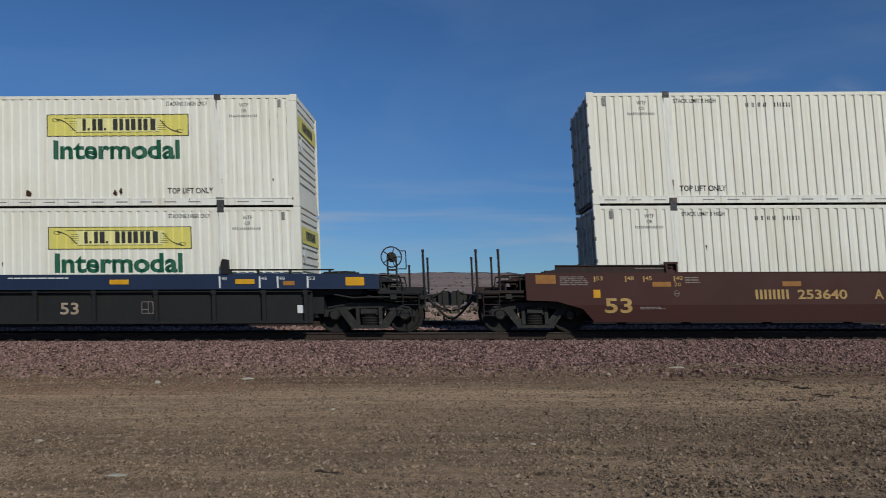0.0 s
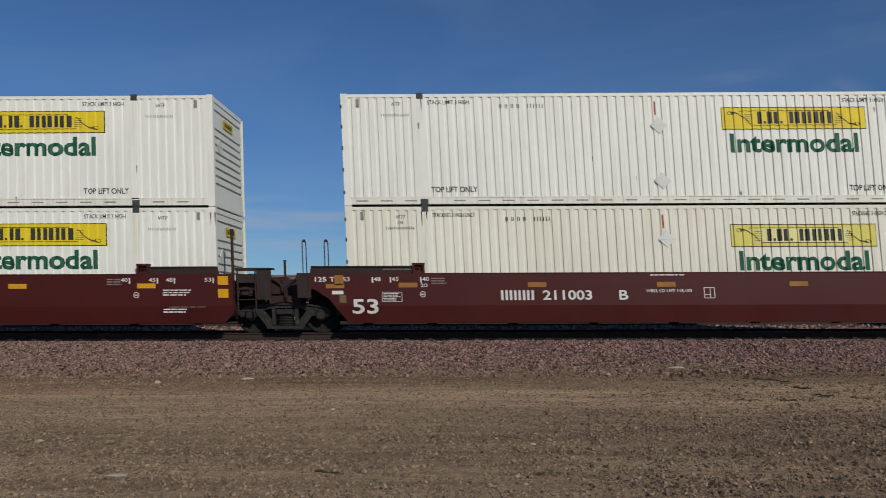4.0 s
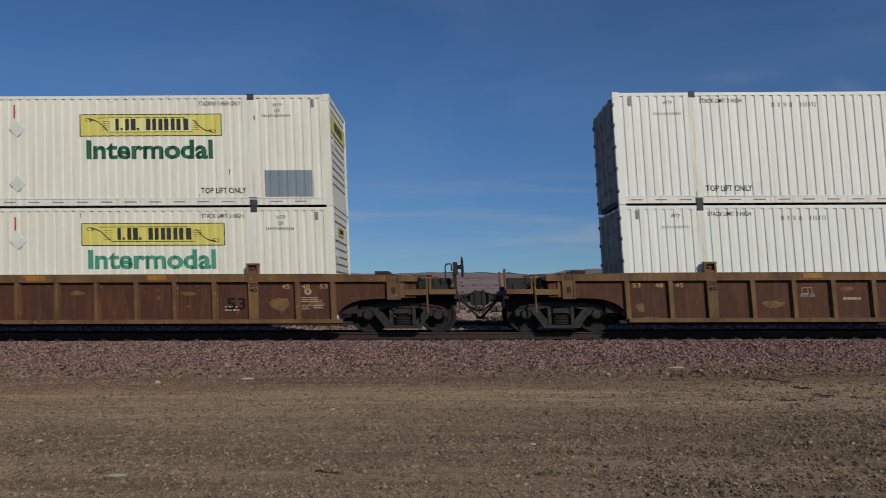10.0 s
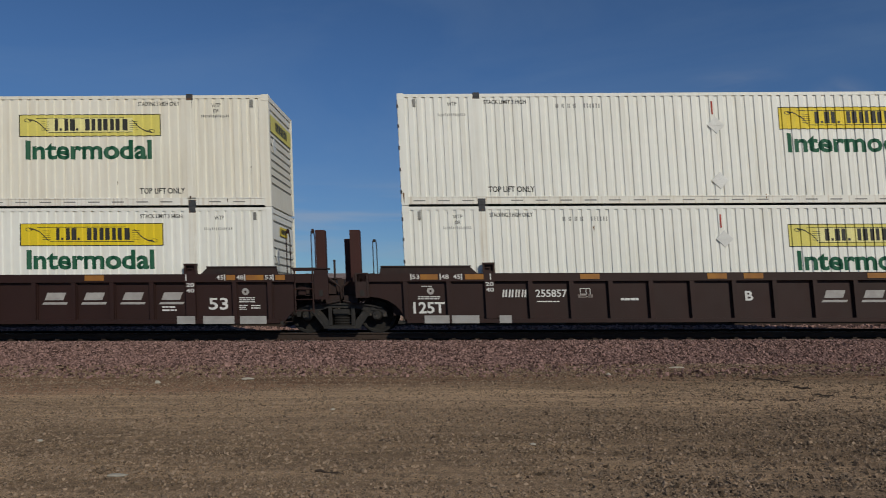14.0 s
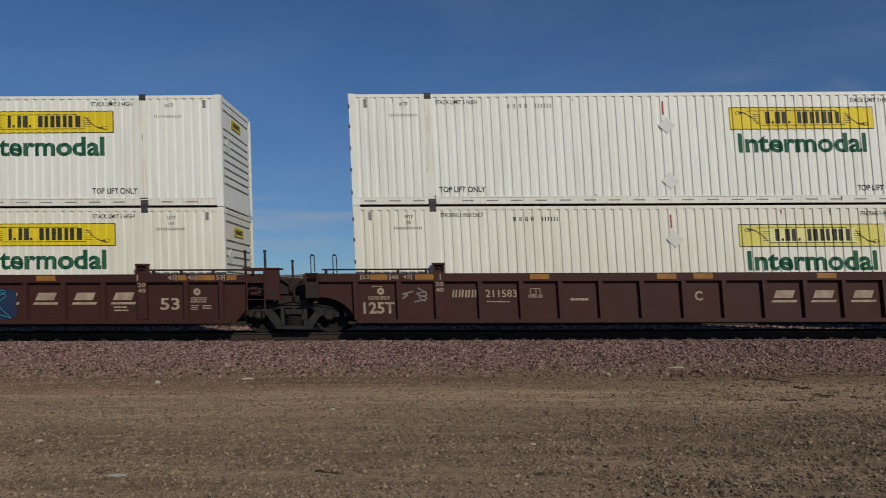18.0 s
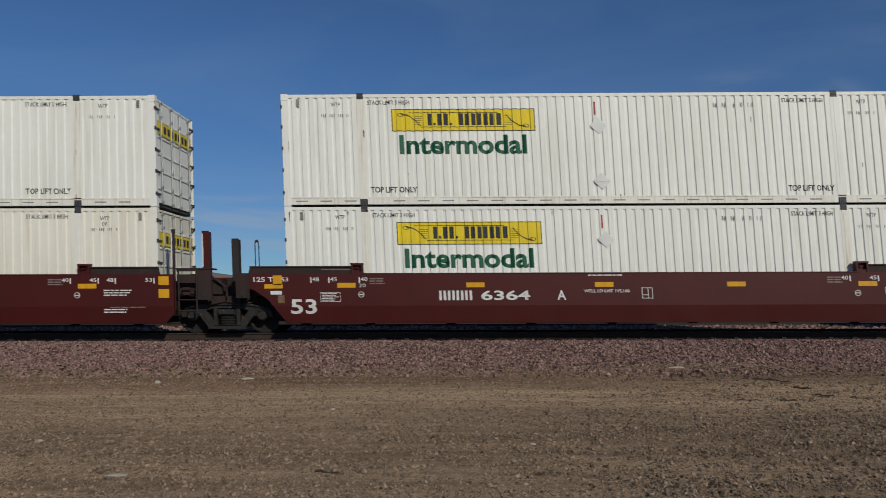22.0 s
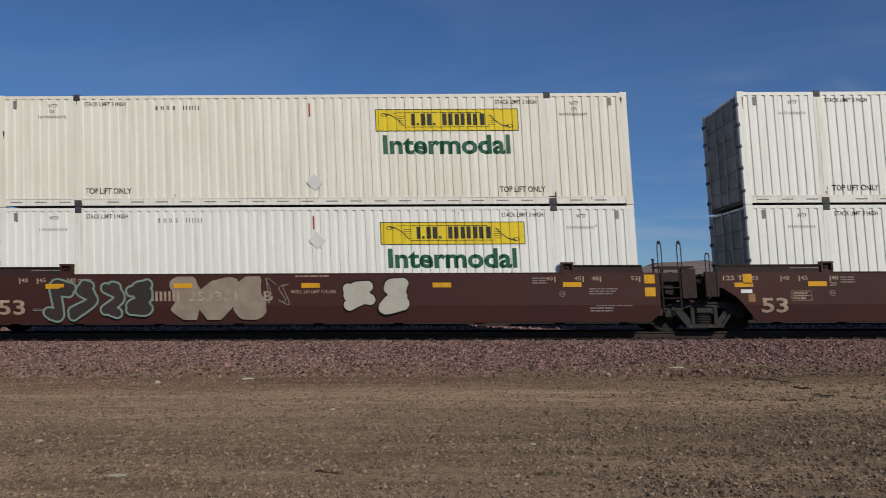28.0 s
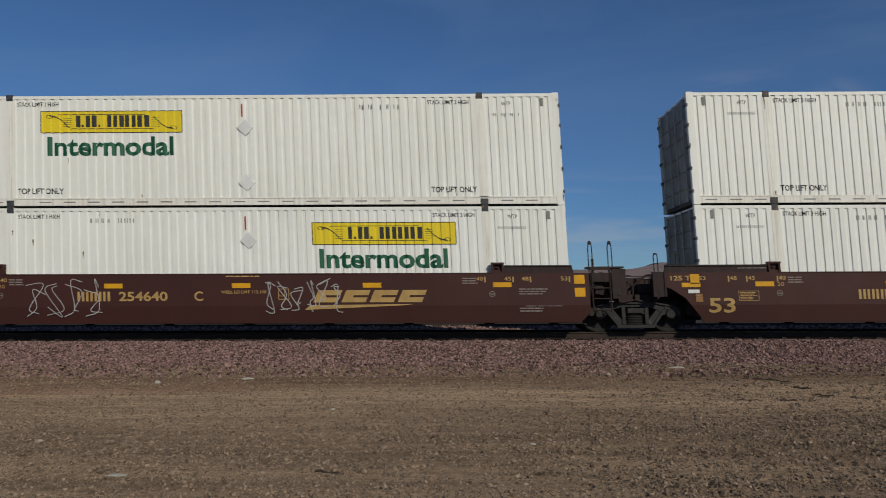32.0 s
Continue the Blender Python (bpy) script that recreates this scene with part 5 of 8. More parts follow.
def coupler(side):
    def build(bm):
        e = CE
        f = lambda a, b: (min(side * a, side * b), max(side * a, side * b))
        box(bm, *f(e + 2.95, e + 3.48), -0.10, 0.10, 0.78, 0.98)
        box(bm, *f(e + 2.90, e + 3.02), -0.30, 0.30, 0.66, 1.06)
        slab(bm, [(side * (e + a), z) for a, z in ((3.38, 0.74), (3.50, 0.68), (3.70, 0.70), (3.76, 0.80), (3.76, 1.00), (3.66, 1.08), (3.46, 1.06), (3.38, 1.00))], -0.20, 0.16)
        box(bm, *f(e + 3.50, e + 3.56), -0.24, -0.16, 0.52, 1.10)
        # hanging air hose, cut lever, retainer chain
        pipe(bm, [(side * (e + a), y, z) for a, y, z in ((2.98, -0.42, 0.92), (3.12, -0.42, 0.86), (3.30, -0.34, 0.68), (3.50, -0.22, 0.46), (3.64, -0.12, 0.35), (3.73, -0.06, 0.37))], 0.032, 7)
        pipe(bm, [(side * (e + a), y, z) for a, y, z in ((3.07, -1.35, 0.66), (3.07, -1.35, 0.94), (3.12, -0.9, 0.96), (3.3, -0.25, 0.98), (3.52, -0.2, 1.04))], 0.016)
        pipe(bm, [(side * (e + a), y, z) for a, y, z in ((3.0, 0.3, 0.9), (3.25, 0.3, 0.72), (3.5, 0.2, 0.58), (3.7, 0.1, 0.55))], 0.022)
        rod(bm, (side * (e + 3.18), -0.30, 0.98), (side * (e + 3.36), -0.26, 0.60), 0.018, 5)
    return build


def end_piping(bm):
    """Air lines, brake rods and small valves over the truck, for an end that faces +x."""
    for pts, r in (([(0.35, -1.22, 1.36), (0.55, -1.22, 1.54), (1.15, -1.20, 1.56), (1.35, -1.2, 1.40), (1.95, -1.2, 1.38), (2.1, -1.2, 1.08)], 0.022),
                   ([(1.05, -1.05, 1.30), (1.3, -1.05, 1.47), (1.9, -1.0, 1.47), (2.05, -1.0, 1.30), (2.45, -1.0, 1.26)], 0.018),
                   ([(1.5, -1.38, 1.06), (1.5, -1.38, 1.30), (1.62, -1.38, 1.36), (1.98, -1.38, 1.36), (1.98, -1.38, 1.06)], 0.017),
                   ([(2.15, -0.85, 1.06), (2.2, -0.85, 1.42), (2.55, -0.8, 1.42), (2.6, -0.8, 1.06)], 0.02),
                   ([(0.8, -1.36, 0.98), (1.25, -1.38, 0.90), (2.0, -1.4, 0.92), (2.9, -1.38, 0.90)], 0.022),
                   ([(1.62, -1.3, 0.95), (2.3, -1.3, 0.80), (2.95, -1.2, 0.82)], 0.018)):
        pipe(bm, pts, r, 5)
    box(bm, 1.66, 1.86, -1.42, -1.26, 1.07, 1.20)
    box(bm, 2.20, 2.36, -1.44, -1.30, 0.86, 0.98)
    ring_y(bm, [(-1.3, 0.05), (-1.28, 0.09), (-1.05, 0.09), (-1.03, 0.05)], 1.45, 1.20, 10)


def brake_tower(bm):
    """The open upright that carries a hand wheel facing sideways: two stiles, a gear case and a wire guard."""
    for x in (-0.13, 0.09):
        box(bm, x, x + 0.045, 0.02, 0.09, -0.92, -0.05)
    for z in (-0.75, -0.55, -0.35):
        box(bm, -0.13, 0.135, 0.03, 0.07, z, z + 0.05)
    ring_y(bm, [(0.02, 0.08), (0.03, 0.13), (0.16, 0.13), (0.17, 0.08)], 0.0, 0.0, 14)
    box(bm, -0.20, 0.20, 0.0, 0.12, -1.02, -0.84)
    pipe(bm, [(0.14, 0.1, -0.3), (0.36, 0.1, -0.3), (0.36, 0.1, 0.16), (0.2, 0.1, 0.16)], 0.014, 5)
    box(bm, -0.34, -0.16, -0.02, 0.10, -1.05, -0.78)


def low_stand(bm):
    """A short bent strut with a gear case, at the end of an older car."""
    box(bm, -0.16, -0.04, -0.10, 0.10, -0.20, 0.12)
    box(bm, -0.14, -0.08, -0.04, 0.04, -0.75, -0.15)
    pipe(bm, [(-0.36, 0, -0.75), (-0.36, 0, 0.02), (-0.32, 0, 0.08), (-0.20, 0, 0.08), (-0.20, 0, -0.1)], 0.018, 5)
    rod(bm, (-0.06, 0, 0), (0.06, 0, 0), 0.04, 8)
    rod(bm, (-0.12, 0, -0.2), (-0.34, 0, -0.7), 0.02, 5)


def dome(bm):
    """A round-topped valve housing."""
    ring_y(bm, [(-0.22, 0.10), (-0.16, 0.19), (0.16, 0.19), (0.22, 0.10)], 0, 0.10, 14)
    box(bm, -0.26, 0.26, -0.2, 0.2, -0.10, 0.02)
    box(bm, 0.15, 0.34, -0.14, 0.1, -0.1, 0.10)


def end_platform(bm):
    """Side plate, steps and stiles of the platform past the well's end."""
    box(bm, 0.50, 1.02, -1.40, -1.35, 1.28, 1.50)
    box(bm, 0.46, 1.36, -1.41, -0.9, 1.62, 1.66)
    box(bm, 0.50, 1.02, -1.42, -1.36, 1.575, 1.62)
    for x in (0.54, 0.99):
        rod(bm, (x, -1.40, 0.52), (x, -1.40, 1.62), 0.022, 6)
    for z in (0.58, 0.86, 1.12):
        rod(bm, (0.54, -1.42, z), (0.99, -1.42, z), 0.016, 5)
    box(bm, 0.62, 0.80, -1.36, -1.3, 0.98, 1.18)
    box(bm, 1.03, 1.38, -1.44, -1.36, 0.86, 1.60)


def post_strip(bm):
    box(bm, -0.015, 0.015, -0.004, 0.004, 0, 0.85)


def end_bracket(bm):
    box(bm, -0.17, 0.17, -0.03, 0.03, 0.90, 1.52)
    for x in (-0.16, 0.12):
        box(bm, x, x + 0.04, -0.05, -0.03, 0.90, 1.52)


# black discs on the solid plate stand in for a shaded hole
def bracket_slot(bm):
    ring_y(bm, [(-0.008, 0.052), (0.008, 0.052)], 0, 0.03, 10)
    ring_y(bm, [(-0.007, 0.052), (0.007, 0.052)], 0, -0.03, 10)


def low_platform(bm):
    """The stained ledge and machinery of the older cars' ends."""
    box(bm, 1.62, 2.30, -1.47, -0.2, 0.96, 1.10)
    box(bm, 2.34, 3.0, -1.47, 0.8, 0.98, 1.10)
    box(bm, 1.60, 1.72, -1.46, -1.36, 0.90, 1.30)
    rod(bm, (2.28, -1.46, 0.52), (2.28, -1.46, 1.44), 0.025, 6)
    rod(bm, (1.78, -1.40, 1.10), (1.78, -1.40, 1.46), 0.022, 6)
    pipe(bm, [(2.36, -1.44, 1.1), (2.36, -1.44, 1.34), (2.44, -1.44, 1.42), (2.58, -1.44, 1.42)], 0.03)
    rod(bm, (1.78, -1.40, 1.44), (2.28, -1.46, 1.44), 0.015, 5)


def low_machinery(bm):
    box(bm, 1.80, 2.20, -1.2, -0.8, 1.10, 1.36)
    box(bm, 1.62, 2.9, -0.7, 0.5, 1.10, 1.40)
    ring_y(bm, [(-1.3, 0.09), (-1.2, 0.11), (-1.1, 0.09)], 1.9, 1.24, 10)
    box(bm, 2.45, 2.8, -1.3, -0.9, 1.10, 1.22)
    rod(bm, (2.1, -1.25, 1.1), (2.1, -1.25, 1.42), 0.05, 6)


def grab_post(bm):
    rod(bm, (0, 0, 0.0), (0, 0, 1.0), 0.034, 6)
    box(bm, -0.035, 0.035, -0.035, 0.035, 0.97, 1.02)


def hoop(bm):
    pipe(bm, [(-0.06, 0, 0), (-0.06, 0, 0.36), (-0.04, 0, 0.40), (0.04, 0, 0.40), (0.06, 0, 0.36), (0.06, 0, 0)], 0.017, 5)


def ladder(bm):
    for x in (-0.2, 0.2):
        rod(bm, (x, 0, 0.42), (x, 0, 1.05), 0.014, 5)
    for z in (0.45, 0.72, 0.98):
        rod(bm, (-0.2, 0, z), (0.2, 0, z), 0.013, 5)


def brake_wheel(bm):
    n = 18
    pts = [(0.26 * math.cos(i * 6.2832 / n), 0, 0.26 * math.sin(i * 6.2832 / n)) for i in range(n + 1)]
    pipe(bm, pts, 0.017, 5)
    for i in range(5):
        a = i * 1.2566
        rod(bm, (0, 0, 0), (0.26 * math.cos(a), 0, 0.26 * math.sin(a)), 0.012, 4)
    rod(bm, (0, -0.03, 0), (0, 0.14, 0), 0.05, 8)


def brake_stand(bm):
    slab(bm, [(-1.35, -0.52), (-0.85, -0.36), (-0.55, -0.20), (-0.12, -0.12), (-0.05, 0.0), (-0.05, -0.55), (-1.35, -0.62)], 0.02, 0.10)
    slab(bm, [(-0.09, -0.95), (0.09, -0.95), (0.13, -0.25), (0.2, 0.12), (0.02, 0.22), (-0.14, 0.05)], 0.0, 0.14)
    box(bm, -0.12, 0.16, 0.0, 0.24, -0.18, 0.16)


def reservoir(bm):
    ring_y(bm, [(-0.5, 0.10), (-0.46, 0.17), (0.46, 0.17), (0.5, 0.10)], 0, 0, 14)


def column(bm):
    """A hollow upright with a flat face, turned-back edges and a cap; unit height."""
    box(bm, -0.13, 0.13, -0.13, -0.09, 0.0, 1.0)
    for a, b in ((-0.13, -0.09), (0.09, 0.13)):
        box(bm, a, b, -0.09, 0.13, 0.0, 0.985)
    box(bm, -0.09, 0.09, -0.09, 0.13, 0.94, 0.985)


def curved_pipe(bm):
    pts = [(0, 0, 0.0), (0.25, 0, -0.02), (0.55, 0, 0.0), (0.85, 0, -0.12), (1.05, 0, -0.28), (1.1, 0, -0.6)]
    pipe(bm, pts, 0.02, 6)


def swoosh(x0, x1, z0, z1):
    """A slanted plain emblem with an underline."""
    def build(bm):
        y = -SY - 0.004
        w = (x1 - x0) * 0.92 / 4
        h = z1 - z0
        for i in range(4):
            a = x0 + (x1 - x0) * 0.07 + i * w
            k = 0.14
            zb, zt = z0 + h * 0.38, z1
            for c, d in ((0.0, 0.40), (0.58, 1.0)):
                flat(bm, [(a + k * c, zb + (zt - zb) * c), (a + w * 0.86 + k * c, zb + (zt - zb) * c), (a + w * 0.86 + k * d, zb + (zt - zb) * d), (a + k * d, zb + (zt - zb) * d)], y)
            flat(bm, [(a + k * 0.4, zb + (zt - zb) * 0.4), (a + w * 0.34 + k * 0.4, zb + (zt - zb) * 0.4), (a + w * 0.34 + k * 0.58, zb + (zt - zb) * 0.58), (a + k * 0.58, zb + (zt - zb) * 0.58)], y)
        flat(bm, [(x0, z0), (x0 + (x1 - x0) * 0.80, z0 + h * 0.22), (x0 + (x1 - x0) * 0.9, z0 + h * 0.29), (x0 + 0.14, z0 + h * 0.24)], y)
    return build


def ribbon(bm, pts, w, y):
    """A painted stroke along pts (x, z)."""
    p = [Vector((a, b)) for a, b in pts]
    rows = []
    for i, q in enumerate(p):
        d = (p[min(i + 1, len(p) - 1)] - p[max(i - 1, 0)])
        d = d.normalized() if d.length > 1e-6 else Vector((1, 0))
        nrm = Vector((-d.y, d.x)) * w * 0.5
        rows.append((bm.verts.new((q.x + nrm.x, y - 0.00005 * i, q.y + nrm.y)), bm.verts.new((q.x - nrm.x, y - 0.00005 * i, q.y - nrm.y))))
    for a, b in zip(rows, rows[1:]):
        bm.faces.new((a[0], b[0], b[1], a[1]))


def blob_points(rng, cx, cz, rx, rz, n=26):
    ph = [rng.uniform(0, 6.28) for _ in range(4)]
    return [(cx + rx * (1 + 0.22 * math.sin(2 * t + ph[0]) + 0.16 * math.sin(3 * t + ph[1]) + 0.08 * math.sin(5 * t + ph[2])) * math.cos(t),
             cz + rz * (1 + 0.18 * math.sin(2 * t + ph[3]) + 0.14 * math.sin(3 * t + ph[0])) * math.sin(t)) for t in (i * 6.2832 / n for i in range(n))]


def loose_curve(rng):
    """Four points of one free sweep of the arm, in a unit cell."""
    up = rng.random() < 0.5
    a = [(rng.uniform(-0.1, 0.3), rng.uniform(0.7, 1.0)), (rng.uniform(0.5, 1.1), rng.uniform(0.45, 1.0)), (rng.uniform(-0.1, 0.6), rng.uniform(0.0, 0.5)), (rng.uniform(0.6, 1.15), rng.uniform(0.0, 0.35))]
    return [(x, 1 - z) for x, z in a] if up else a


def rounded(pts, k=5):
    """A smooth line through pts."""
    p = [Vector(q) for q in pts]
    p = [p[0] * 2 - p[1]] + p + [p[-1] * 2 - p[-2]]
    out = []
    for a, b, c, d in zip(p, p[1:], p[2:], p[3:]):
        for i in range(k):
            t = i / k
            q = 0.5 * ((2 * b) + (c - a) * t + (2 * a - 5 * b + 4 * c - d) * t * t + (3 * b - a - 3 * c + d) * t ** 3)
            out.append((q.x, q.y))
    return out + [(p[-2].x, p[-2].y)]


def beads(bm, pts, r, y):
    """Overlapping round dabs along pts: a fat rounded stroke."""
    for i, (a, b) in enumerate(pts):
        bm.faces.new([bm.verts.new((a + r * math.cos(t), y - 0.00003 * i, b + r * math.sin(t))) for t in (k * 0.4488 for k in range(14))])


def angular_piece(parent, seed, x0, x1, z0, z1, fill, line, count=4, y=-SY - 0.004, width=0.04, fat=0.17, shade=None):
    """Sprayed chunky angular shapes side by side: each a few straight strokes with serifs, a painted body and an outline."""
    rng = random.Random(seed)
    w, h = (x1 - x0) / count, z1 - z0
    for i in range(count):
        ox, lean = x0 + w * i, rng.uniform(-0.12, 0.18)
        zs = sorted((rng.uniform(0.0, 0.12), rng.uniform(0.42, 0.6), rng.uniform(0.88, 1.0)))
        xs = (rng.uniform(0.08, 0.2), rng.uniform(0.45, 0.6), rng.uniform(0.82, 1.0))
        P = lambda a, b: (min(max(ox + w * (xs[a] + lean * (zs[b] - 0.5)), x0), x1), z0 + fat * 0.7 + (h - fat * 1.4) * zs[b])
        forms = (((0, 0), (0, 2)), ((0, 2), (2, 2)), ((0, 1), (2, 1)), ((0, 0), (2, 0)), ((1, 0), (1, 2)), ((2, 0), (2, 2)), ((0, 2), (2, 0)), ((0, 0), (1, 2)), ((1, 2), (2, 0)), ((0, 1), (2, 0)))
        strokes = rng.choice(((7, 9, 3), (6, 8, 2), (8, 9, 7, 3), (6, 7, 9), (1, 8, 9, 6), (7, 2, 6)))
        segs = [(P(*forms[k][0]), P(*forms[k][1])) for k in strokes]

        def body(bm, r, depth, dx=0.0, dz=0.0):
            for k, (a, b) in enumerate(segs):
                d = Vector((b[0] - a[0], b[1] - a[1]))
                u = d.normalized() if d.length > 1e-6 else Vector((1, 0))
                n = Vector((-u.y, u.x))
                a2, b2 = Vector(a) - u * r * 0.8, Vector(b) + u * r * 0.8
                q = [a2 + n * r * 1.25, a2 - n * r * 1.05, (a2 + b2) / 2 - n * r * 0.85, b2 - n * r * 1.3, b2 + n * r * 1.05, (a2 + b2) / 2 + n * r * 0.85]
                flat(bm, [(p.x + dx, min(max(p.y + dz, z0), z1)) for p in q], y - depth - 0.0003 * k)
        lift = 0.0045 * i
        if shade:
            part("graffiti", ("ps", seed, i, x0), lambda bm: body(bm, fat * 0.5 + width, lift, 0.07, -0.05), shade, parent, "sprayed graffiti shadow")["kind"] = "stuff"
        part("graffiti", ("pl", seed, i, x0), lambda bm: body(bm, fat * 0.5 + width, lift + 0.0015), line, parent, "sprayed graffiti line")["kind"] = "stuff"
        part("graffiti", ("pb", seed, i, x0), lambda bm: body(bm, fat * 0.5, lift + 0.003), fill, parent, "sprayed graffiti paint")["kind"] = "stuff"


def graffiti(parent, seed, x0, x1, z0, z1, fill=None, line=None, count=5, y=-SY - 0.004, tags=False, width=0.035):
    """Sprayed abstract shapes: rounded strokes with an outline, thin scribbles, or plain blots."""
    rng = random.Random(seed)
    step = (x1 - x0) / count
    lim = lambda pts, e=0.0: [(min(max(a, x0 + e), x1 - e), min(max(b, z0 + e), z1 - e)) for a, b in pts]
    if fill and not line:
        for i in range(count):
            s = lim(blob_points(rng, x0 + step * (i + 0.5), (z0 + z1) / 2, step * 0.6, (z1 - z0) * 0.52))

            def blot(bm, s=s, i=i):
                c = bm.verts.new((sum(p[0] for p in s) / len(s), y - 0.0004 * i, sum(p[1] for p in s) / len(s)))
                vs = [bm.verts.new((a, y - 0.0004 * i, b)) for a, b in s]
                for j in range(len(vs)):
                    bm.faces.new((c, vs[j], vs[(j + 1) % len(vs)]))
            part("graffiti", ("g", seed, i, x0), blot, fill, parent, "sprayed graffiti paint")
        return
    fat = 0.0 if tags or not fill else min(step * 0.36, (z1 - z0) * 0.32)
    cells = []
    rows, n = 1, count
    for r in range(rows):
        for i in range(n):
            shape = [loose_curve(rng) for _ in range(2)]
            lean = rng.uniform(-0.1, 0.25)
            w, h = (x1 - x0) / n, (z1 - z0) / rows
            ox, oz = x0 + w * (i + rng.uniform(-0.08, 0.08)), z0 + h * (rows - 1 - r) + h * rng.uniform(0, 0.08)
            m = max(fat * 0.5, width * 0.5)
            lines = []
            for s in shape:
                q = [(ox + m + (a + lean * b * 0.5) * (w * (1.1 if fat else 0.95) - 2 * m), oz + m + b * (h * 0.92 - 2 * m)) for a, b in s]
                lines.append(lim(rounded(q, 8 if fat else 5), m + width * 0.6))
            cells.append(lines)
    fills = fill if isinstance(fill, list) else [fill]
    for i in range(len(cells)):
        group = cells[i]
        lift = 0.005 * i if fat else 0.0009 * i
        if line:
            def strokes(bm, group=group, lift=lift):
                for k, s in enumerate(group):
                    (beads(bm, s, fat * 0.5 + width * 0.6, y - 0.002 - lift - 0.0008 * k) if fat else ribbon(bm, s, width, y - 0.002 - lift - 0.0008 * k))
            part("graffiti", ("gl", seed, i, x0), strokes, line, parent, "sprayed graffiti line")["kind"] = "stuff"
        if fat:
            def body(bm, group=group, lift=lift):
                for k, s in enumerate(group):
                    beads(bm, s, fat * 0.5 - width * 0.4, y - 0.0046 - lift - 0.0008 * k)
            part("graffiti", ("g", seed, i, x0), body, fills[i % len(fills)], parent, "sprayed graffiti paint")["kind"] = "stuff"


def mural(parent):
    """The long green and blue spray piece, drawn as overlapping swept fields with dark curved outlines."""
    X = lambda v: v - CE
    y = -SY - 0.004

    def field(name_key, pts, mat, k):
        part("graffiti", ("mural", name_key), lambda bm: flat(bm, [(X(a), b) for a, b in pts], y - 0.0006 * k), mat, parent, "sprayed graffiti paint")

    field("base", [(6.12, 1.49), (15.45, 1.49), (15.3, 0.95), (15.5, 0.40), (14.4, 0.30), (10.9, 0.30), (8.0, 0.30), (7.6, 0.42), (6.7, 0.34), (6.25, 0.6)], M_G_TEAL, 0)
    field("deep", [(6.5, 0.62), (8.2, 0.50), (9.7, 0.72), (10.8, 0.44), (12.6, 0.42), (13.4, 0.62), (15.3, 0.42), (14.4, 0.31), (10.9, 0.31), (8.0, 0.31)], M_G_DEEP, 1)
    for k, pts in enumerate(([(8.5, 1.48), (9.35, 1.48), (9.15, 1.1), (9.75, 0.45), (9.2, 0.45), (8.52, 0.85), (8.75, 1.2)], [(10.75, 1.48), (12.25, 1.48), (12.35, 0.8), (12.0, 0.4), (11.2, 0.75), (10.85, 1.2)], [(13.3, 1.4), (14.2, 1.48), (14.9, 1.0), (14.6, 0.45), (13.8, 0.6)])):
        field(("blue", k), pts, M_G_BLUEGREY, 2 + k)
    for k, (cx, cz, rx, rz) in enumerate(((6.45, 1.26, 0.33, 0.17), (7.75, 1.18, 0.28, 0.09), (9.45, 1.04, 0.16, 0.13), (11.9, 1.44, 0.16, 0.05), (13.05, 1.0, 0.15, 0.14), (15.0, 1.3, 0.2, 0.12))):
        field(("eye", k), [(cx + rx * math.cos(t) + 0.1 * rx * math.sin(2 * t), cz + rz * math.sin(t)) for t in (i * 0.3927 for i in range(16))], M_G_DARK, 5)
    sweeps = [[(6.15, 1.46), (6.12, 1.1), (6.5, 0.92), (7.0, 1.0), (7.25, 1.3), (7.05, 1.46)], [(6.2, 0.62), (6.9, 0.42), (7.6, 0.55), (8.1, 0.34)], [(7.2, 1.42), (7.4, 0.9), (8.2, 0.75), (8.5, 0.86)],
              [(8.5, 0.86), (8.9, 0.66), (9.6, 0.46), (10.4, 0.50)], [(9.35, 1.46), (9.15, 1.15), (9.4, 0.85), (9.8, 0.46)], [(9.7, 1.46), (9.9, 1.1), (10.5, 0.95), (11.2, 0.7), (11.6, 0.42)],
              [(10.5, 1.46), (10.85, 1.15), (11.5, 0.9), (12.0, 0.42)], [(12.25, 1.46), (12.4, 0.9), (12.9, 0.55), (13.5, 0.62)], [(12.5, 1.46), (12.7, 1.2), (13.2, 1.3), (13.6, 1.46)],
              [(13.3, 1.4), (13.8, 0.6), (14.6, 0.45), (14.9, 1.0), (14.2, 1.46)], [(15.4, 1.46), (15.2, 0.95), (15.45, 0.42)]]

    def lines(w, k):
        return lambda bm: [ribbon(bm, [(X(a), min(max(b, 0.32), 1.47)) for a, b in rounded(s, 7)], w, y - k - 0.0002 * i) for i, s in enumerate(sweeps)]
    field("corner", [(4.6, 0.30), (5.3, 0.50), (6.15, 0.56), (6.9, 0.50), (7.3, 0.31)], M_G_TAN, 3)
    letters("lettering", "A", X(8.62), X(8.84), 0.83, 1.07, y - 0.012, M_MARK, parent, bold=0.02)
    part("graffiti", "mural_edge", lines(0.095, 0.0065), M_G_TAN, parent, "sprayed graffiti line")["kind"] = "stuff"
    part("graffiti", "mural_glint", lambda bm: [ribbon(bm, [(X(a) + 0.07, min(max(b + 0.03, 0.33), 1.46)) for a, b in rounded(s, 7)], 0.02, y - 0.0115 - 0.0002 * i) for i, s in enumerate(sweeps)], M_G_BONE, parent, "pale sprayed highlight")["kind"] = "stuff"
    field("crest", [(6.15, 1.49), (7.05, 1.49), (6.8, 1.42), (6.95, 1.36), (6.6, 1.40), (6.5, 1.33), (6.35, 1.42)], M_G_BONE, 12)
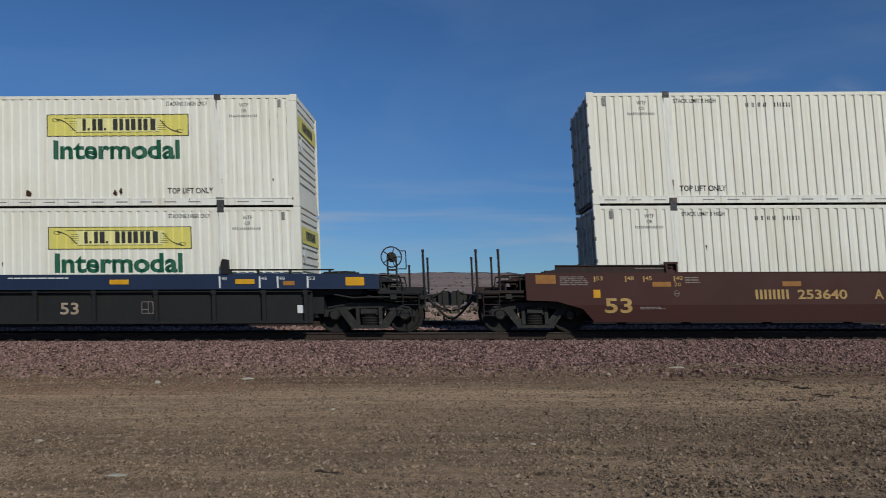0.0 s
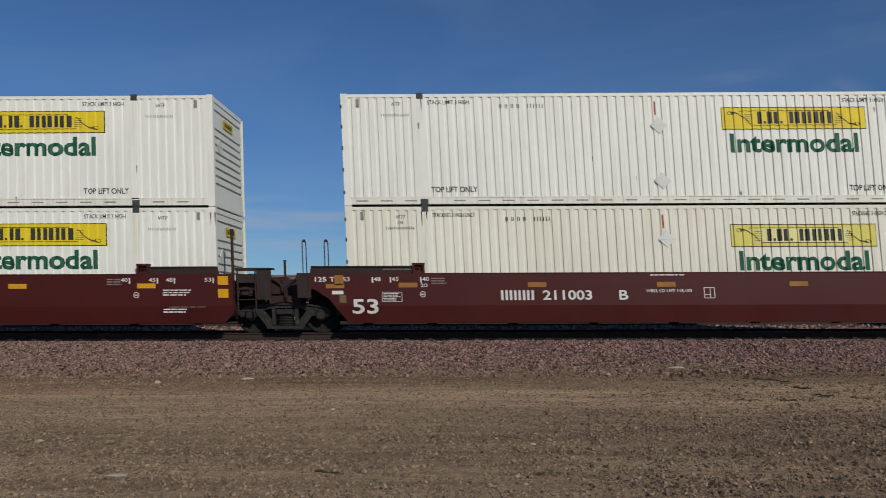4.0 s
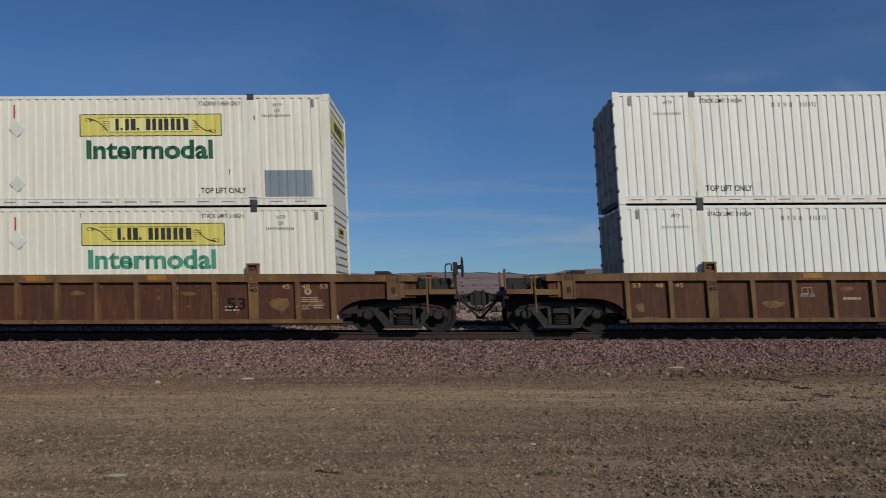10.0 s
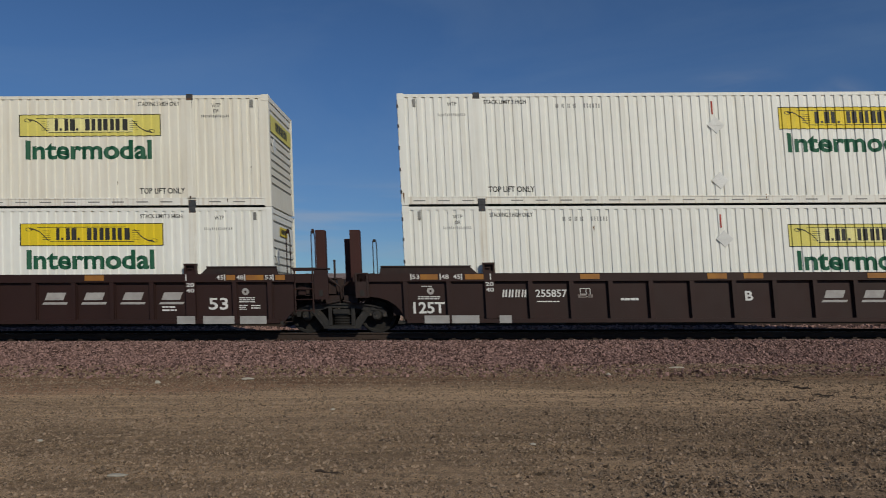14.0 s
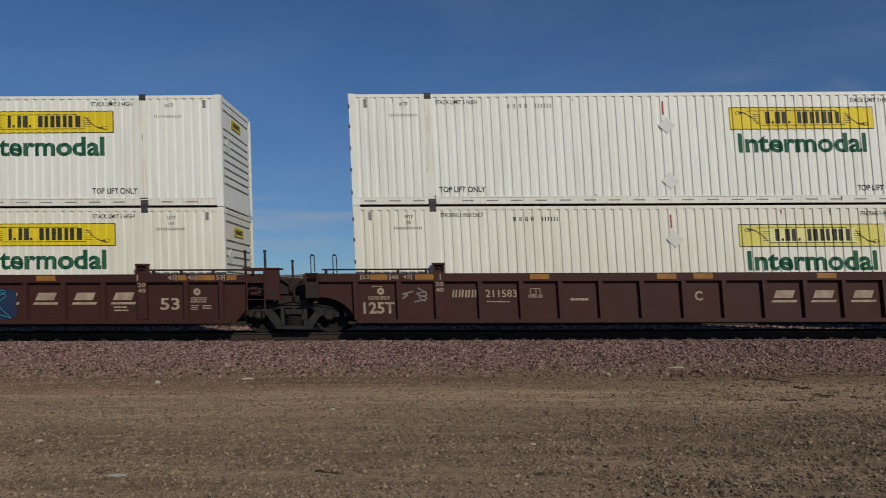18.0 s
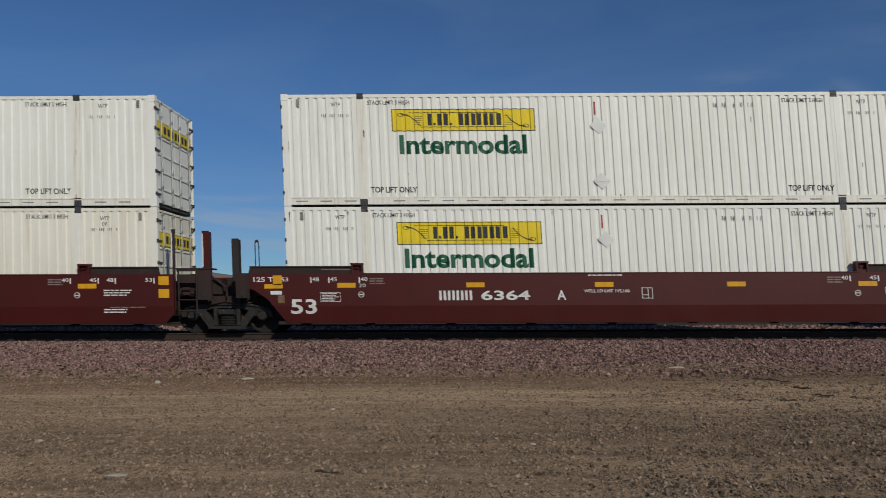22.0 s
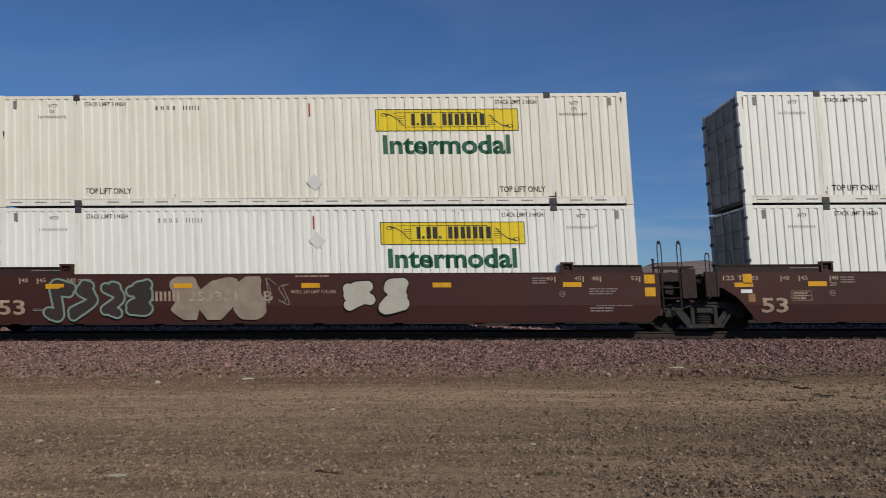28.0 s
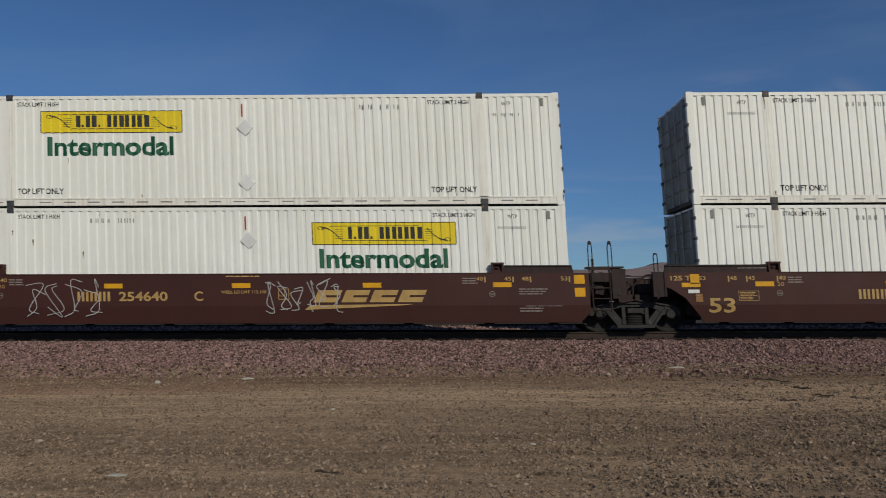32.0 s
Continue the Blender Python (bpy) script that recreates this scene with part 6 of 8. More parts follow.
    field("torn", [(6.3, 0.66), (6.75, 0.70), (7.4, 0.52), (7.1, 0.50), (7.5, 0.44), (6.9, 0.46), (6.6, 0.40), (6.4, 0.52)], M_G_SAGE, 13)
    for k, (cx, cz, r) in enumerate(((8.05, 1.06, 0.17), (9.3, 1.05, 0.11), (10.3, 0.66, 0.14), (12.95, 1.02, 0.10))):
        field(("fleck", k), [(cx - r, cz), (cx - r * 0.2, cz + r * 0.5), (cx + r * 1.1, cz + r * 0.2), (cx + r * 0.4, cz - r * 0.1), (cx + r * 0.9, cz - r * 0.5), (cx - r * 0.1, cz - r * 0.45)], M_G_TAN, 14)
    for k, pts in enumerate(([(7.3, 1.44), (8.3, 1.40), (8.15, 1.12), (7.7, 1.2)], [(9.9, 1.45), (10.5, 1.42), (10.2, 1.05), (9.95, 1.1)], [(13.0, 0.95), (13.6, 1.1), (13.7, 0.7), (13.2, 0.6)])):
        field(("deep", k), pts, M_G_DEEP, 6 + k)
    part("graffiti", "mural_line", lines(0.058, 0.0130), M_BLACKMARK, parent, "sprayed graffiti line")["kind"] = "stuff"


def reflector(parent, x, z, w=0.46, h=0.12, mat=None, y=-SY - 0.006):
    part("reflector", ("reflector", w, h), lambda bm: box(bm, -w / 2, w / 2, -0.004, 0.004, -h / 2, h / 2), mat or M_REFLECT, parent, m=pose(x, y, z))


def word_rows(bm, w, h, rows, count, seed):
    """Lines of small unreadable writing: plain bars of word length."""
    rng = random.Random(seed)
    pitch = h / rows
    for r in range(rows):
        x, end = 0.0, w * rng.uniform(0.72, 1.0)
        while x < end - 0.02:
            k = min(rng.uniform(0.6, 2.2) * w / count, end - x)
            rect(bm, x, x + k, h - (r + 0.72) * pitch, h - (r + 0.22) * pitch, 0)
            x += k + 0.22 * w / count


def note(parent, x0, x1, z0, z1, rows, mat, y, count=7, name="notice"):
    if parent.name.startswith("well_car") and z1 < 0.7 and y < -SY:
        y += (0.70 - (z0 + z1) / 2) * 0.16
    key = ("note", round(x1 - x0, 2), round(z1 - z0, 2), rows, count)
    ob = part(name, key, lambda bm: word_rows(bm, x1 - x0, z1 - z0, rows, count, str(key)), mat, parent, m=pose(x0, y, z0))
    ob["kind"] = "stuff"


def ring_mark(bm, r, hole, n=16):
    """A painted round mark with an open middle."""
    a = [bm.verts.new((r * math.cos(i * 6.2832 / n), 0, r * math.sin(i * 6.2832 / n))) for i in range(n)]
    b = [bm.verts.new((hole * math.cos(i * 6.2832 / n), 0, hole * math.sin(i * 6.2832 / n))) for i in range(n)]
    for i in range(n):
        bm.faces.new((a[i], a[(i + 1) % n], b[(i + 1) % n], b[i]))


def frame_box(parent, x0, x1, z0, z1, mat, y, t=0.02):
    def build(bm):
        rect(bm, 0, x1 - x0, 0, t, 0)
        rect(bm, 0, x1 - x0, z1 - z0 - t, z1 - z0, 0)
        rect(bm, 0, t, t, z1 - z0 - t, 0)
        rect(bm, x1 - x0 - t, x1 - x0, t, z1 - z0 - t, 0)
        rect(bm, (x1 - x0) * 0.55, (x1 - x0) * 0.55 + t, t, z1 - z0 - t, 0)
        rect(bm, t, (x1 - x0) * 0.55, (z1 - z0) * 0.3, (z1 - z0) * 0.3 + t, 0)
    part("data_panel", ("fbox", round(x1 - x0, 2), round(z1 - z0, 2)), build, mat, parent, m=pose(x0, y, z0))


def stack_post(car, paint, x, y, z, w, h):
    part("stack_post", "column", column, paint, car, "upright storage post", m=pose(x, y, z) @ Matrix.Diagonal((w, 0.85, h, 1)))


def pierced_post(bm):
    """A hollow post of two pierced plates joined by a web; z from its foot to 1.55."""
    for y in (-0.20, 0.17):
        for x0, x1 in ((-0.275, -0.17), (-0.05, 0.11), (0.235, 0.275)):
            box(bm, x0, x1, y, y + 0.03, 0, 1.55)
        for x0, x1 in ((-0.17, -0.05), (0.11, 0.235)):
            for z0, z1 in ((0, 0.66), (0.93, 1.11), (1.38, 1.55)):
                box(bm, x0, x1, y, y + 0.03, z0, z1)
    box(bm, -0.275, -0.245, -0.17, 0.17, 0, 1.55)
    box(bm, -0.245, 0.275, -0.17, 0.17, 1.52, 1.546)


def ends(car, paint, left, right, dress):
    bright = paint in (M_AMBER, M_RUSTFRAME, M_SOOT)
    body = paint if bright else M_END_DARK
    low = dress.get("low")
    blue = paint == M_SOOT
    for side, kind in ((-1, left), (1, right)):
        flip = Matrix.Diagonal((side, 1, 1, 1))
        gear = dress.get("r" if side == 1 else "l", "")
        tall = "p" in gear
        at = lambda e, y, z, rz=0: pose(side * (CE + e), y, z, 0, 0, rz)
        part("end_sill", ("end_sill", side, kind), end_sill(side, kind), M_END_DARK if kind == "a" or low else body, car)
        if kind == "c":
            truck(car, side * (CE + 1.62))
            part("coupler", ("coupler", side), coupler(side), M_UNDER, car)
            top = 2.30 if paint in (M_AMBER, M_DARKBROWN) else 2.08
            if low:
                posts = ((2.98, -0.95, 1.62), (2.98, 0.9, 1.60))
            elif "b" in gear:
                posts = ((2.76, -1.42, top), (2.74, 1.4, top))
            elif "f" in gear:
                posts = ((3.07, -1.42, top), (3.09, 1.4, top - 0.04), (2.55, 1.4, top - 0.25))
            else:
                posts = ((2.49, -1.42, top), (3.05, -1.42, top), (2.51, 1.4, top - 0.03), (3.08, 1.4, top - 0.03))
            for e, y, z in posts:
                part("grab_post", "grab_post", grab_post, body, car, m=at(e, y, 1.0) @ Matrix.Diagonal((1, 1, z - 1.0, 1)))
            if low:
                part("end_platform", "low_platform", low_platform, paint, car, "rust-stained ochre end ledge", m=at(0, 0, 0) @ flip)
                part("end_bracket", "end_bracket", end_bracket, paint, car, m=at(1.45, -SY + 0.02, -0.05))
                part("slot", "bracket_slot", bracket_slot, M_UNDER, car, m=at(1.45, -SY - 0.013, 1.08))
                part("air_valve", "low_machinery", low_machinery, M_UNDER, car, m=at(0, 0, 0) @ flip)
            else:
                part("ladder", "ladder", ladder, body, car, m=at(2.72, -1.44, 0))
                part("piping", "end_piping", end_piping, M_UNDER, car, "brake pipes and valves", m=at(0, 0, 0) @ flip)
                part("crossover", "crossover", lambda bm: (box(bm, -0.45, 0.45, -1.3, 1.3, 1.30, 1.335), box(bm, -0.4, -0.36, -1.2, 1.2, 1.0, 1.3)), body, car, m=at(1.95, 0, 0))
        else:
            if side == 1 or dress.get("tail"):
                truck(car, side * (CE + 1.64))
            navy, brown = dress.get("navy"), paint == M_BROWN and dress.get("tons")
            if side == 1 and blue:
                part("hoop", "hoop", hoop, M_UNDER, car, m=at(0.72, -1.36, 1.1) @ Matrix.Diagonal((0.9, 1, 2.55, 1)))
            elif side == 1:
                part("end_platform", "end_platform", end_platform, paint if navy or dress.get("tons") else body, car, "end platform with steps", m=at(0, 0, 0))
                part("slot", "bracket_slot", bracket_slot, M_UNDER, car, m=at(1.2, -1.443, 1.02))
                if navy or "q" in gear:
                    for e in (0.40, 1.03):
                        part("hoop", "hoop", hoop, paint, car, m=at(e, -1.36, 1.1) @ Matrix.Diagonal((0.8, 1, 3.7, 1)))
                elif paint == M_BROWN and not brown:
                    for e in (0.54, 1.03):
                        part("hoop", "hoop", hoop, M_UNDER, car, m=at(e, -1.36, 1.1) @ Matrix.Diagonal((0.8, 1, 2.9, 1)))
                elif brown:
                    for e in (0.52, 1.02):
                        part("grab_post", "grab_post", grab_post, M_UNDER, car, m=at(e, -1.36, 0.9) @ Matrix.Diagonal((0.9, 1, 1.18, 1)))
                else:
                    part("grab_post", "grab_post", grab_post, body, car, m=at(0.42, -1.36, 0.6) @ Matrix.Diagonal((1.15, 1, 2.0, 1)))
                    if tall:
                        part("strip", "post_strip", post_strip, M_MARK, car, m=at(0.39, -1.41, 1.7))
                part("grab_post", "grab_post", grab_post, body, car, m=at(1.12, 1.3, 1.08) @ Matrix.Diagonal((1, 1, 0.9, 1)))
            else:
                if not blue:
                    part("end_bracket", "end_bracket", end_bracket, paint if navy else body, car, m=at(1.08, -SY + 0.02, 0))
                    part("slot", "bracket_slot", bracket_slot, M_UNDER, car, m=at(1.08, -SY - 0.013, 1.02))
                high = 1.0 if blue else 1.3 if paint == M_BROWN else 2.2
                for e in (0.82,) if blue else (0.74,) if tall or "q" in gear else (0.52, 1.08):
                    part("hoop", "hoop", hoop, M_UNDER, car, m=at(e, -1.30, 1.46) @ Matrix.Diagonal((0.8, 1, high, 1)))
        if "b" in gear and low:
            part("brake_wheel", "brake_wheel", brake_wheel, M_UNDER, car, "spoked hand brake wheel", m=at(3.20, -0.95, 1.68, 84))
            part("brake_stand", "low_stand", low_stand, M_UNDER, car, m=at(3.12, -0.95, 1.68) @ flip)
        elif "b" in gear:
            part("brake_wheel", "brake_wheel", brake_wheel, M_UNDER, car, "spoked hand brake wheel", m=at(2.75, -0.95, 2.11, 84 * side) @ Matrix.Diagonal((0.85, 1, 0.85, 1)))
            part("brake_stand", "brake_stand", brake_stand, body, car, m=at(2.52, -0.95, 2.06) @ flip)
        if "f" in gear:
            e = 2.26 if side == 1 else 2.52
            part("brake_wheel", "brake_wheel", brake_wheel, M_UNDER, car, "spoked hand brake wheel", m=at(e, -1.2, 1.93))
            part("brake_stand", "brake_tower", brake_tower, M_UNDER, car, m=at(e, -1.2, 1.93))
        if "w" in gear:
            part("brake_wheel", "brake_wheel", brake_wheel, M_UNDER, car, "spoked hand brake wheel", m=at(3.22, -0.6, 1.66, 84) @ Matrix.Diagonal((0.85, 1, 0.85, 1)))
            part("brake_stand", "low_stand", low_stand, M_UNDER, car, m=at(3.14, -0.6, 1.66) @ flip)
        if "t" in gear:
            e, z, k = (1.65, 1.70, 1.05) if tall else (1.25, 1.82, 1.35)
            part("reservoir", "reservoir", reservoir, M_UNDER, car, "black air tank", m=at(e, -0.5, z) @ Matrix.Diagonal((k, 1, k, 1)))
            part("reservoir_pipe", "res_pipe", lambda bm: pipe(bm, [(0, 0, 0), (0.1, 0, 0.1), (0.5, 0, 0.12), (0.62, 0, 0.02), (0.62, 0, -0.25)], 0.018), body, car, m=at(e + 0.1, -0.7, z + 0.02) @ flip)
            part("tank_bracket", "tank_bracket", lambda bm: (box(bm, -0.14, 0.14, -0.3, 0.3, -0.45, -0.12), box(bm, -0.2, 0.2, -0.34, 0.34, -0.5, -0.42)), body, car, m=at(e, -0.5, z))
        if "p" in gear:
            if paint == M_DARKBROWN:
                part("stack_post", "pierced_post", pierced_post, paint, car, "upright post with cut-out slots", m=at(1.54, 0, 1.05) @ flip)
            else:
                e, top = (1.27, 2.6) if kind == "c" else (1.16, 2.62) if side == 1 else (1.34, 2.42)
                stack_post(car, paint if side == 1 or kind == "c" else M_UNDER, side * (CE + e), -1.05, 1.05, 0.66, top - 1.05)
            if side == 1 and kind == "a":
                part("strip", "post_strip", post_strip, M_MARK, car, m=at(1.09, -1.17, 1.7))
        if "q" in gear:
            for e, y, w, h in ((1.20, -1.16, 0.95, 1.42),) if side == 1 else ((1.24, -1.16, 1.0, 1.42), (1.49, -0.8, 0.55, 1.22)):
                stack_post(car, M_BROWN, side * (CE + e), y, 1.2, w, h)
        if "u" in gear:
            part("vent_pipe", "curved_pipe", curved_pipe, M_STEEL, car, "bent light pipe", m=at(1.4, -0.95, 2.55) @ flip)
        if "k" in gear:
            e = 1.62 if kind == "c" else 1.24
            part("tool_box", "tool_box", lambda bm: (box(bm, -0.14, 0.14, -0.16, 0.16, 0.5, 0.70), box(bm, -0.12, 0.12, -0.13, 0.13, 0, 0.5), box(bm, -0.19, 0.19, -0.15, 0.15, 0, 0.28)), paint, car, "ochre storage post", m=at(e, -1.0, 1.42))
        if "s" in gear:
            part("air_valve", "air_valve", lambda bm: (box(bm, -0.3, 0.3, -0.2, 0.2, 0, 0.16), rod(bm, (-0.15, -0.05, 0.1), (-0.15, -0.05, 0.28), 0.12, 8), box(bm, 0.1, 0.25, -0.2, 0.1, 0.1, 0.22)), M_UNDER, car, m=at(1.2, -0.7, 1.50))
        if "d" in gear:
            part("air_valve", "dome", dome, M_UNDER, car, "dark domed valve housing", m=at(1.2, -0.7, 1.60))


def well_car(kind, paint, left, right, mark, number="", unit="", dress=None, logo="", tone=""):
    """One well of a double-stack car; left and right: c with a coupler and truck of its own, a joined to its neighbour over one truck."""
    dress = dress or {}
    words = {"smooth": "smooth-sided", "ribbed": "rib-sided", "blue": "dark blue sooted"}[kind]
    car = tagged(new("well_car"), f"{tone} {words} steel well car on freight trucks".strip(), "railcar", "well cars of the train")
    Y = -SY - 0.004
    mirror = STACKS_ROT
    X = lambda v: v - CE
    part("well_bottom", "well_bottom", well_bottom, M_UNDER, car)
    # seen from behind, the far side is the near side of a car with its ends exchanged
    if kind == "smooth":
        part("side_plate", ("smooth", left, right), smooth_side(left, right), paint, car)
        part("side_plate", ("smooth_b", right, left), smooth_side(right, left), paint, car, m=mirror)
        part("chord_cap", ("cap"), lambda bm: box(bm, -6.2, 6.2, -SY - 0.012, -SY + 0.12, 1.488, 1.512), paint, car)
        guards(car, left, right, SMOOTH_REACH, M_END_DARK, paint)
        for x in (1.80, 14.35):
            part("container_guide", "guide", guide, paint, car, m=pose(X(x), 0, 0))
        ends(car, paint, left, right, dress)
        old = mark in (M_GOLD, M_MARK_OLD)
        refl = M_REFLECT_OLD if dress.get("dirty") else M_REFLECT
        for x in (1.52, 4.73, 7.93, 11.2, 14.44):
            reflector(car, X(x), 1.21, mat=refl)
        for x, s in ((-0.15, "53"), (0.62, "48"), (1.07, "45"), (1.83, "40")):
            part("tick", "tick", lambda bm: rect(bm, 0, 0.035, 1.27, 1.41, Y), mark, car, m=pose(X(x), 0, 0))
            letters("lettering", s, X(x + 0.05), X(x + 0.22), 1.31, 1.41, Y, mark, car, bold=0.01)
        letters("lettering", "20", X(1.83), X(2.0), 1.16, 1.25, Y, mark, car)
        for x, s in ((16.1, "53"), (15.13, "48"), (14.7, "45"), (14.0, "40")):
            part("tick", "tick", lambda bm: rect(bm, 0, 0.035, 1.27, 1.41, Y), mark, car, m=pose(X(x), 0, 0))
            letters("lettering", s, X(x - 0.2), X(x - 0.03), 1.31, 1.41, Y, mark, car, bold=0.01)
        letters("lettering", "53", X(0.11 if left == "a" else 0.08), X(0.76), 0.50, 0.87, Y - 0.002, mark, car, bold=0.02, lean=True)
        shift = dress.get("shift", 0.0)
        if number:
            part("reporting_mark", ("rm", number), lambda bm: bar_rows(bm, X(3.82), X(4.68), 0.83, 1.07, Y, 4, gap=0.2), mark, car, m=pose(shift, 0, 0))
            letters("lettering", number, X(4.86 + shift), X(6.08 + shift), 0.83, 1.07, Y, mark, car, bold=0.022)
        if unit:
            letters("lettering", unit, X(6.75 + shift * 1.5), X(6.97 + shift * 1.5), 0.83, 1.07, Y, mark, car, bold=0.02)
        if logo == "s":
            part("emblem", "swoosh", swoosh(X(9.5), X(12.55), 0.60, 1.09), mark, car, "slanted emblem with an underline")
        if dress.get("ttx"):
            part("number_field", "orange_field", lambda bm: rect(bm, X(3.05), X(6.2), 0.74, 1.06, Y), M_BLACKMARK, car)
            part("reporting_mark", "orange_rm", lambda bm: bar_rows(bm, X(3.25), X(4.25), 0.79, 1.01, Y - 0.003, 4, slant=0.3, gap=0.28), M_GOLD, car)
            letters("lettering", "646923", X(4.55), X(6.02), 0.79, 1.01, Y - 0.003, M_GOLD, car, bold=0.02, slant=0.15)
            part("emblem_field", "orange_emblem", lambda bm: rect(bm, X(9.83), X(12.45), 0.62, 1.18, Y - 0.001), M_BLACKMARK, car)
            part("emblem", "orange_blocks", lambda bm: [flat(bm, [(X(a), 0.70), (X(a) + 0.62, 0.70), (X(a) + 0.74, 1.08), (X(a) + 0.12, 1.08)], Y - 0.006) for a in (10.0, 10.75, 11.5)], M_GOLD, car, "plain slanted tan emblem blocks")
        if dress.get("seal"):
            def seal(bm):
                n = 28
                for r0, r1 in ((0.36, 0.44), (0.30, 0.315)):
                    a = [bm.verts.new((r0 * math.cos(i * 6.2832 / n), 0, r0 * math.sin(i * 6.2832 / n))) for i in range(n)]
                    b = [bm.verts.new((r1 * math.cos(i * 6.2832 / n), 0, r1 * math.sin(i * 6.2832 / n))) for i in range(n)]
                    for i in range(n):
                        bm.faces.new((a[i], a[(i + 1) % n], b[(i + 1) % n], b[i]))
                for a, b, c, d in ((-0.04, 0.04, -0.3, 0.3), (-0.3, 0.3, -0.04, 0.04)):
                    rect(bm, a, b, c, d, 0.0)
            part("round_emblem", "seal", seal, dress.get("seal_paint", mark), car, "round painted emblem", m=pose(X(dress["seal"]), Y - 0.006, 0.98))
        note(car, X(7.55), X(8.45), 1.41, 1.47, 1, mark, Y, 9)
        letters("lettering", "WELL LD LMT 115,100", X(7.42), X(8.55), 1.0, 1.09, Y, mark, car, bold=0.015)
        if left == "a":
            frame_box(car, X(0.86), X(1.36), 0.80, 1.04, mark, Y, 0.010)
            note(car, X(0.90), X(1.32), 0.82, 1.02, 5, mark, Y - 0.002, 6)
        else:
            note(car, X(0.95), X(1.62), 0.58, 0.66, 2, mark if not old else M_MARK_DIM, Y - 0.004, 9)
        for x in (1.88, 14.18):
            part("round_mark", "ring_thin", lambda bm: (ring_mark(bm, 0.075, 0.06), rect(bm, -0.05, 0.05, -0.012, 0.012, 0)), mark if not old else M_MARK_DIM, car, m=pose(X(x), Y, 0.98))
        note(car, X(0.9), X(1.75), 1.585, 1.63, 1, M_MARK_DIM, -SY + 0.046, 12)
        frame_box(car, X(8.85), X(9.12), 0.86, 1.13, mark, Y, 0.016)
        note(car, X(14.85), X(15.6), 0.95, 1.13, 3, mark if not old else M_MARK_DIM, Y, 7)
        note(car, X(14.85), X(15.55), 0.52, 0.66, 2, mark if not old else M_MARK_DIM, Y - 0.004, 8)
        note(car, X(2.1), X(2.55), 1.22, 1.40, 3, M_MARK_DIM, Y, 5)
        note(car, X(13.45), X(13.9), 1.22, 1.40, 3, M_MARK_DIM, Y, 5)
        if left == "a":
            letters("lettering", "125 T", X(-0.80), X(-0.30), 1.30, 1.42, Y, mark, car, bold=0.02)
            reflector(car, X(-0.20), 1.34, 0.22, 0.24, refl)
            reflector(car, X(-0.30), 1.19, 0.46, 0.11, refl)
            reflector(car, X(-0.24), 1.03, 0.28, 0.09, M_PLACARD)
            reflector(car, X(-0.12), 0.87, 0.17, 0.2, M_REFLECT_OLD if old else M_SCUFF)
            note(car, X(-0.17), X(-0.07), 0.79, 0.95, 3, M_MARK_DIM, Y - 0.012, 2)
        else:
            early = mark == M_MARK_OLD
            reflector(car, X(-0.30 if early else -1.35), 1.36 if early else 1.34, 0.5, 0.22, refl)
            note(car, X(-1.12 if early else -1.0), X(-0.6 if early else -0.25), 1.18, 1.42, 5, mark if not old else M_MARK_DIM, Y, 6)
            reflector(car, X(-0.1), 0.98, 0.17, 0.2, M_REFLECT)
            if not old:
                reflector(car, X(-1.24), 1.15, 0.36, 0.10, M_PLACARD)
                reflector(car, X(-1.58), 1.16, 0.24, 0.08, M_PLACARD)
                note(car, X(-1.0), X(-0.55), 0.98, 1.02, 1, mark, Y, 5)
        if right == "a":
            reflector(car, X(16.36), 1.34, 0.26, 0.22, refl)
            reflector(car, X(16.36), 1.02, 0.26, 0.22, refl)
        else:
            early = mark == M_MARK_OLD
            reflector(car, X(16.42 if early else 17.75), 1.27 if early else 1.34, 0.48, 0.21, refl)
            note(car, X(16.72 if early else 16.6), X(17.3 if early else 17.35), 0.98, 1.42, 5, mark if not old else M_MARK_DIM, Y, 6)
            frame_box(car, X(17.5), X(17.98), 0.90, 1.17, mark, Y, 0.022)
            reflector(car, X(17.25), 0.98, 0.17, 0.22, M_REFLECT)
        note(car, X(15.0), X(16.2), 0.66, 0.70, 1, M_MARK_DIM, Y - 0.004, 9)
    elif kind == "ribbed":
        raised = dress.get("raised", True)
        frame_m = dress.get("frame", paint)
        for m, l, r in ((None, left, right), (mirror, right, left)):
            part("side_panel", ("rpanel", l, r, m is None), ribbed_panel(l, r), paint, car, m=m)
            part("side_chord", ("rchord", l, r, raised), ribbed_chord(l, r, raised), frame_m, car, m=m)
            part("bottom_chord", "rbottom", lambda bm: box(bm, -CE, CE + 0.15, -SY - 0.005, -SY + 0.12, 0.27, 0.37), frame_m, car, m=m)
            for x in () if m else (X(v) for v in ((0.0, 1.24, 2.20) if dress.get("navy") else (0.0, 1.08, 2.10)) + (3.11, 4.13, 5.10, 6.10, 7.12, 8.16, 9.16, 10.16, 11.16, 12.12, 13.12) + ((13.98, 14.95, 16.2) if dress.get("navy") else (14.05, 15.20, 16.08))):
                part("rib", "rib", rib, frame_m, car, m=(m or pose(0, 0, 0)) @ pose(x, 0, 0))
        if paint == M_BROWN:
            part("top_channel", "bwalk", blue_walk, M_END_DARK, car)
        elif raised:
            guards(car, left, right, RIBBED_REACH, paint if paint == M_AMBER else M_END_DARK, paint)
        for x in (2.20, 13.98) if dress.get("navy") else (2.10, 14.10):
            part("container_guide", "guide_rib", lambda bm: (guide(bm), box(bm, -0.12, 0.12, -SY - 0.009, -SY + 0.09, 0.38, 1.30)), frame_m, car, m=pose(X(x), 0, 0))
        ends(car, frame_m, left, right, dress)
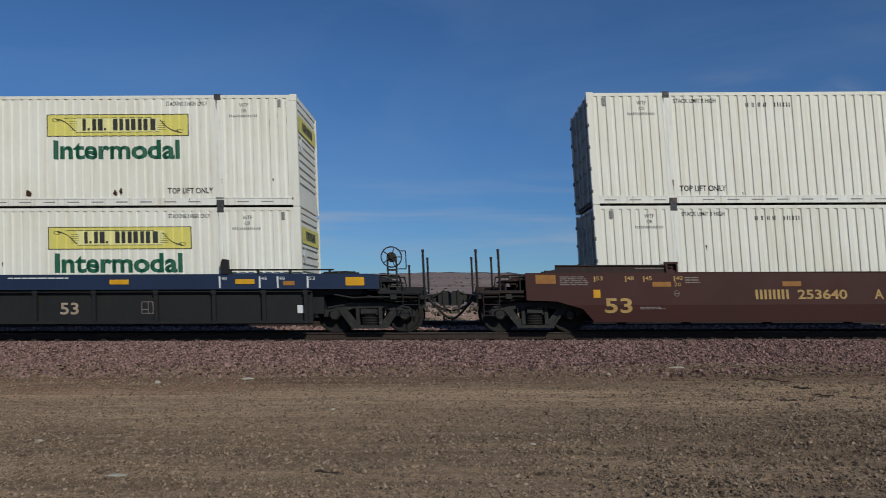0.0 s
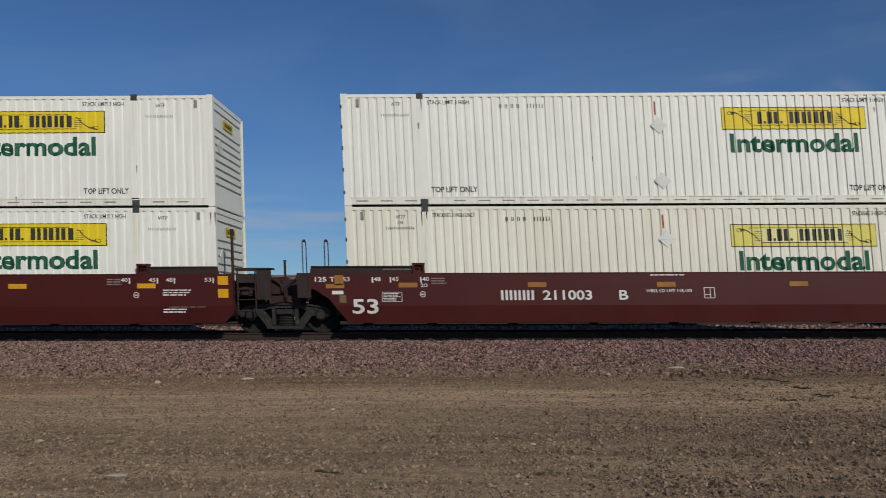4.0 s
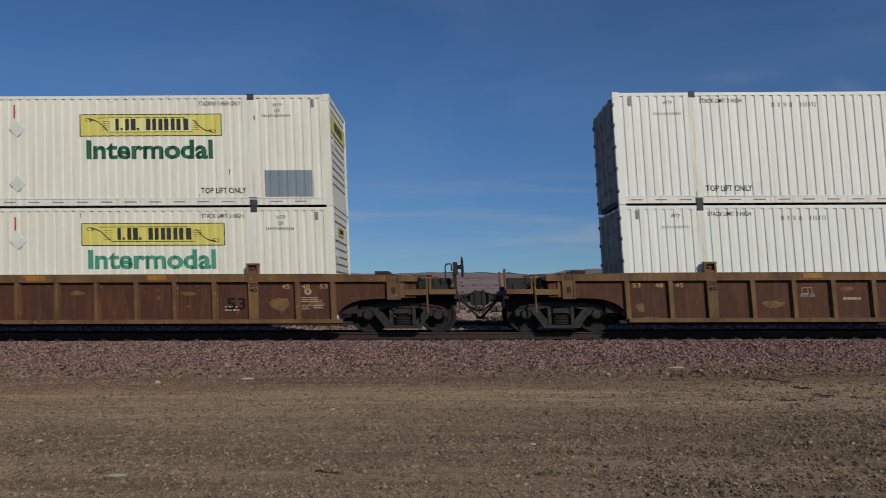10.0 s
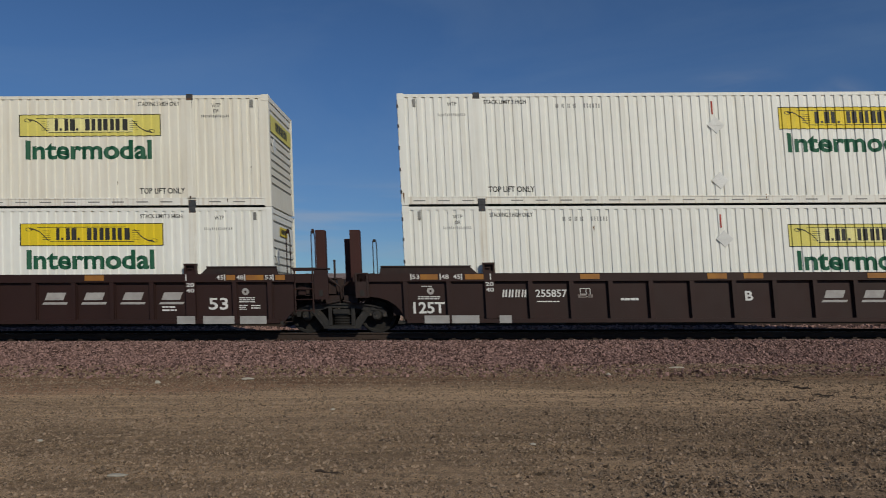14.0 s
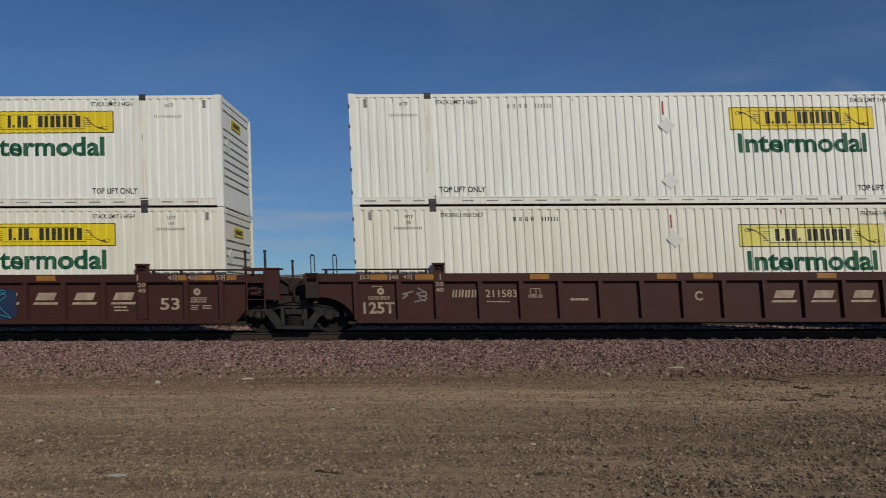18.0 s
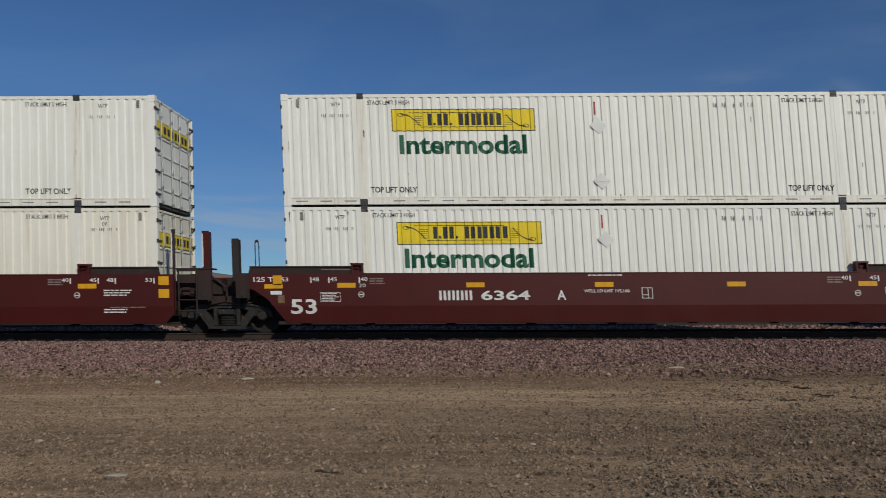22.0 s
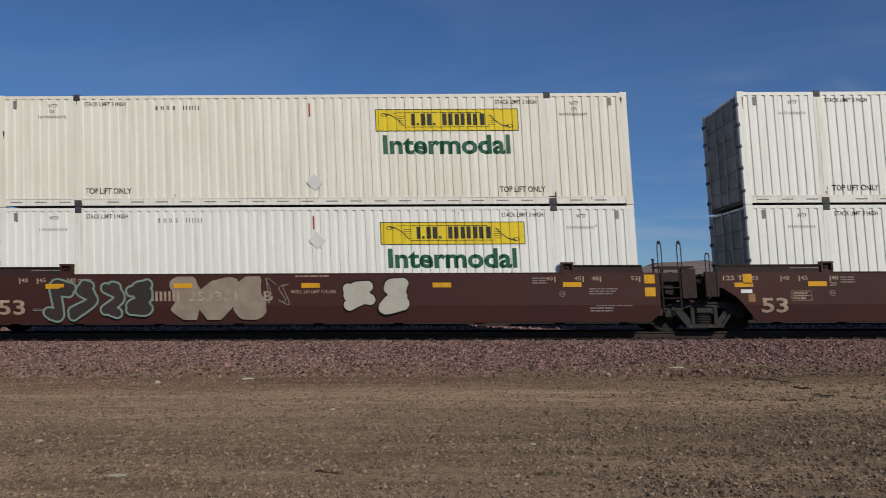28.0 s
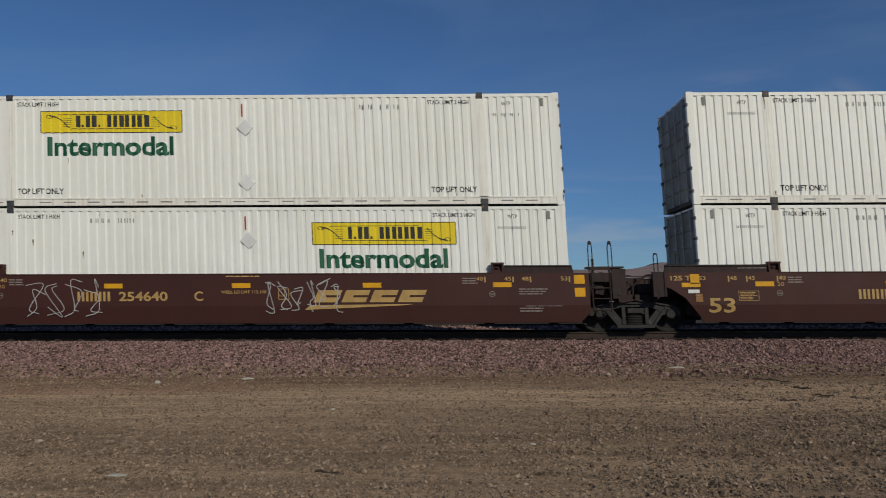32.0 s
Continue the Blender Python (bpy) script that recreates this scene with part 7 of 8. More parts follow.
        P = -SY + 0.083
        refl = dress.get("refl", M_REFLECT_OLD)
        dark = dress.get("dark53", False)
        for x, w in ((4.6, 0.48), (8.65, 0.48), (11.7, 0.48)) if dress.get("low") else ((0.55, 0.46), (4.6, 0.48), (7.75, 0.48), (8.65, 0.48), (11.7, 0.48), (15.55, 0.46)) if dress.get("navy") else ((0.60, 0.44), (1.73, 0.46), (4.6, 0.48), (7.75, 0.48), (8.65, 0.48), (11.7, 0.48), (15.12, 0.22), (15.72, 0.44), (16.36, 0.24)):
            reflector(car, X(x), 1.41, w, 0.13, refl, -SY - 0.016)
        for x, s, side in () if dress.get("low") else ((0.12, "", 1), (0.98, "", 1), (15.12, "", 1), (15.98, "", 1)) if dress.get("navy") else ((0.15, "53", 1), (0.88, "48", 1), (1.41, "45", -1), (2.13, "", 1), (14.97, "45", -1), (15.47, "48", -1), (16.18, "53", -1), (14.0, "", 1)):
            part("tick", "tick_r", lambda bm: rect(bm, -0.014, 0.014, 1.335, 1.49, -SY - 0.016), M_MARK if dress.get("navy") else mark, car, m=pose(X(x), 0, 0))
            if s:
                letters("lettering", s, X(x + 0.03) if side == 1 else X(x - 0.21), X(x + 0.21) if side == 1 else X(x - 0.03), 1.36, 1.47, -SY - 0.016, mark, car, bold=0.01)
        for x in (2.10, 13.88) if dress.get("navy") else (2.0, 14.0):
            letters("lettering", "20", X(x), X(x + 0.2), 1.18, 1.28, -SY - 0.012, M_BLACKMARK if dark else mark, car, bold=0.015)
            letters("lettering", "40", X(x), X(x + 0.2), 1.04, 1.14, -SY - 0.012, M_BLACKMARK if dark else mark, car, bold=0.015)
        big = 14.37 if dress.get("navy") else 13.40 if dress.get("low") else 14.52
        letters("lettering", "53", X(big), X(big + 0.49), 0.61, 0.91, P, M_BLACKMARK if dark else mark, car, bold=0.02)
        if number:
            nx = dress.get("plate", 2.36)
            if dress.get("plate"):
                for k, (f0, f1) in enumerate(((0.0, 0.76), (0.86, 1.66))):
                    part("number_field", ("number_field", k), lambda bm, f0=f0, f1=f1: rect(bm, f0, f1, 0.87, 1.12, P + 0.002), M_BLACKMARK, car, m=pose(X(nx), 0, 0))
            part("reporting_mark", ("rmr", nx), lambda bm: bar_rows(bm, X(nx + 0.04), X(nx + 0.68), 0.90, 1.09, P - 0.002, 4, slant=0.15, gap=0.3), mark, car)
            letters("lettering", number, X(nx + 0.88), X(nx + 1.66), 0.90, 1.09, P - 0.002, mark, car, bold=0.015)
            note(car, X(nx + 0.9), X(nx + 1.5), 0.76, 0.82, 1, mark, P, 9)
        if unit:
            letters("lettering", unit, X(8.44), X(8.64), 0.80, 1.04, P, mark, car, bold=0.03)
        if dress.get("tons"):
            navy = dress.get("navy")
            joined = [q == "a" for q in (left, right)]
            if navy:
                for x in [v for v, q in zip((-0.10, 15.12), joined) if q]:
                    part("dark_field", ("navy", x), lambda bm, x=x: (rect(bm, X(x), X(x + 1.22), 0.26, 1.30, -SY - 0.0075), rect(bm, X(x), X(x + 1.22), 1.30, 1.50, -SY - 0.013), rect(bm, X(x), X(x + 1.22), 1.50, 1.665, -SY + 0.047)), M_NAVY, car)
                for x, word in ((0.08, "53"), (0.70, "48"), (15.36, "48"), (15.98, "53")):
                    letters("lettering", word, X(x), X(x + 0.2), 1.10, 1.23, -SY - 0.011 if joined[x > 8] else P, M_MARK if joined[x > 8] else M_BLACKMARK, car, bold=0.018)
                for x in [v for v, q in zip((0.37, 15.70), joined) if q]:
                    part("round_mark", "navy_round", lambda bm: ring_mark(bm, 0.10, 0.035), M_BANDGREY, car, m=pose(X(x + 0.07), -SY - 0.011, 1.15))
                if joined[0]:
                    part("round_mark", "navy_round_small", lambda bm: ring_mark(bm, 0.07, 0.012), M_BANDGREY, car, m=pose(X(0.22), -SY - 0.011, 0.98))
            if not navy or joined[0]:
                letters("lettering", "125T", X(0.14 if navy else 0.17), X(0.96), 0.50, 0.79, -SY - 0.011 if navy else P, M_MARK if navy else mark, car, bold=0.025)
            if not navy:
                part("round_mark", "round_mark", lambda bm: ring_mark(bm, 0.09, 0.03), M_MARK_MID if mark == M_MARK else mark, car, m=pose(X(0.62), P, 1.06))
                note(car, X(0.30), X(0.92), 0.84, 0.94, 2, mark, P, 9)
                note(car, X(0.40), X(0.74), 1.16, 1.20, 1, mark, P, 5)
            elif not joined[0]:
                note(car, X(0.12), X(0.6), 0.86, 1.10, 4, M_BLACKMARK, P, 8)
            if navy and not joined[1]:
                part("sticker", "sticker", lambda bm: rect(bm, 0, 0.42, 0.62, 0.90, P), M_BANDGREY, car, "pale printed sticker", m=pose(X(15.3), 0, 0))
        if dress.get("navy"):
            note(car, X(15.32), X(16.12), 0.50, 1.04, 8, M_MARK if right == "a" else M_BLACKMARK, -SY - 0.011 if right == "a" else P, 11)
            if right == "a":
                note(car, X(15.40), X(16.06), 1.26, 1.30, 1, M_MARK, -SY - 0.015, 9)
        else:
            part("round_mark", "round_mark", lambda bm: ring_mark(bm, 0.09, 0.03), M_MARK_MID if mark == M_MARK else mark, car, m=pose(X(15.45), P, 1.06))
            note(car, X(15.15), X(15.85), 0.78, 0.93, 3, mark, P, 9)
            note(car, X(15.15), X(15.52), 0.60, 0.74, 3, mark, P, 6)
            note(car, X(15.58), X(15.88), 0.62, 0.74, 2, mark, P, 5)
            note(car, X(13.35), X(13.72), 0.56, 0.72, 2, mark, P, 4)
        if dress.get("band"):
            for x0, x1 in ((0.26, 2.4), (13.72, 15.92)) if dress.get("navy") else ((0.44, 1.06), (1.12, 1.80), (2.3, 2.6), (13.75, 14.2), (14.4, 15.18), (15.32, 15.98)):
                part("colour_band", ("band", x0), lambda bm, x0=x0, x1=x1: box(bm, X(x0), X(x1), -SY - 0.012, -SY - 0.004, 0.26, 0.455), dress["band"], car)
            for x in (0.55, 1.3, 14.6, 15.5):
                note(car, X(x), X(x + 0.35), 0.32, 0.40, 2, M_MARK if dress.get("navy") else M_CAST, -SY - 0.018, 5)
        note(car, X(4.3), X(4.8), 0.84, 1.0, 1, M_MARK_DIM, P, 3)
        frame_box(car, X(dress.get("plate", 2.36) + 1.99), X(dress.get("plate", 2.36) + 2.25), 0.90, 1.12, mark, P, 0.014)
        note(car, X(5.35), X(5.85), 0.78, 0.90, 1, mark, P, 9)
        if dress.get("low"):
            for x, word in ((0.16, "53"), (0.72, "48"), (1.22, "45"), (14.8, "45"), (15.3, "48"), (15.75, "53")):
                letters("lettering", word, X(x), X(x + 0.2), 1.13, 1.24, P, M_GOLD, car, bold=0.01)
            scuffs = [(0.17, 0.48, 0.29, 0.30), (0.2, 0.29, 0.7, 0.12), (3.25, 0.60, 0.75, 0.22), (5.25, 1.02, 0.42, 0.14), (9.4, 0.95, 0.5, 0.16), (12.2, 0.96, 0.5, 0.12), (14.45, 0.55, 0.6, 0.42), (15.4, 0.6, 0.5, 0.3)]
            for k, (x, z, w, h) in enumerate(scuffs):
                rng = random.Random(k + len(number))
                part("worn_patch", ("scuff", k, number), lambda bm, w=w, h=h, rng=rng: flat(bm, [(w * (0.5 + (0.5 - 0.2 * rng.random()) * math.cos(t)), h * (0.5 + (0.5 - 0.25 * rng.random()) * math.sin(t))) for t in (i * 0.4488 for i in range(14))], 0.0), M_SCUFF, car, "worn patch of older yellow paint", m=pose(X(x), P + 0.004, z))
        if logo == "b":
            for i in range(4):
                x = X(10.34 + i * 0.98)
                def letter_block(bm):
                    flat(bm, [(0.05, 0.86), (0.52, 0.86), (0.60, 1.05), (0.13, 1.05)], P)
                    flat(bm, [(-0.02, 0.75), (0.6, 0.75), (0.64, 0.81), (0.03, 0.81)], P)
                part("emblem", ("lb", i), letter_block, M_MARK_MID if mark == M_MARK else mark, car, "slanted emblem block", m=pose(x, 0, 0))
        if logo == "t":
            part("emblem", "tx", lambda bm: [flat(bm, [(X(a), c), (X(b), c), (X(b) + 0.02, d), (X(a) + 0.02, d)], P) for a, b, c, d in ((9.07, 9.62, 0.62, 1.10), (9.72, 9.93, 0.62, 1.10), (10.08, 10.3, 0.62, 1.10), (10.4, 10.95, 0.62, 1.10))], M_DKRED, car, "plain red emblem blocks")
        if logo == "w":
            part("emblem", "ww", lambda bm: [rect(bm, X(a), X(b), c, d, P) for a, b, c, d in ((11.15, 11.7, 0.78, 1.06), (12.2, 12.75, 0.78, 1.06))], mark, car, "worn pale emblem blocks")
    else:
        for m, l, r in ((None, left, right), (mirror, right, left)):
            part("side_chord", ("bchord", l, r), blue_chord(l, r), dress.get("chord", M_BLUE), car, m=m)
            part("side_panel", "bpanel", blue_panel, paint, car, m=m)
            part("bottom_chord", "bbottom", lambda bm: box(bm, -CE - 0.05, CE + 0.25, -SY + 0.02, -SY + 0.109, 0.27, 0.34), paint, car, m=m)
            part("ledge", "bledge", lambda bm: box(bm, -CE - 0.05, CE + 0.25, -SY + 0.0, -SY + 0.109, 1.05, 1.075), paint, car, m=m)
            part("top_channel", "bwalk", blue_walk, M_SOOT, car, m=m)
            for i in () if m else range(13):
                part("side_post", "bpost", blue_post, paint, car, m=(m or pose(0, 0, 0)) @ pose(X((0.0, 0.80, 1.85, 3.48, 4.96, 6.43, 7.88, 9.46, 10.94, 12.5, 13.95, 15.2, 16.25)[i]), 0, 0))
        for x in (2.1, 14.25):
            part("container_guide", "guide_tall", guide_tall, M_SOOT, car, m=pose(X(x), 0, 0))
        ends(car, M_SOOT, left, right, dress)
        refl = M_REFLECT
        for x in (1.6, 4.7, 8.05, 11.6, 14.75):
            reflector(car, X(x), 1.31, 0.48, 0.12, refl)
        for x in (0.35, 15.85):
            reflector(car, X(x), 1.27, 0.28, 0.11, M_REFLECT_OLD)
        for x in (-1.07 if left == "a" else -1.5, 17.17 if right == "a" else 17.5):
            reflector(car, X(x), 1.31, 0.46, 0.21, refl)
        part("chord_cross", "cross", lambda bm: rect(bm, X(8.03), X(8.08), 1.17, 1.48, Y - 0.006), M_REFLECT, car)
        for x, s in ((-0.1, "53"), (0.85, "48"), (1.3, "45"), (2.2, "40"), (14.1, "40"), (15.1, "45"), (15.55, "48"), (16.3, "53")):
            part("tick", "tick_b", lambda bm: rect(bm, 0, 0.045, 1.15, 1.44, Y), M_MARK, car, m=pose(X(x), 0, 0))
            letters("lettering", s, X(x + 0.06), X(x + 0.2), 1.35, 1.43, Y, M_MARK, car)
        note(car, X(8.8), X(10.6), 1.38, 1.44, 1, M_MARK, Y, 16)
        note(car, X(2.4), X(3.2), 1.36, 1.45, 2, M_MARK_DIM, Y, 8)
        P = -SY + 0.104
        if number:
            part("reporting_mark", "rmb", lambda bm: bar_rows(bm, X(2.45), X(3.35), 0.42, 0.66, P, 4, slant=0.25, gap=0.45), M_MARK_MID, car)
            letters("lettering", number, X(3.72), X(4.92), 0.42, 0.66, P, M_MARK_MID, car, bold=0.015, slant=0.1)
        if unit:
            letters("lettering", unit, X(2.18), X(2.34), 0.86, 1.04, -SY + 0.004, M_MARK, car, bold=0.02)
        letters("lettering", "53", X(10.05), X(10.52), 0.50, 0.80, P, dress.get("m53", M_MARK_OLD if paint == M_SOOT else mark), car, bold=0.02)
        letters("lettering", "125T", X(1.15), X(1.75), 0.50, 0.74, P, M_MARK_FAINT, car, bold=0.02)
        if dress.get("plate"):
            part("number_field", "cyan_field", lambda bm: rect(bm, X(2.38), X(3.43), 0.36, 0.86, P + 0.002), surface("field_pale_blue", (0.10, 0.22, 0.32), (0.08, 0.18, 0.27), 0.6), car)
            part("reporting_mark", "rmp", lambda bm: bar_rows(bm, X(2.55), X(3.27), 0.50, 0.72, P - 0.002, 4, gap=0.22), M_MARK, car)
        if dress.get("fresh"):
            for a, b in dress["fresh"]:
                part("repaint", ("repaint", a, b), lambda bm, a=a, b=b: rect(bm, X(a), X(b), 0.35, 1.04, P + 0.004), M_BLUEFRESH, car, "fresher dark blue repainted panel")
        note(car, X(6.0), X(6.8), 0.68, 0.76, 1, M_MARK_DIM, P, 9)
        frame_box(car, X(12.1), X(12.4), 0.52, 0.82, M_MARK_DIM, P, 0.016)
        reflector(car, X(16.1), 0.62, 0.16, 0.2, M_PLACARD, P)
    return car


# ---- the train, from its first well to its last: place of the container's leading end at the start ----
SPEED = 25.888
DUR = 32.0
MOVING = []


def C(tone="w", banner="R", door="l", **k):
    return dict(tone=tone, banner=banner, door=door, **k)


def place(u, car, lower, upper):
    x = u - CE
    MOVING.append((car, x, RAIL_Z))
    MOVING.append((lower, x, RAIL_Z + 0.325))
    MOVING.append((upper, x, RAIL_Z + 0.325 + CH + 0.012))


def build_train():
    smooth, ribbed, blue = "smooth", "ribbed", "blue"
    rusty = dict(raised=False, frame=M_RUSTFRAME, low=1, dark53=True)
    ochre = dict(tons=True, navy=True, dark53=True, band=M_DKRED, plate=2.38, refl=M_REFLECT_OLD)
    dark = dict(tons=True, band=M_BANDGREY, refl=M_REFLECT_OLD)
    plain = dict(tons=True, refl=M_REFLECT_OLD)
    rows = [
        (19.85, (smooth, M_BROWN, "c", "c", M_GOLD, "253640", "A", dict(dirty=1), "", "faded brown"), C("c"), C("c")),
        (-3.75, (blue, M_SOOT, "a", "c", M_MARK, "890081", "B", dict(r="f", l="s"), "", ""), C("c", old=True), C("c", old=True, rust=((7.15, 0.36, 0.10, 0.22), (7.34, 0.38, 0.12, 0.26), (9.22, 0.35, 0.14, 0.2), (11.45, 0.36, 0.1, 0.16), (11.6, 0.4, 0.08, 0.14), (5.1, 0.33, 0.07, 0.1)))),
        (-23.28, (blue, M_BLUEPANEL, "a", "a", M_MARK, "890081", "C", dict(l="s", m53=M_MARK_OLD), "", ""), C("w", placards=(0, 0)), C("w", "L", "r", placards=(1, 1))),
        (-42.85, (blue, M_SOOT, "c", "a", M_MARK_OLD, "890081", "A", dict(fresh=[(6.7, 8.0), (8.2, 9.5)]), "", ""), C("w"), C("w", "L", "r", placards=(0, 1), rust=((14.05, 0.75, 0.08, 1.1), (2.06, 0.9, 0.05, 0.8), (14.9, 1.2, 0.04, 0.3)))),
        (-66.45, (smooth, M_ORANGE, "c", "c", M_BLACKMARK, "", "", dict(dirty=1, r="t", l="w", ttx=1), "", "orange"), C("w"), C("w")),
        (-90.0, (smooth, M_MAROON, "a", "c", M_MARK, "211003", "B", dict(r="bt", dirty=1), "", "maroon"), C("c", old=True), C("w")),
        (-109.46, (smooth, M_MAROON, "a", "a", M_MARK, "211003", "C", {}, "", "maroon"), C("w"), C("w")),
        (-128.92, (smooth, M_MAROON, "c", "a", M_MARK, "211003", "A", dict(dirty=1, seal=13.65), "", "maroon"), C("w"), C("w")),
        (-152.55, (smooth, M_MAROON, "a", "c", M_MARK, "256125", "A", dict(r="pu", l="p"), "s", "maroon"), C("w"), C("c", extra="bigsign")),
        (-171.96, (smooth, M_MAROON, "a", "a", M_MARK, "256125", "C", dict(r="p", l="p"), "s", "maroon"), C("w", old=True), C("w", placards=(1, 1))),
        (-191.38, (smooth, M_MAROON, "c", "a", M_MARK, "256125", "B", dict(r="p", l="ptu"), "s", "maroon"), C("w"), C("w", extra="bigsign", placards=(0, 1))),
        (-214.95, (ribbed, M_RUSTPANEL, "c", "c", M_MARK_OLD, "620099", "", dict(rusty, r="b"), "", "rust-stained yellow"), C("c"), C("w")),
        (-238.37, (ribbed, M_RUSTPANEL, "c", "c", M_MARK_OLD, "", "", dict(rusty, r="b"), "w", "rust-stained yellow"), C("w"), C("w")),
        (-261.78, (ribbed, M_RUSTPANEL, "c", "c", M_MARK_OLD, "620099", "", dict(rusty, r="b"), "", "rust-stained yellow"), C("c", faded=True), C("c", old=True, extra="patch")),
        (-285.19, (ribbed, M_AMBER, "a", "c", M_MARK, "790657", "", dict(ochre, r="k", l="k", plate=11.40), "", "ochre yellow"), C("c"), C("w", placards=(1, 1))),
        (-304.65, (ribbed, M_AMBER, "a", "a", M_BLACKMARK, "", "", dict(ochre, r="k", l="k"), "t", "ochre yellow"), C("w", faded=True), C("w", old=True, placards=(0, 1))),
        (-324.1, (ribbed, M_AMBER, "c", "a", M_MARK, "790657", "", dict(ochre, l="k", r="k"), "", "ochre yellow"), C("w"), C("c", faded=True)),
        (-347.43, (ribbed, M_DARKBROWN, "a", "c", M_MARK, "255857", "B", dict(dark, r="pw", l="q"), "b", "dark brown"), C("w", old=True), C("w")),
        (-366.9, (ribbed, M_DARKBROWN, "a", "a", M_MARK, "255857", "C", dict(dark, r="q", l="q"), "b", "dark brown"), C("w"), C("c", old=True, rust=((4.75, CH - 0.3, 0.1, 0.16), (5.0, 1.28, 0.1, 0.12), (5.3, 0.4, 0.1, 0.08)))),
        (-386.33, (ribbed, M_DARKBROWN, "c", "a", M_MARK, "255857", "A", dict(dark, r="q", l="p"), "b", "dark brown"), C("w"), C("c", placards=(0, 1), rust=((16.08, 0.8, 0.1, 1.2), (4.3, 0.65, 0.05, 0.08), (6.7, 0.65, 0.06, 0.1), (8.9, 0.65, 0.06, 0.1), (10.4, 0.4, 0.06, 0.2)))),
        (-409.61, (blue, M_DARKBROWN, "c", "c", M_MARK, "", "", dict(r="b", chord=M_DARKBROWN), "", "dark brown"), C("w"), C("w")),
        (-432.75, (ribbed, M_BROWN, "a", "c", M_MARK_OLD, "211583", "B", dict(plain), "b", "faded brown"), C("w"), C("w")),
        (-452.23, (ribbed, M_BROWN, "a", "a", M_MARK_OLD, "211583", "C", dict(plain), "b", "faded brown"), C("c", old=True), C("w")),
        (-471.67, (ribbed, M_BROWN, "c", "a", M_MARK_OLD, "211583", "A", dict(plain), "b", "faded brown"), C("c"), C("w")),
        (-495.03, (smooth, M_BROWN, "a", "c", M_MARK_OLD, "", "", dict(r="bt"), "", "graffiti-covered brown"), C("w", extra="blue"), C("w")),
        (-514.47, (smooth, M_BROWN, "a", "a", M_MARK, "253436", "C", dict(shift=-1.1), "", "graffiti-covered brown"), C("w"), C("w", placards=(0, 1))),
        (-533.92, (smooth, M_BROWN, "c", "a", M_MARK_OLD, "253436", "A", dict(dirty=1, shift=0.35, seal=12.0, seal_paint=M_REFLECT_OLD), "", "faded brown"), C("w", "L"), C("w")),
        (-557.52, (smooth, M_MAROON, "a", "c", M_MARK, "6364", "A", dict(r="pu", l="p"), "", "glossy maroon"), C("w", "L"), C("w", "L")),
        (-576.93, (smooth, M_MAROON, "a", "a", M_MARK, "6364", "C", dict(r="p", l="p"), "", "glossy maroon"), C("c", "L", "r", word=False, faded=True), C("w", "L", "r", faded=True)),
        (-596.34, (smooth, M_MAROON, "c", "a", M_MARK, "6364", "B", dict(r="p", l="ptu"), "", "glossy maroon"), C("w", "L"), C("c", "R", faded=True)),
        (-619.94, (smooth, M_BROWN, "a", "c", M_GOLD, "254791", "B", dict(r="bt", dirty=1), "s", "faded brown"), C("c", "L", word=False), C("w", "L", placards=(0, 1))),
        (-639.35, (smooth, M_BROWN, "a", "a", M_GOLD, "254791", "C", dict(dirty=1), "s", "faded brown"), C("c", "L", "r", old=True), C("w", rust=((4.85, 0.42, 0.06, 0.2), (5.1, 0.4, 0.14, 0.12), (5.25, 0.36, 0.1, 0.1), (6.0, 0.42, 0.05, 0.16), (7.85, 0.38, 0.3, 0.12), (1.15, 1.9, 0.06, 0.1)))),
        (-658.73, (smooth, M_BROWN, "c", "a", M_GOLD, "254791", "", dict(dirty=1), "", "faded brown"), C("w"), C("w")),
        (-682.19, (smooth, M_BROWN, "a", "c", M_MARK_OLD, "253361", "", dict(shift=6.1), "", "graffiti-covered brown"), C("c", old=True), C("w")),
        (-701.17, (smooth, M_BROWN, "a", "a", M_MARK_OLD, "253361", "C", {}, "", "faded brown"), C("w"), C("w")),
        (-720.15, (smooth, M_BROWN, "c", "a", M_MARK_OLD, "253361", "B", dict(l="bt"), "", "graffiti-covered brown"), C("w"), C("c", placards=(0, 1))),
        (-743.59, (blue, M_SOOT, "a", "c", M_MARK_OLD, "", "A", dict(plate=1, l="s", fresh=[(6.55, 7.9), (8.2, 9.4)], m53=M_MARK_DIM), "", ""), C("w", "L", "r"), C("c", "R", placards=(0, 1))),
        (-763.1, (blue, M_SOOT, "a", "a", M_MARK_OLD, "", "C", dict(fresh=[(6.55, 9.6)], m53=M_MARK_DIM), "", ""), C("w", "L", "r"), C("w", "L", "r")),
        (-782.58, (blue, M_SOOT, "c", "a", M_MARK_OLD, "", "B", dict(plate=1, l="f", r="d", fresh=[(6.55, 9.4)], m53=M_MARK_DIM), "", ""), C("w", "L", "r"), C("w", "L", "r")),
        (-806.02, (smooth, M_BROWN, "a", "c", M_GOLD, "254640", "B", dict(r="bt", bigmark=1), "s", "faded brown"), C("w"), C("w")),
        (-825.44, (smooth, M_BROWN, "a", "a", M_GOLD, "254640", "C", dict(tail=1), "s", "faded brown"), C("w"), C("w", "L", "r")),
    ]
    cars = []
    for u, c, lower, upper in rows:
        kind, paint, left, right, mark, number, unit, dress, logo, tone = c
        car = well_car(kind, paint, left, right, mark, number, unit, dress, logo, tone)
        place(u, car, container(**{"placards": (1, 0), **lower}), container(**upper))
        cars.append(car)
    return cars


CARS = build_train()


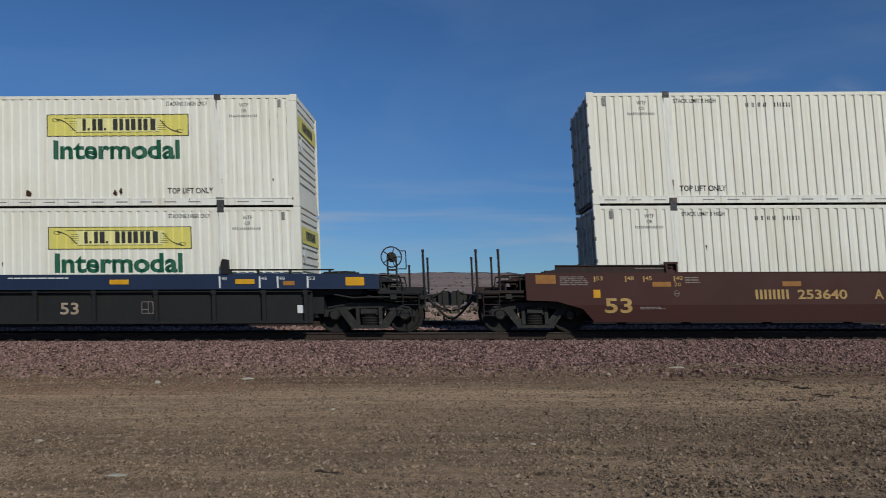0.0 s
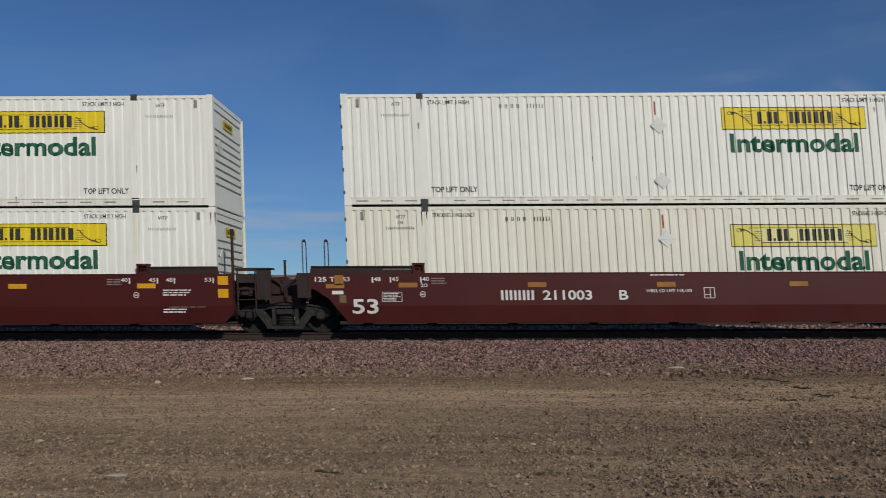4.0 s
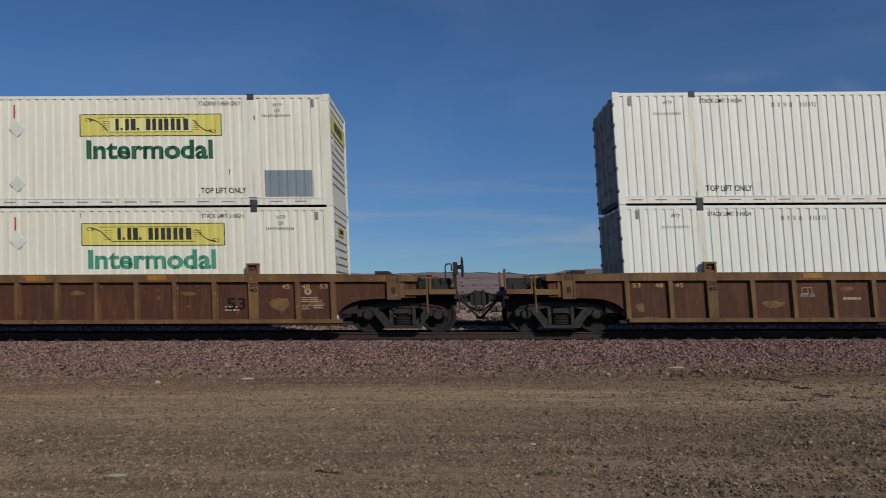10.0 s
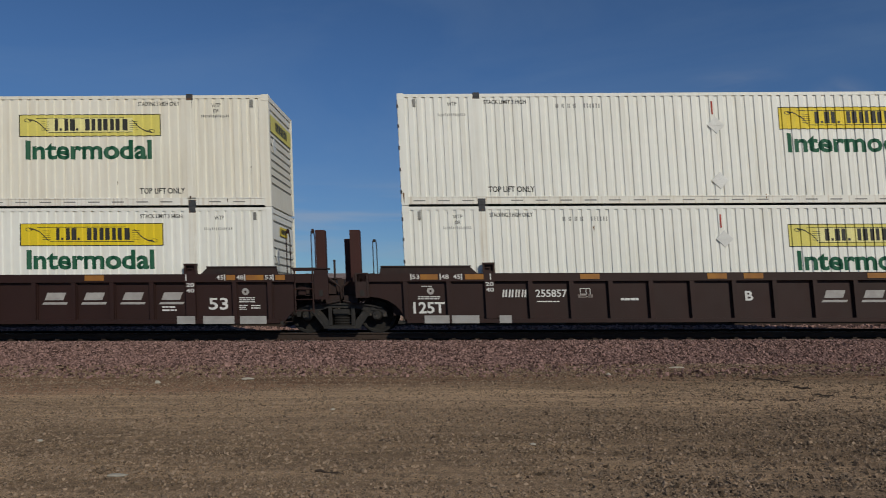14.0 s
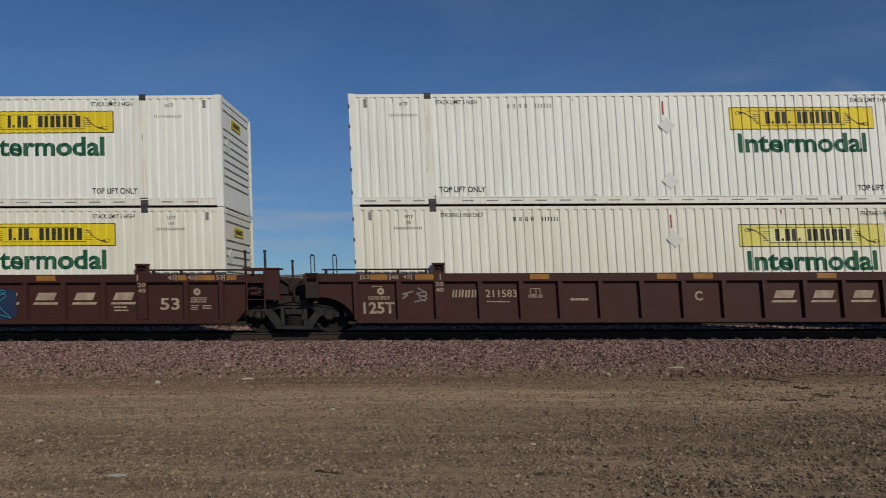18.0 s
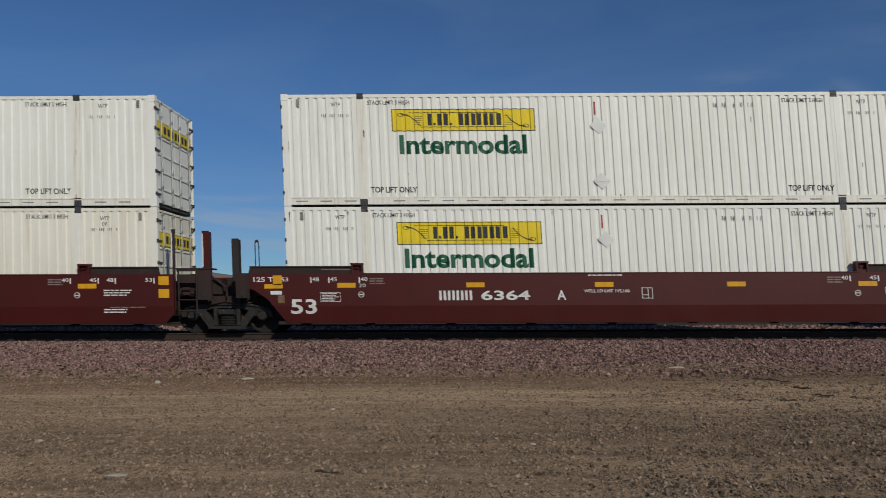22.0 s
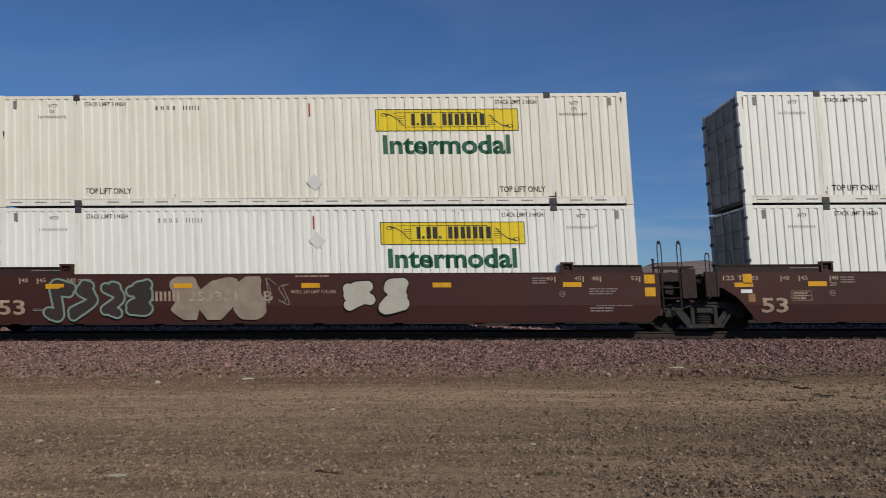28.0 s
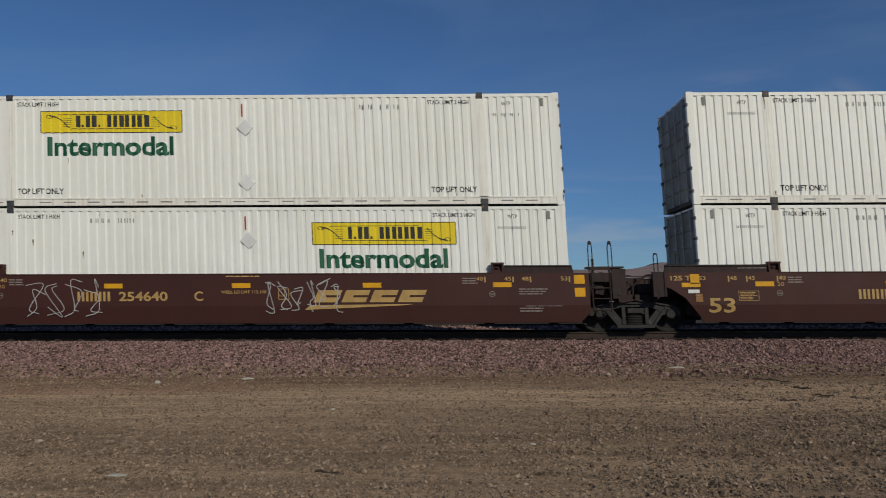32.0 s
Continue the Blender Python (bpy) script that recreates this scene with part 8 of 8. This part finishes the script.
def paint_graffiti():
    """Sprayed shapes on the sides of some wells; x from the container's trailing end."""
    s = lambda i, seed, x0, x1, z0, z1, **k: graffiti(CARS[i], seed, x0 - CE, x1 - CE, z0, z1, **k)
    inner = -SY + 0.078
    s(1, 1, 6.6, 7.5, 0.40, 0.98, line=M_MARK_DIM, count=3, tags=True, y=-SY + 0.10, width=0.02)
    s(2, 2, 11.3, 12.6, 0.40, 1.04, line=M_G_SILVER, count=4, tags=True, y=-SY + 0.10, width=0.026)
    s(11, 3, 4.3, 9.0, 0.42, 1.22, line=M_G_TEALDIM, count=5, y=inner, width=0.06)
    s(22, 4, 1.1, 1.8, 0.75, 1.2, line=M_MARK_DIM, count=2, tags=True, y=inner, width=0.035)
    s(23, 40, 5.7, 10.9, 0.32, 1.29, fill=M_G_NAVY, count=4, y=inner + 0.003)
    s(23, 5, 6.0, 10.3, 0.38, 1.27, fill=[M_G_RUST, M_G_RED], line=M_G_CYAN, count=4, y=inner - 0.002, width=0.03)
    s(23, 41, 5.8, 10.8, 0.36, 1.28, line=M_G_CYAN, count=6, y=inner - 0.028, width=0.018)
    s(23, 6, 1.05, 1.75, 0.75, 1.2, line=M_MARK_DIM, count=2, tags=True, y=inner, width=0.03)
    s(24, 7, 4.5, 15.6, 0.48, 1.42, line=M_MARK_DIM, count=15, tags=True, width=0.022)
    s(24, 8, 2.4, 4.6, 0.45, 1.40, line=M_G_SILVER, count=3, width=0.025)
    s(25, 9, 5.5, 7.1, 0.36, 1.46, fill=M_BROWN, line=M_G_BONE, count=2, width=0.045)
    s(25, 10, 7.1, 8.2, 0.4, 1.40, fill=M_G_DARK, line=M_BLACKMARK, count=2, width=0.04)
    s(25, 11, 8.3, 9.5, 0.4, 1.40, line=M_MARK_OLD, count=3, tags=True, width=0.022)
    big = lambda i, seed, x0, x1, z0, z1, **k: angular_piece(CARS[i], seed, x0 - CE, x1 - CE, z0, z1, **k)
    big(25, 12, 9.6, 11.9, 0.42, 1.44, fill=M_G_SILVERDIM, line=M_G_SILVER, count=5, width=0.03, fat=0.20)
    big(25, 13, 12.6, 16.0, 0.34, 1.48, fill=M_BROWN, line=M_G_SILVER, count=4, width=0.045, fat=0.21, shade=M_G_DARK)
    s(25, 50, 8.9, 9.7, 1.05, 1.45, line=M_G_SILVERDIM, count=4, tags=True, width=0.018)
    s(26, 14, 3.1, 4.9, 0.62, 1.46, fill=M_BROWN, line=M_G_SILVERDIM, count=3, width=0.035)
    s(26, 15, 4.0, 5.5, 0.30, 0.72, line=M_G_SILVER, count=6, tags=True, width=0.016)
    s(26, 16, 12.3, 14.2, 0.50, 1.46, fill=M_BROWN, line=M_G_SILVER, count=3, width=0.035)
    s(26, 17, 2.0, 3.0, 0.8, 1.35, line=M_MARK_DIM, count=2, tags=True, width=0.02)
    part("graffiti", "sag", lambda bm: ribbon(bm, [(a - CE, b) for a, b in rounded([(5.72, 1.27), (5.93, 0.98), (6.28, 0.85), (6.62, 0.97), (6.84, 1.27)], 6)], 0.06, inner), M_BLACKMARK, CARS[15], "sprayed black line")
    mural(CARS[32])
    s(32, 19, 4.9, 6.9, 0.31, 0.50, line=M_G_BONE, count=8, tags=True, y=-SY + 0.04, width=0.014)
    s(33, 20, 1.0, 3.3, 0.55, 1.45, line=M_MARK, count=6, tags=True, width=0.02)
    s(33, 21, 5.65, 6.65, 0.30, 1.44, fill=M_G_BONE, line=M_BLACKMARK, count=1, width=0.03)
    s(33, 22, 6.9, 8.6, 0.95, 1.46, fill=M_G_BONE, line=M_BLACKMARK, count=2, width=0.02)
    s(33, 23, 8.8, 10.5, 0.62, 1.46, fill=M_G_BONE, line=M_BLACKMARK, count=3, width=0.02)
    s(33, 24, 10.7, 12.0, 0.98, 1.46, line=M_MARK, count=4, tags=True, width=0.025)
    s(35, 25, 1.2, 4.0, 0.30, 1.42, fill=M_G_DARK, line=M_G_SAGE, count=4, width=0.05)
    s(35, 26, 4.4, 6.8, 0.36, 1.44, fill=M_G_TAN, count=3, y=-SY - 0.001)
    s(35, 27, 6.7, 7.4, 0.7, 1.42, line=M_MARK_DIM, count=2, tags=True, width=0.022)
    s(35, 28, 8.7, 10.4, 0.45, 1.46, fill=M_G_BONE, line=M_BLACKMARK, count=2, width=0.03)
    s(36, 29, 15.3, 16.0, 0.40, 0.98, line=M_MARK_DIM, count=2, tags=True, y=-SY + 0.10, width=0.03)
    s(36, 30, 4.9, 6.9, 1.17, 1.46, line=M_MARK_DIM, count=6, tags=True, width=0.015)
    s(36, 31, 9.5, 12.4, 1.17, 1.46, line=M_MARK_DIM, count=8, tags=True, width=0.015)
    s(39, 32, 5.05, 5.9, 0.95, 1.45, line=M_MARK_DIM, count=3, tags=True, width=0.02)
    s(39, 33, 7.2, 8.3, 0.72, 1.15, line=M_MARK, count=3, tags=True, width=0.022)
    s(39, 34, 8.7, 9.9, 0.72, 1.44, line=M_G_SILVER, count=3, tags=True, width=0.022)
    s(39, 35, 10.0, 11.7, 1.02, 1.46, line=M_G_SILVER, count=4, tags=True, width=0.022)
    s(39, 36, 14.0, 15.9, 0.55, 1.40, line=M_G_SILVER, count=4, tags=True, width=0.022)
    s(40, 37, 2.5, 4.5, 0.32, 1.44, line=M_G_SILVER, count=4, tags=True, width=0.02)
    s(40, 38, 8.5, 10.5, 0.50, 1.44, line=M_G_SILVER, count=6, tags=True, width=0.022)


paint_graffiti()


def motions():
    """The whole train rolls past at one steady speed, its wheels turning while they pass before the camera."""
    start = {}
    for thing, x, z in MOVING:
        start[thing.name] = x
        walk(thing, [(0.0, pose(x, TRACK_Y, z)), (DUR, pose(x + SPEED * DUR, TRACK_Y, z))])
    for wheel_part, car, x, spot in WHEELS:
        passing = -(start[car.name] + x) / SPEED
        lo, hi = max(0.0, passing - 0.52), min(DUR, passing + 0.52)
        if lo >= hi:
            continue
        steps = math.ceil((hi - lo) / 0.02)
        turn = lambda t: Matrix.Translation(spot.translation) @ Matrix.Rotation(SPEED * (t - lo) / WHEEL_R, 4, "Y") @ spot.to_3x3().to_4x4()
        times = [lo + (hi - lo) * i / steps for i in range(steps + 1)]
        times = ([0.0] if lo > 0 else []) + times + ([DUR] if hi < DUR else [])
        walk(wheel_part, [(t, turn(min(max(t, lo), hi))) for t in times])


motions()
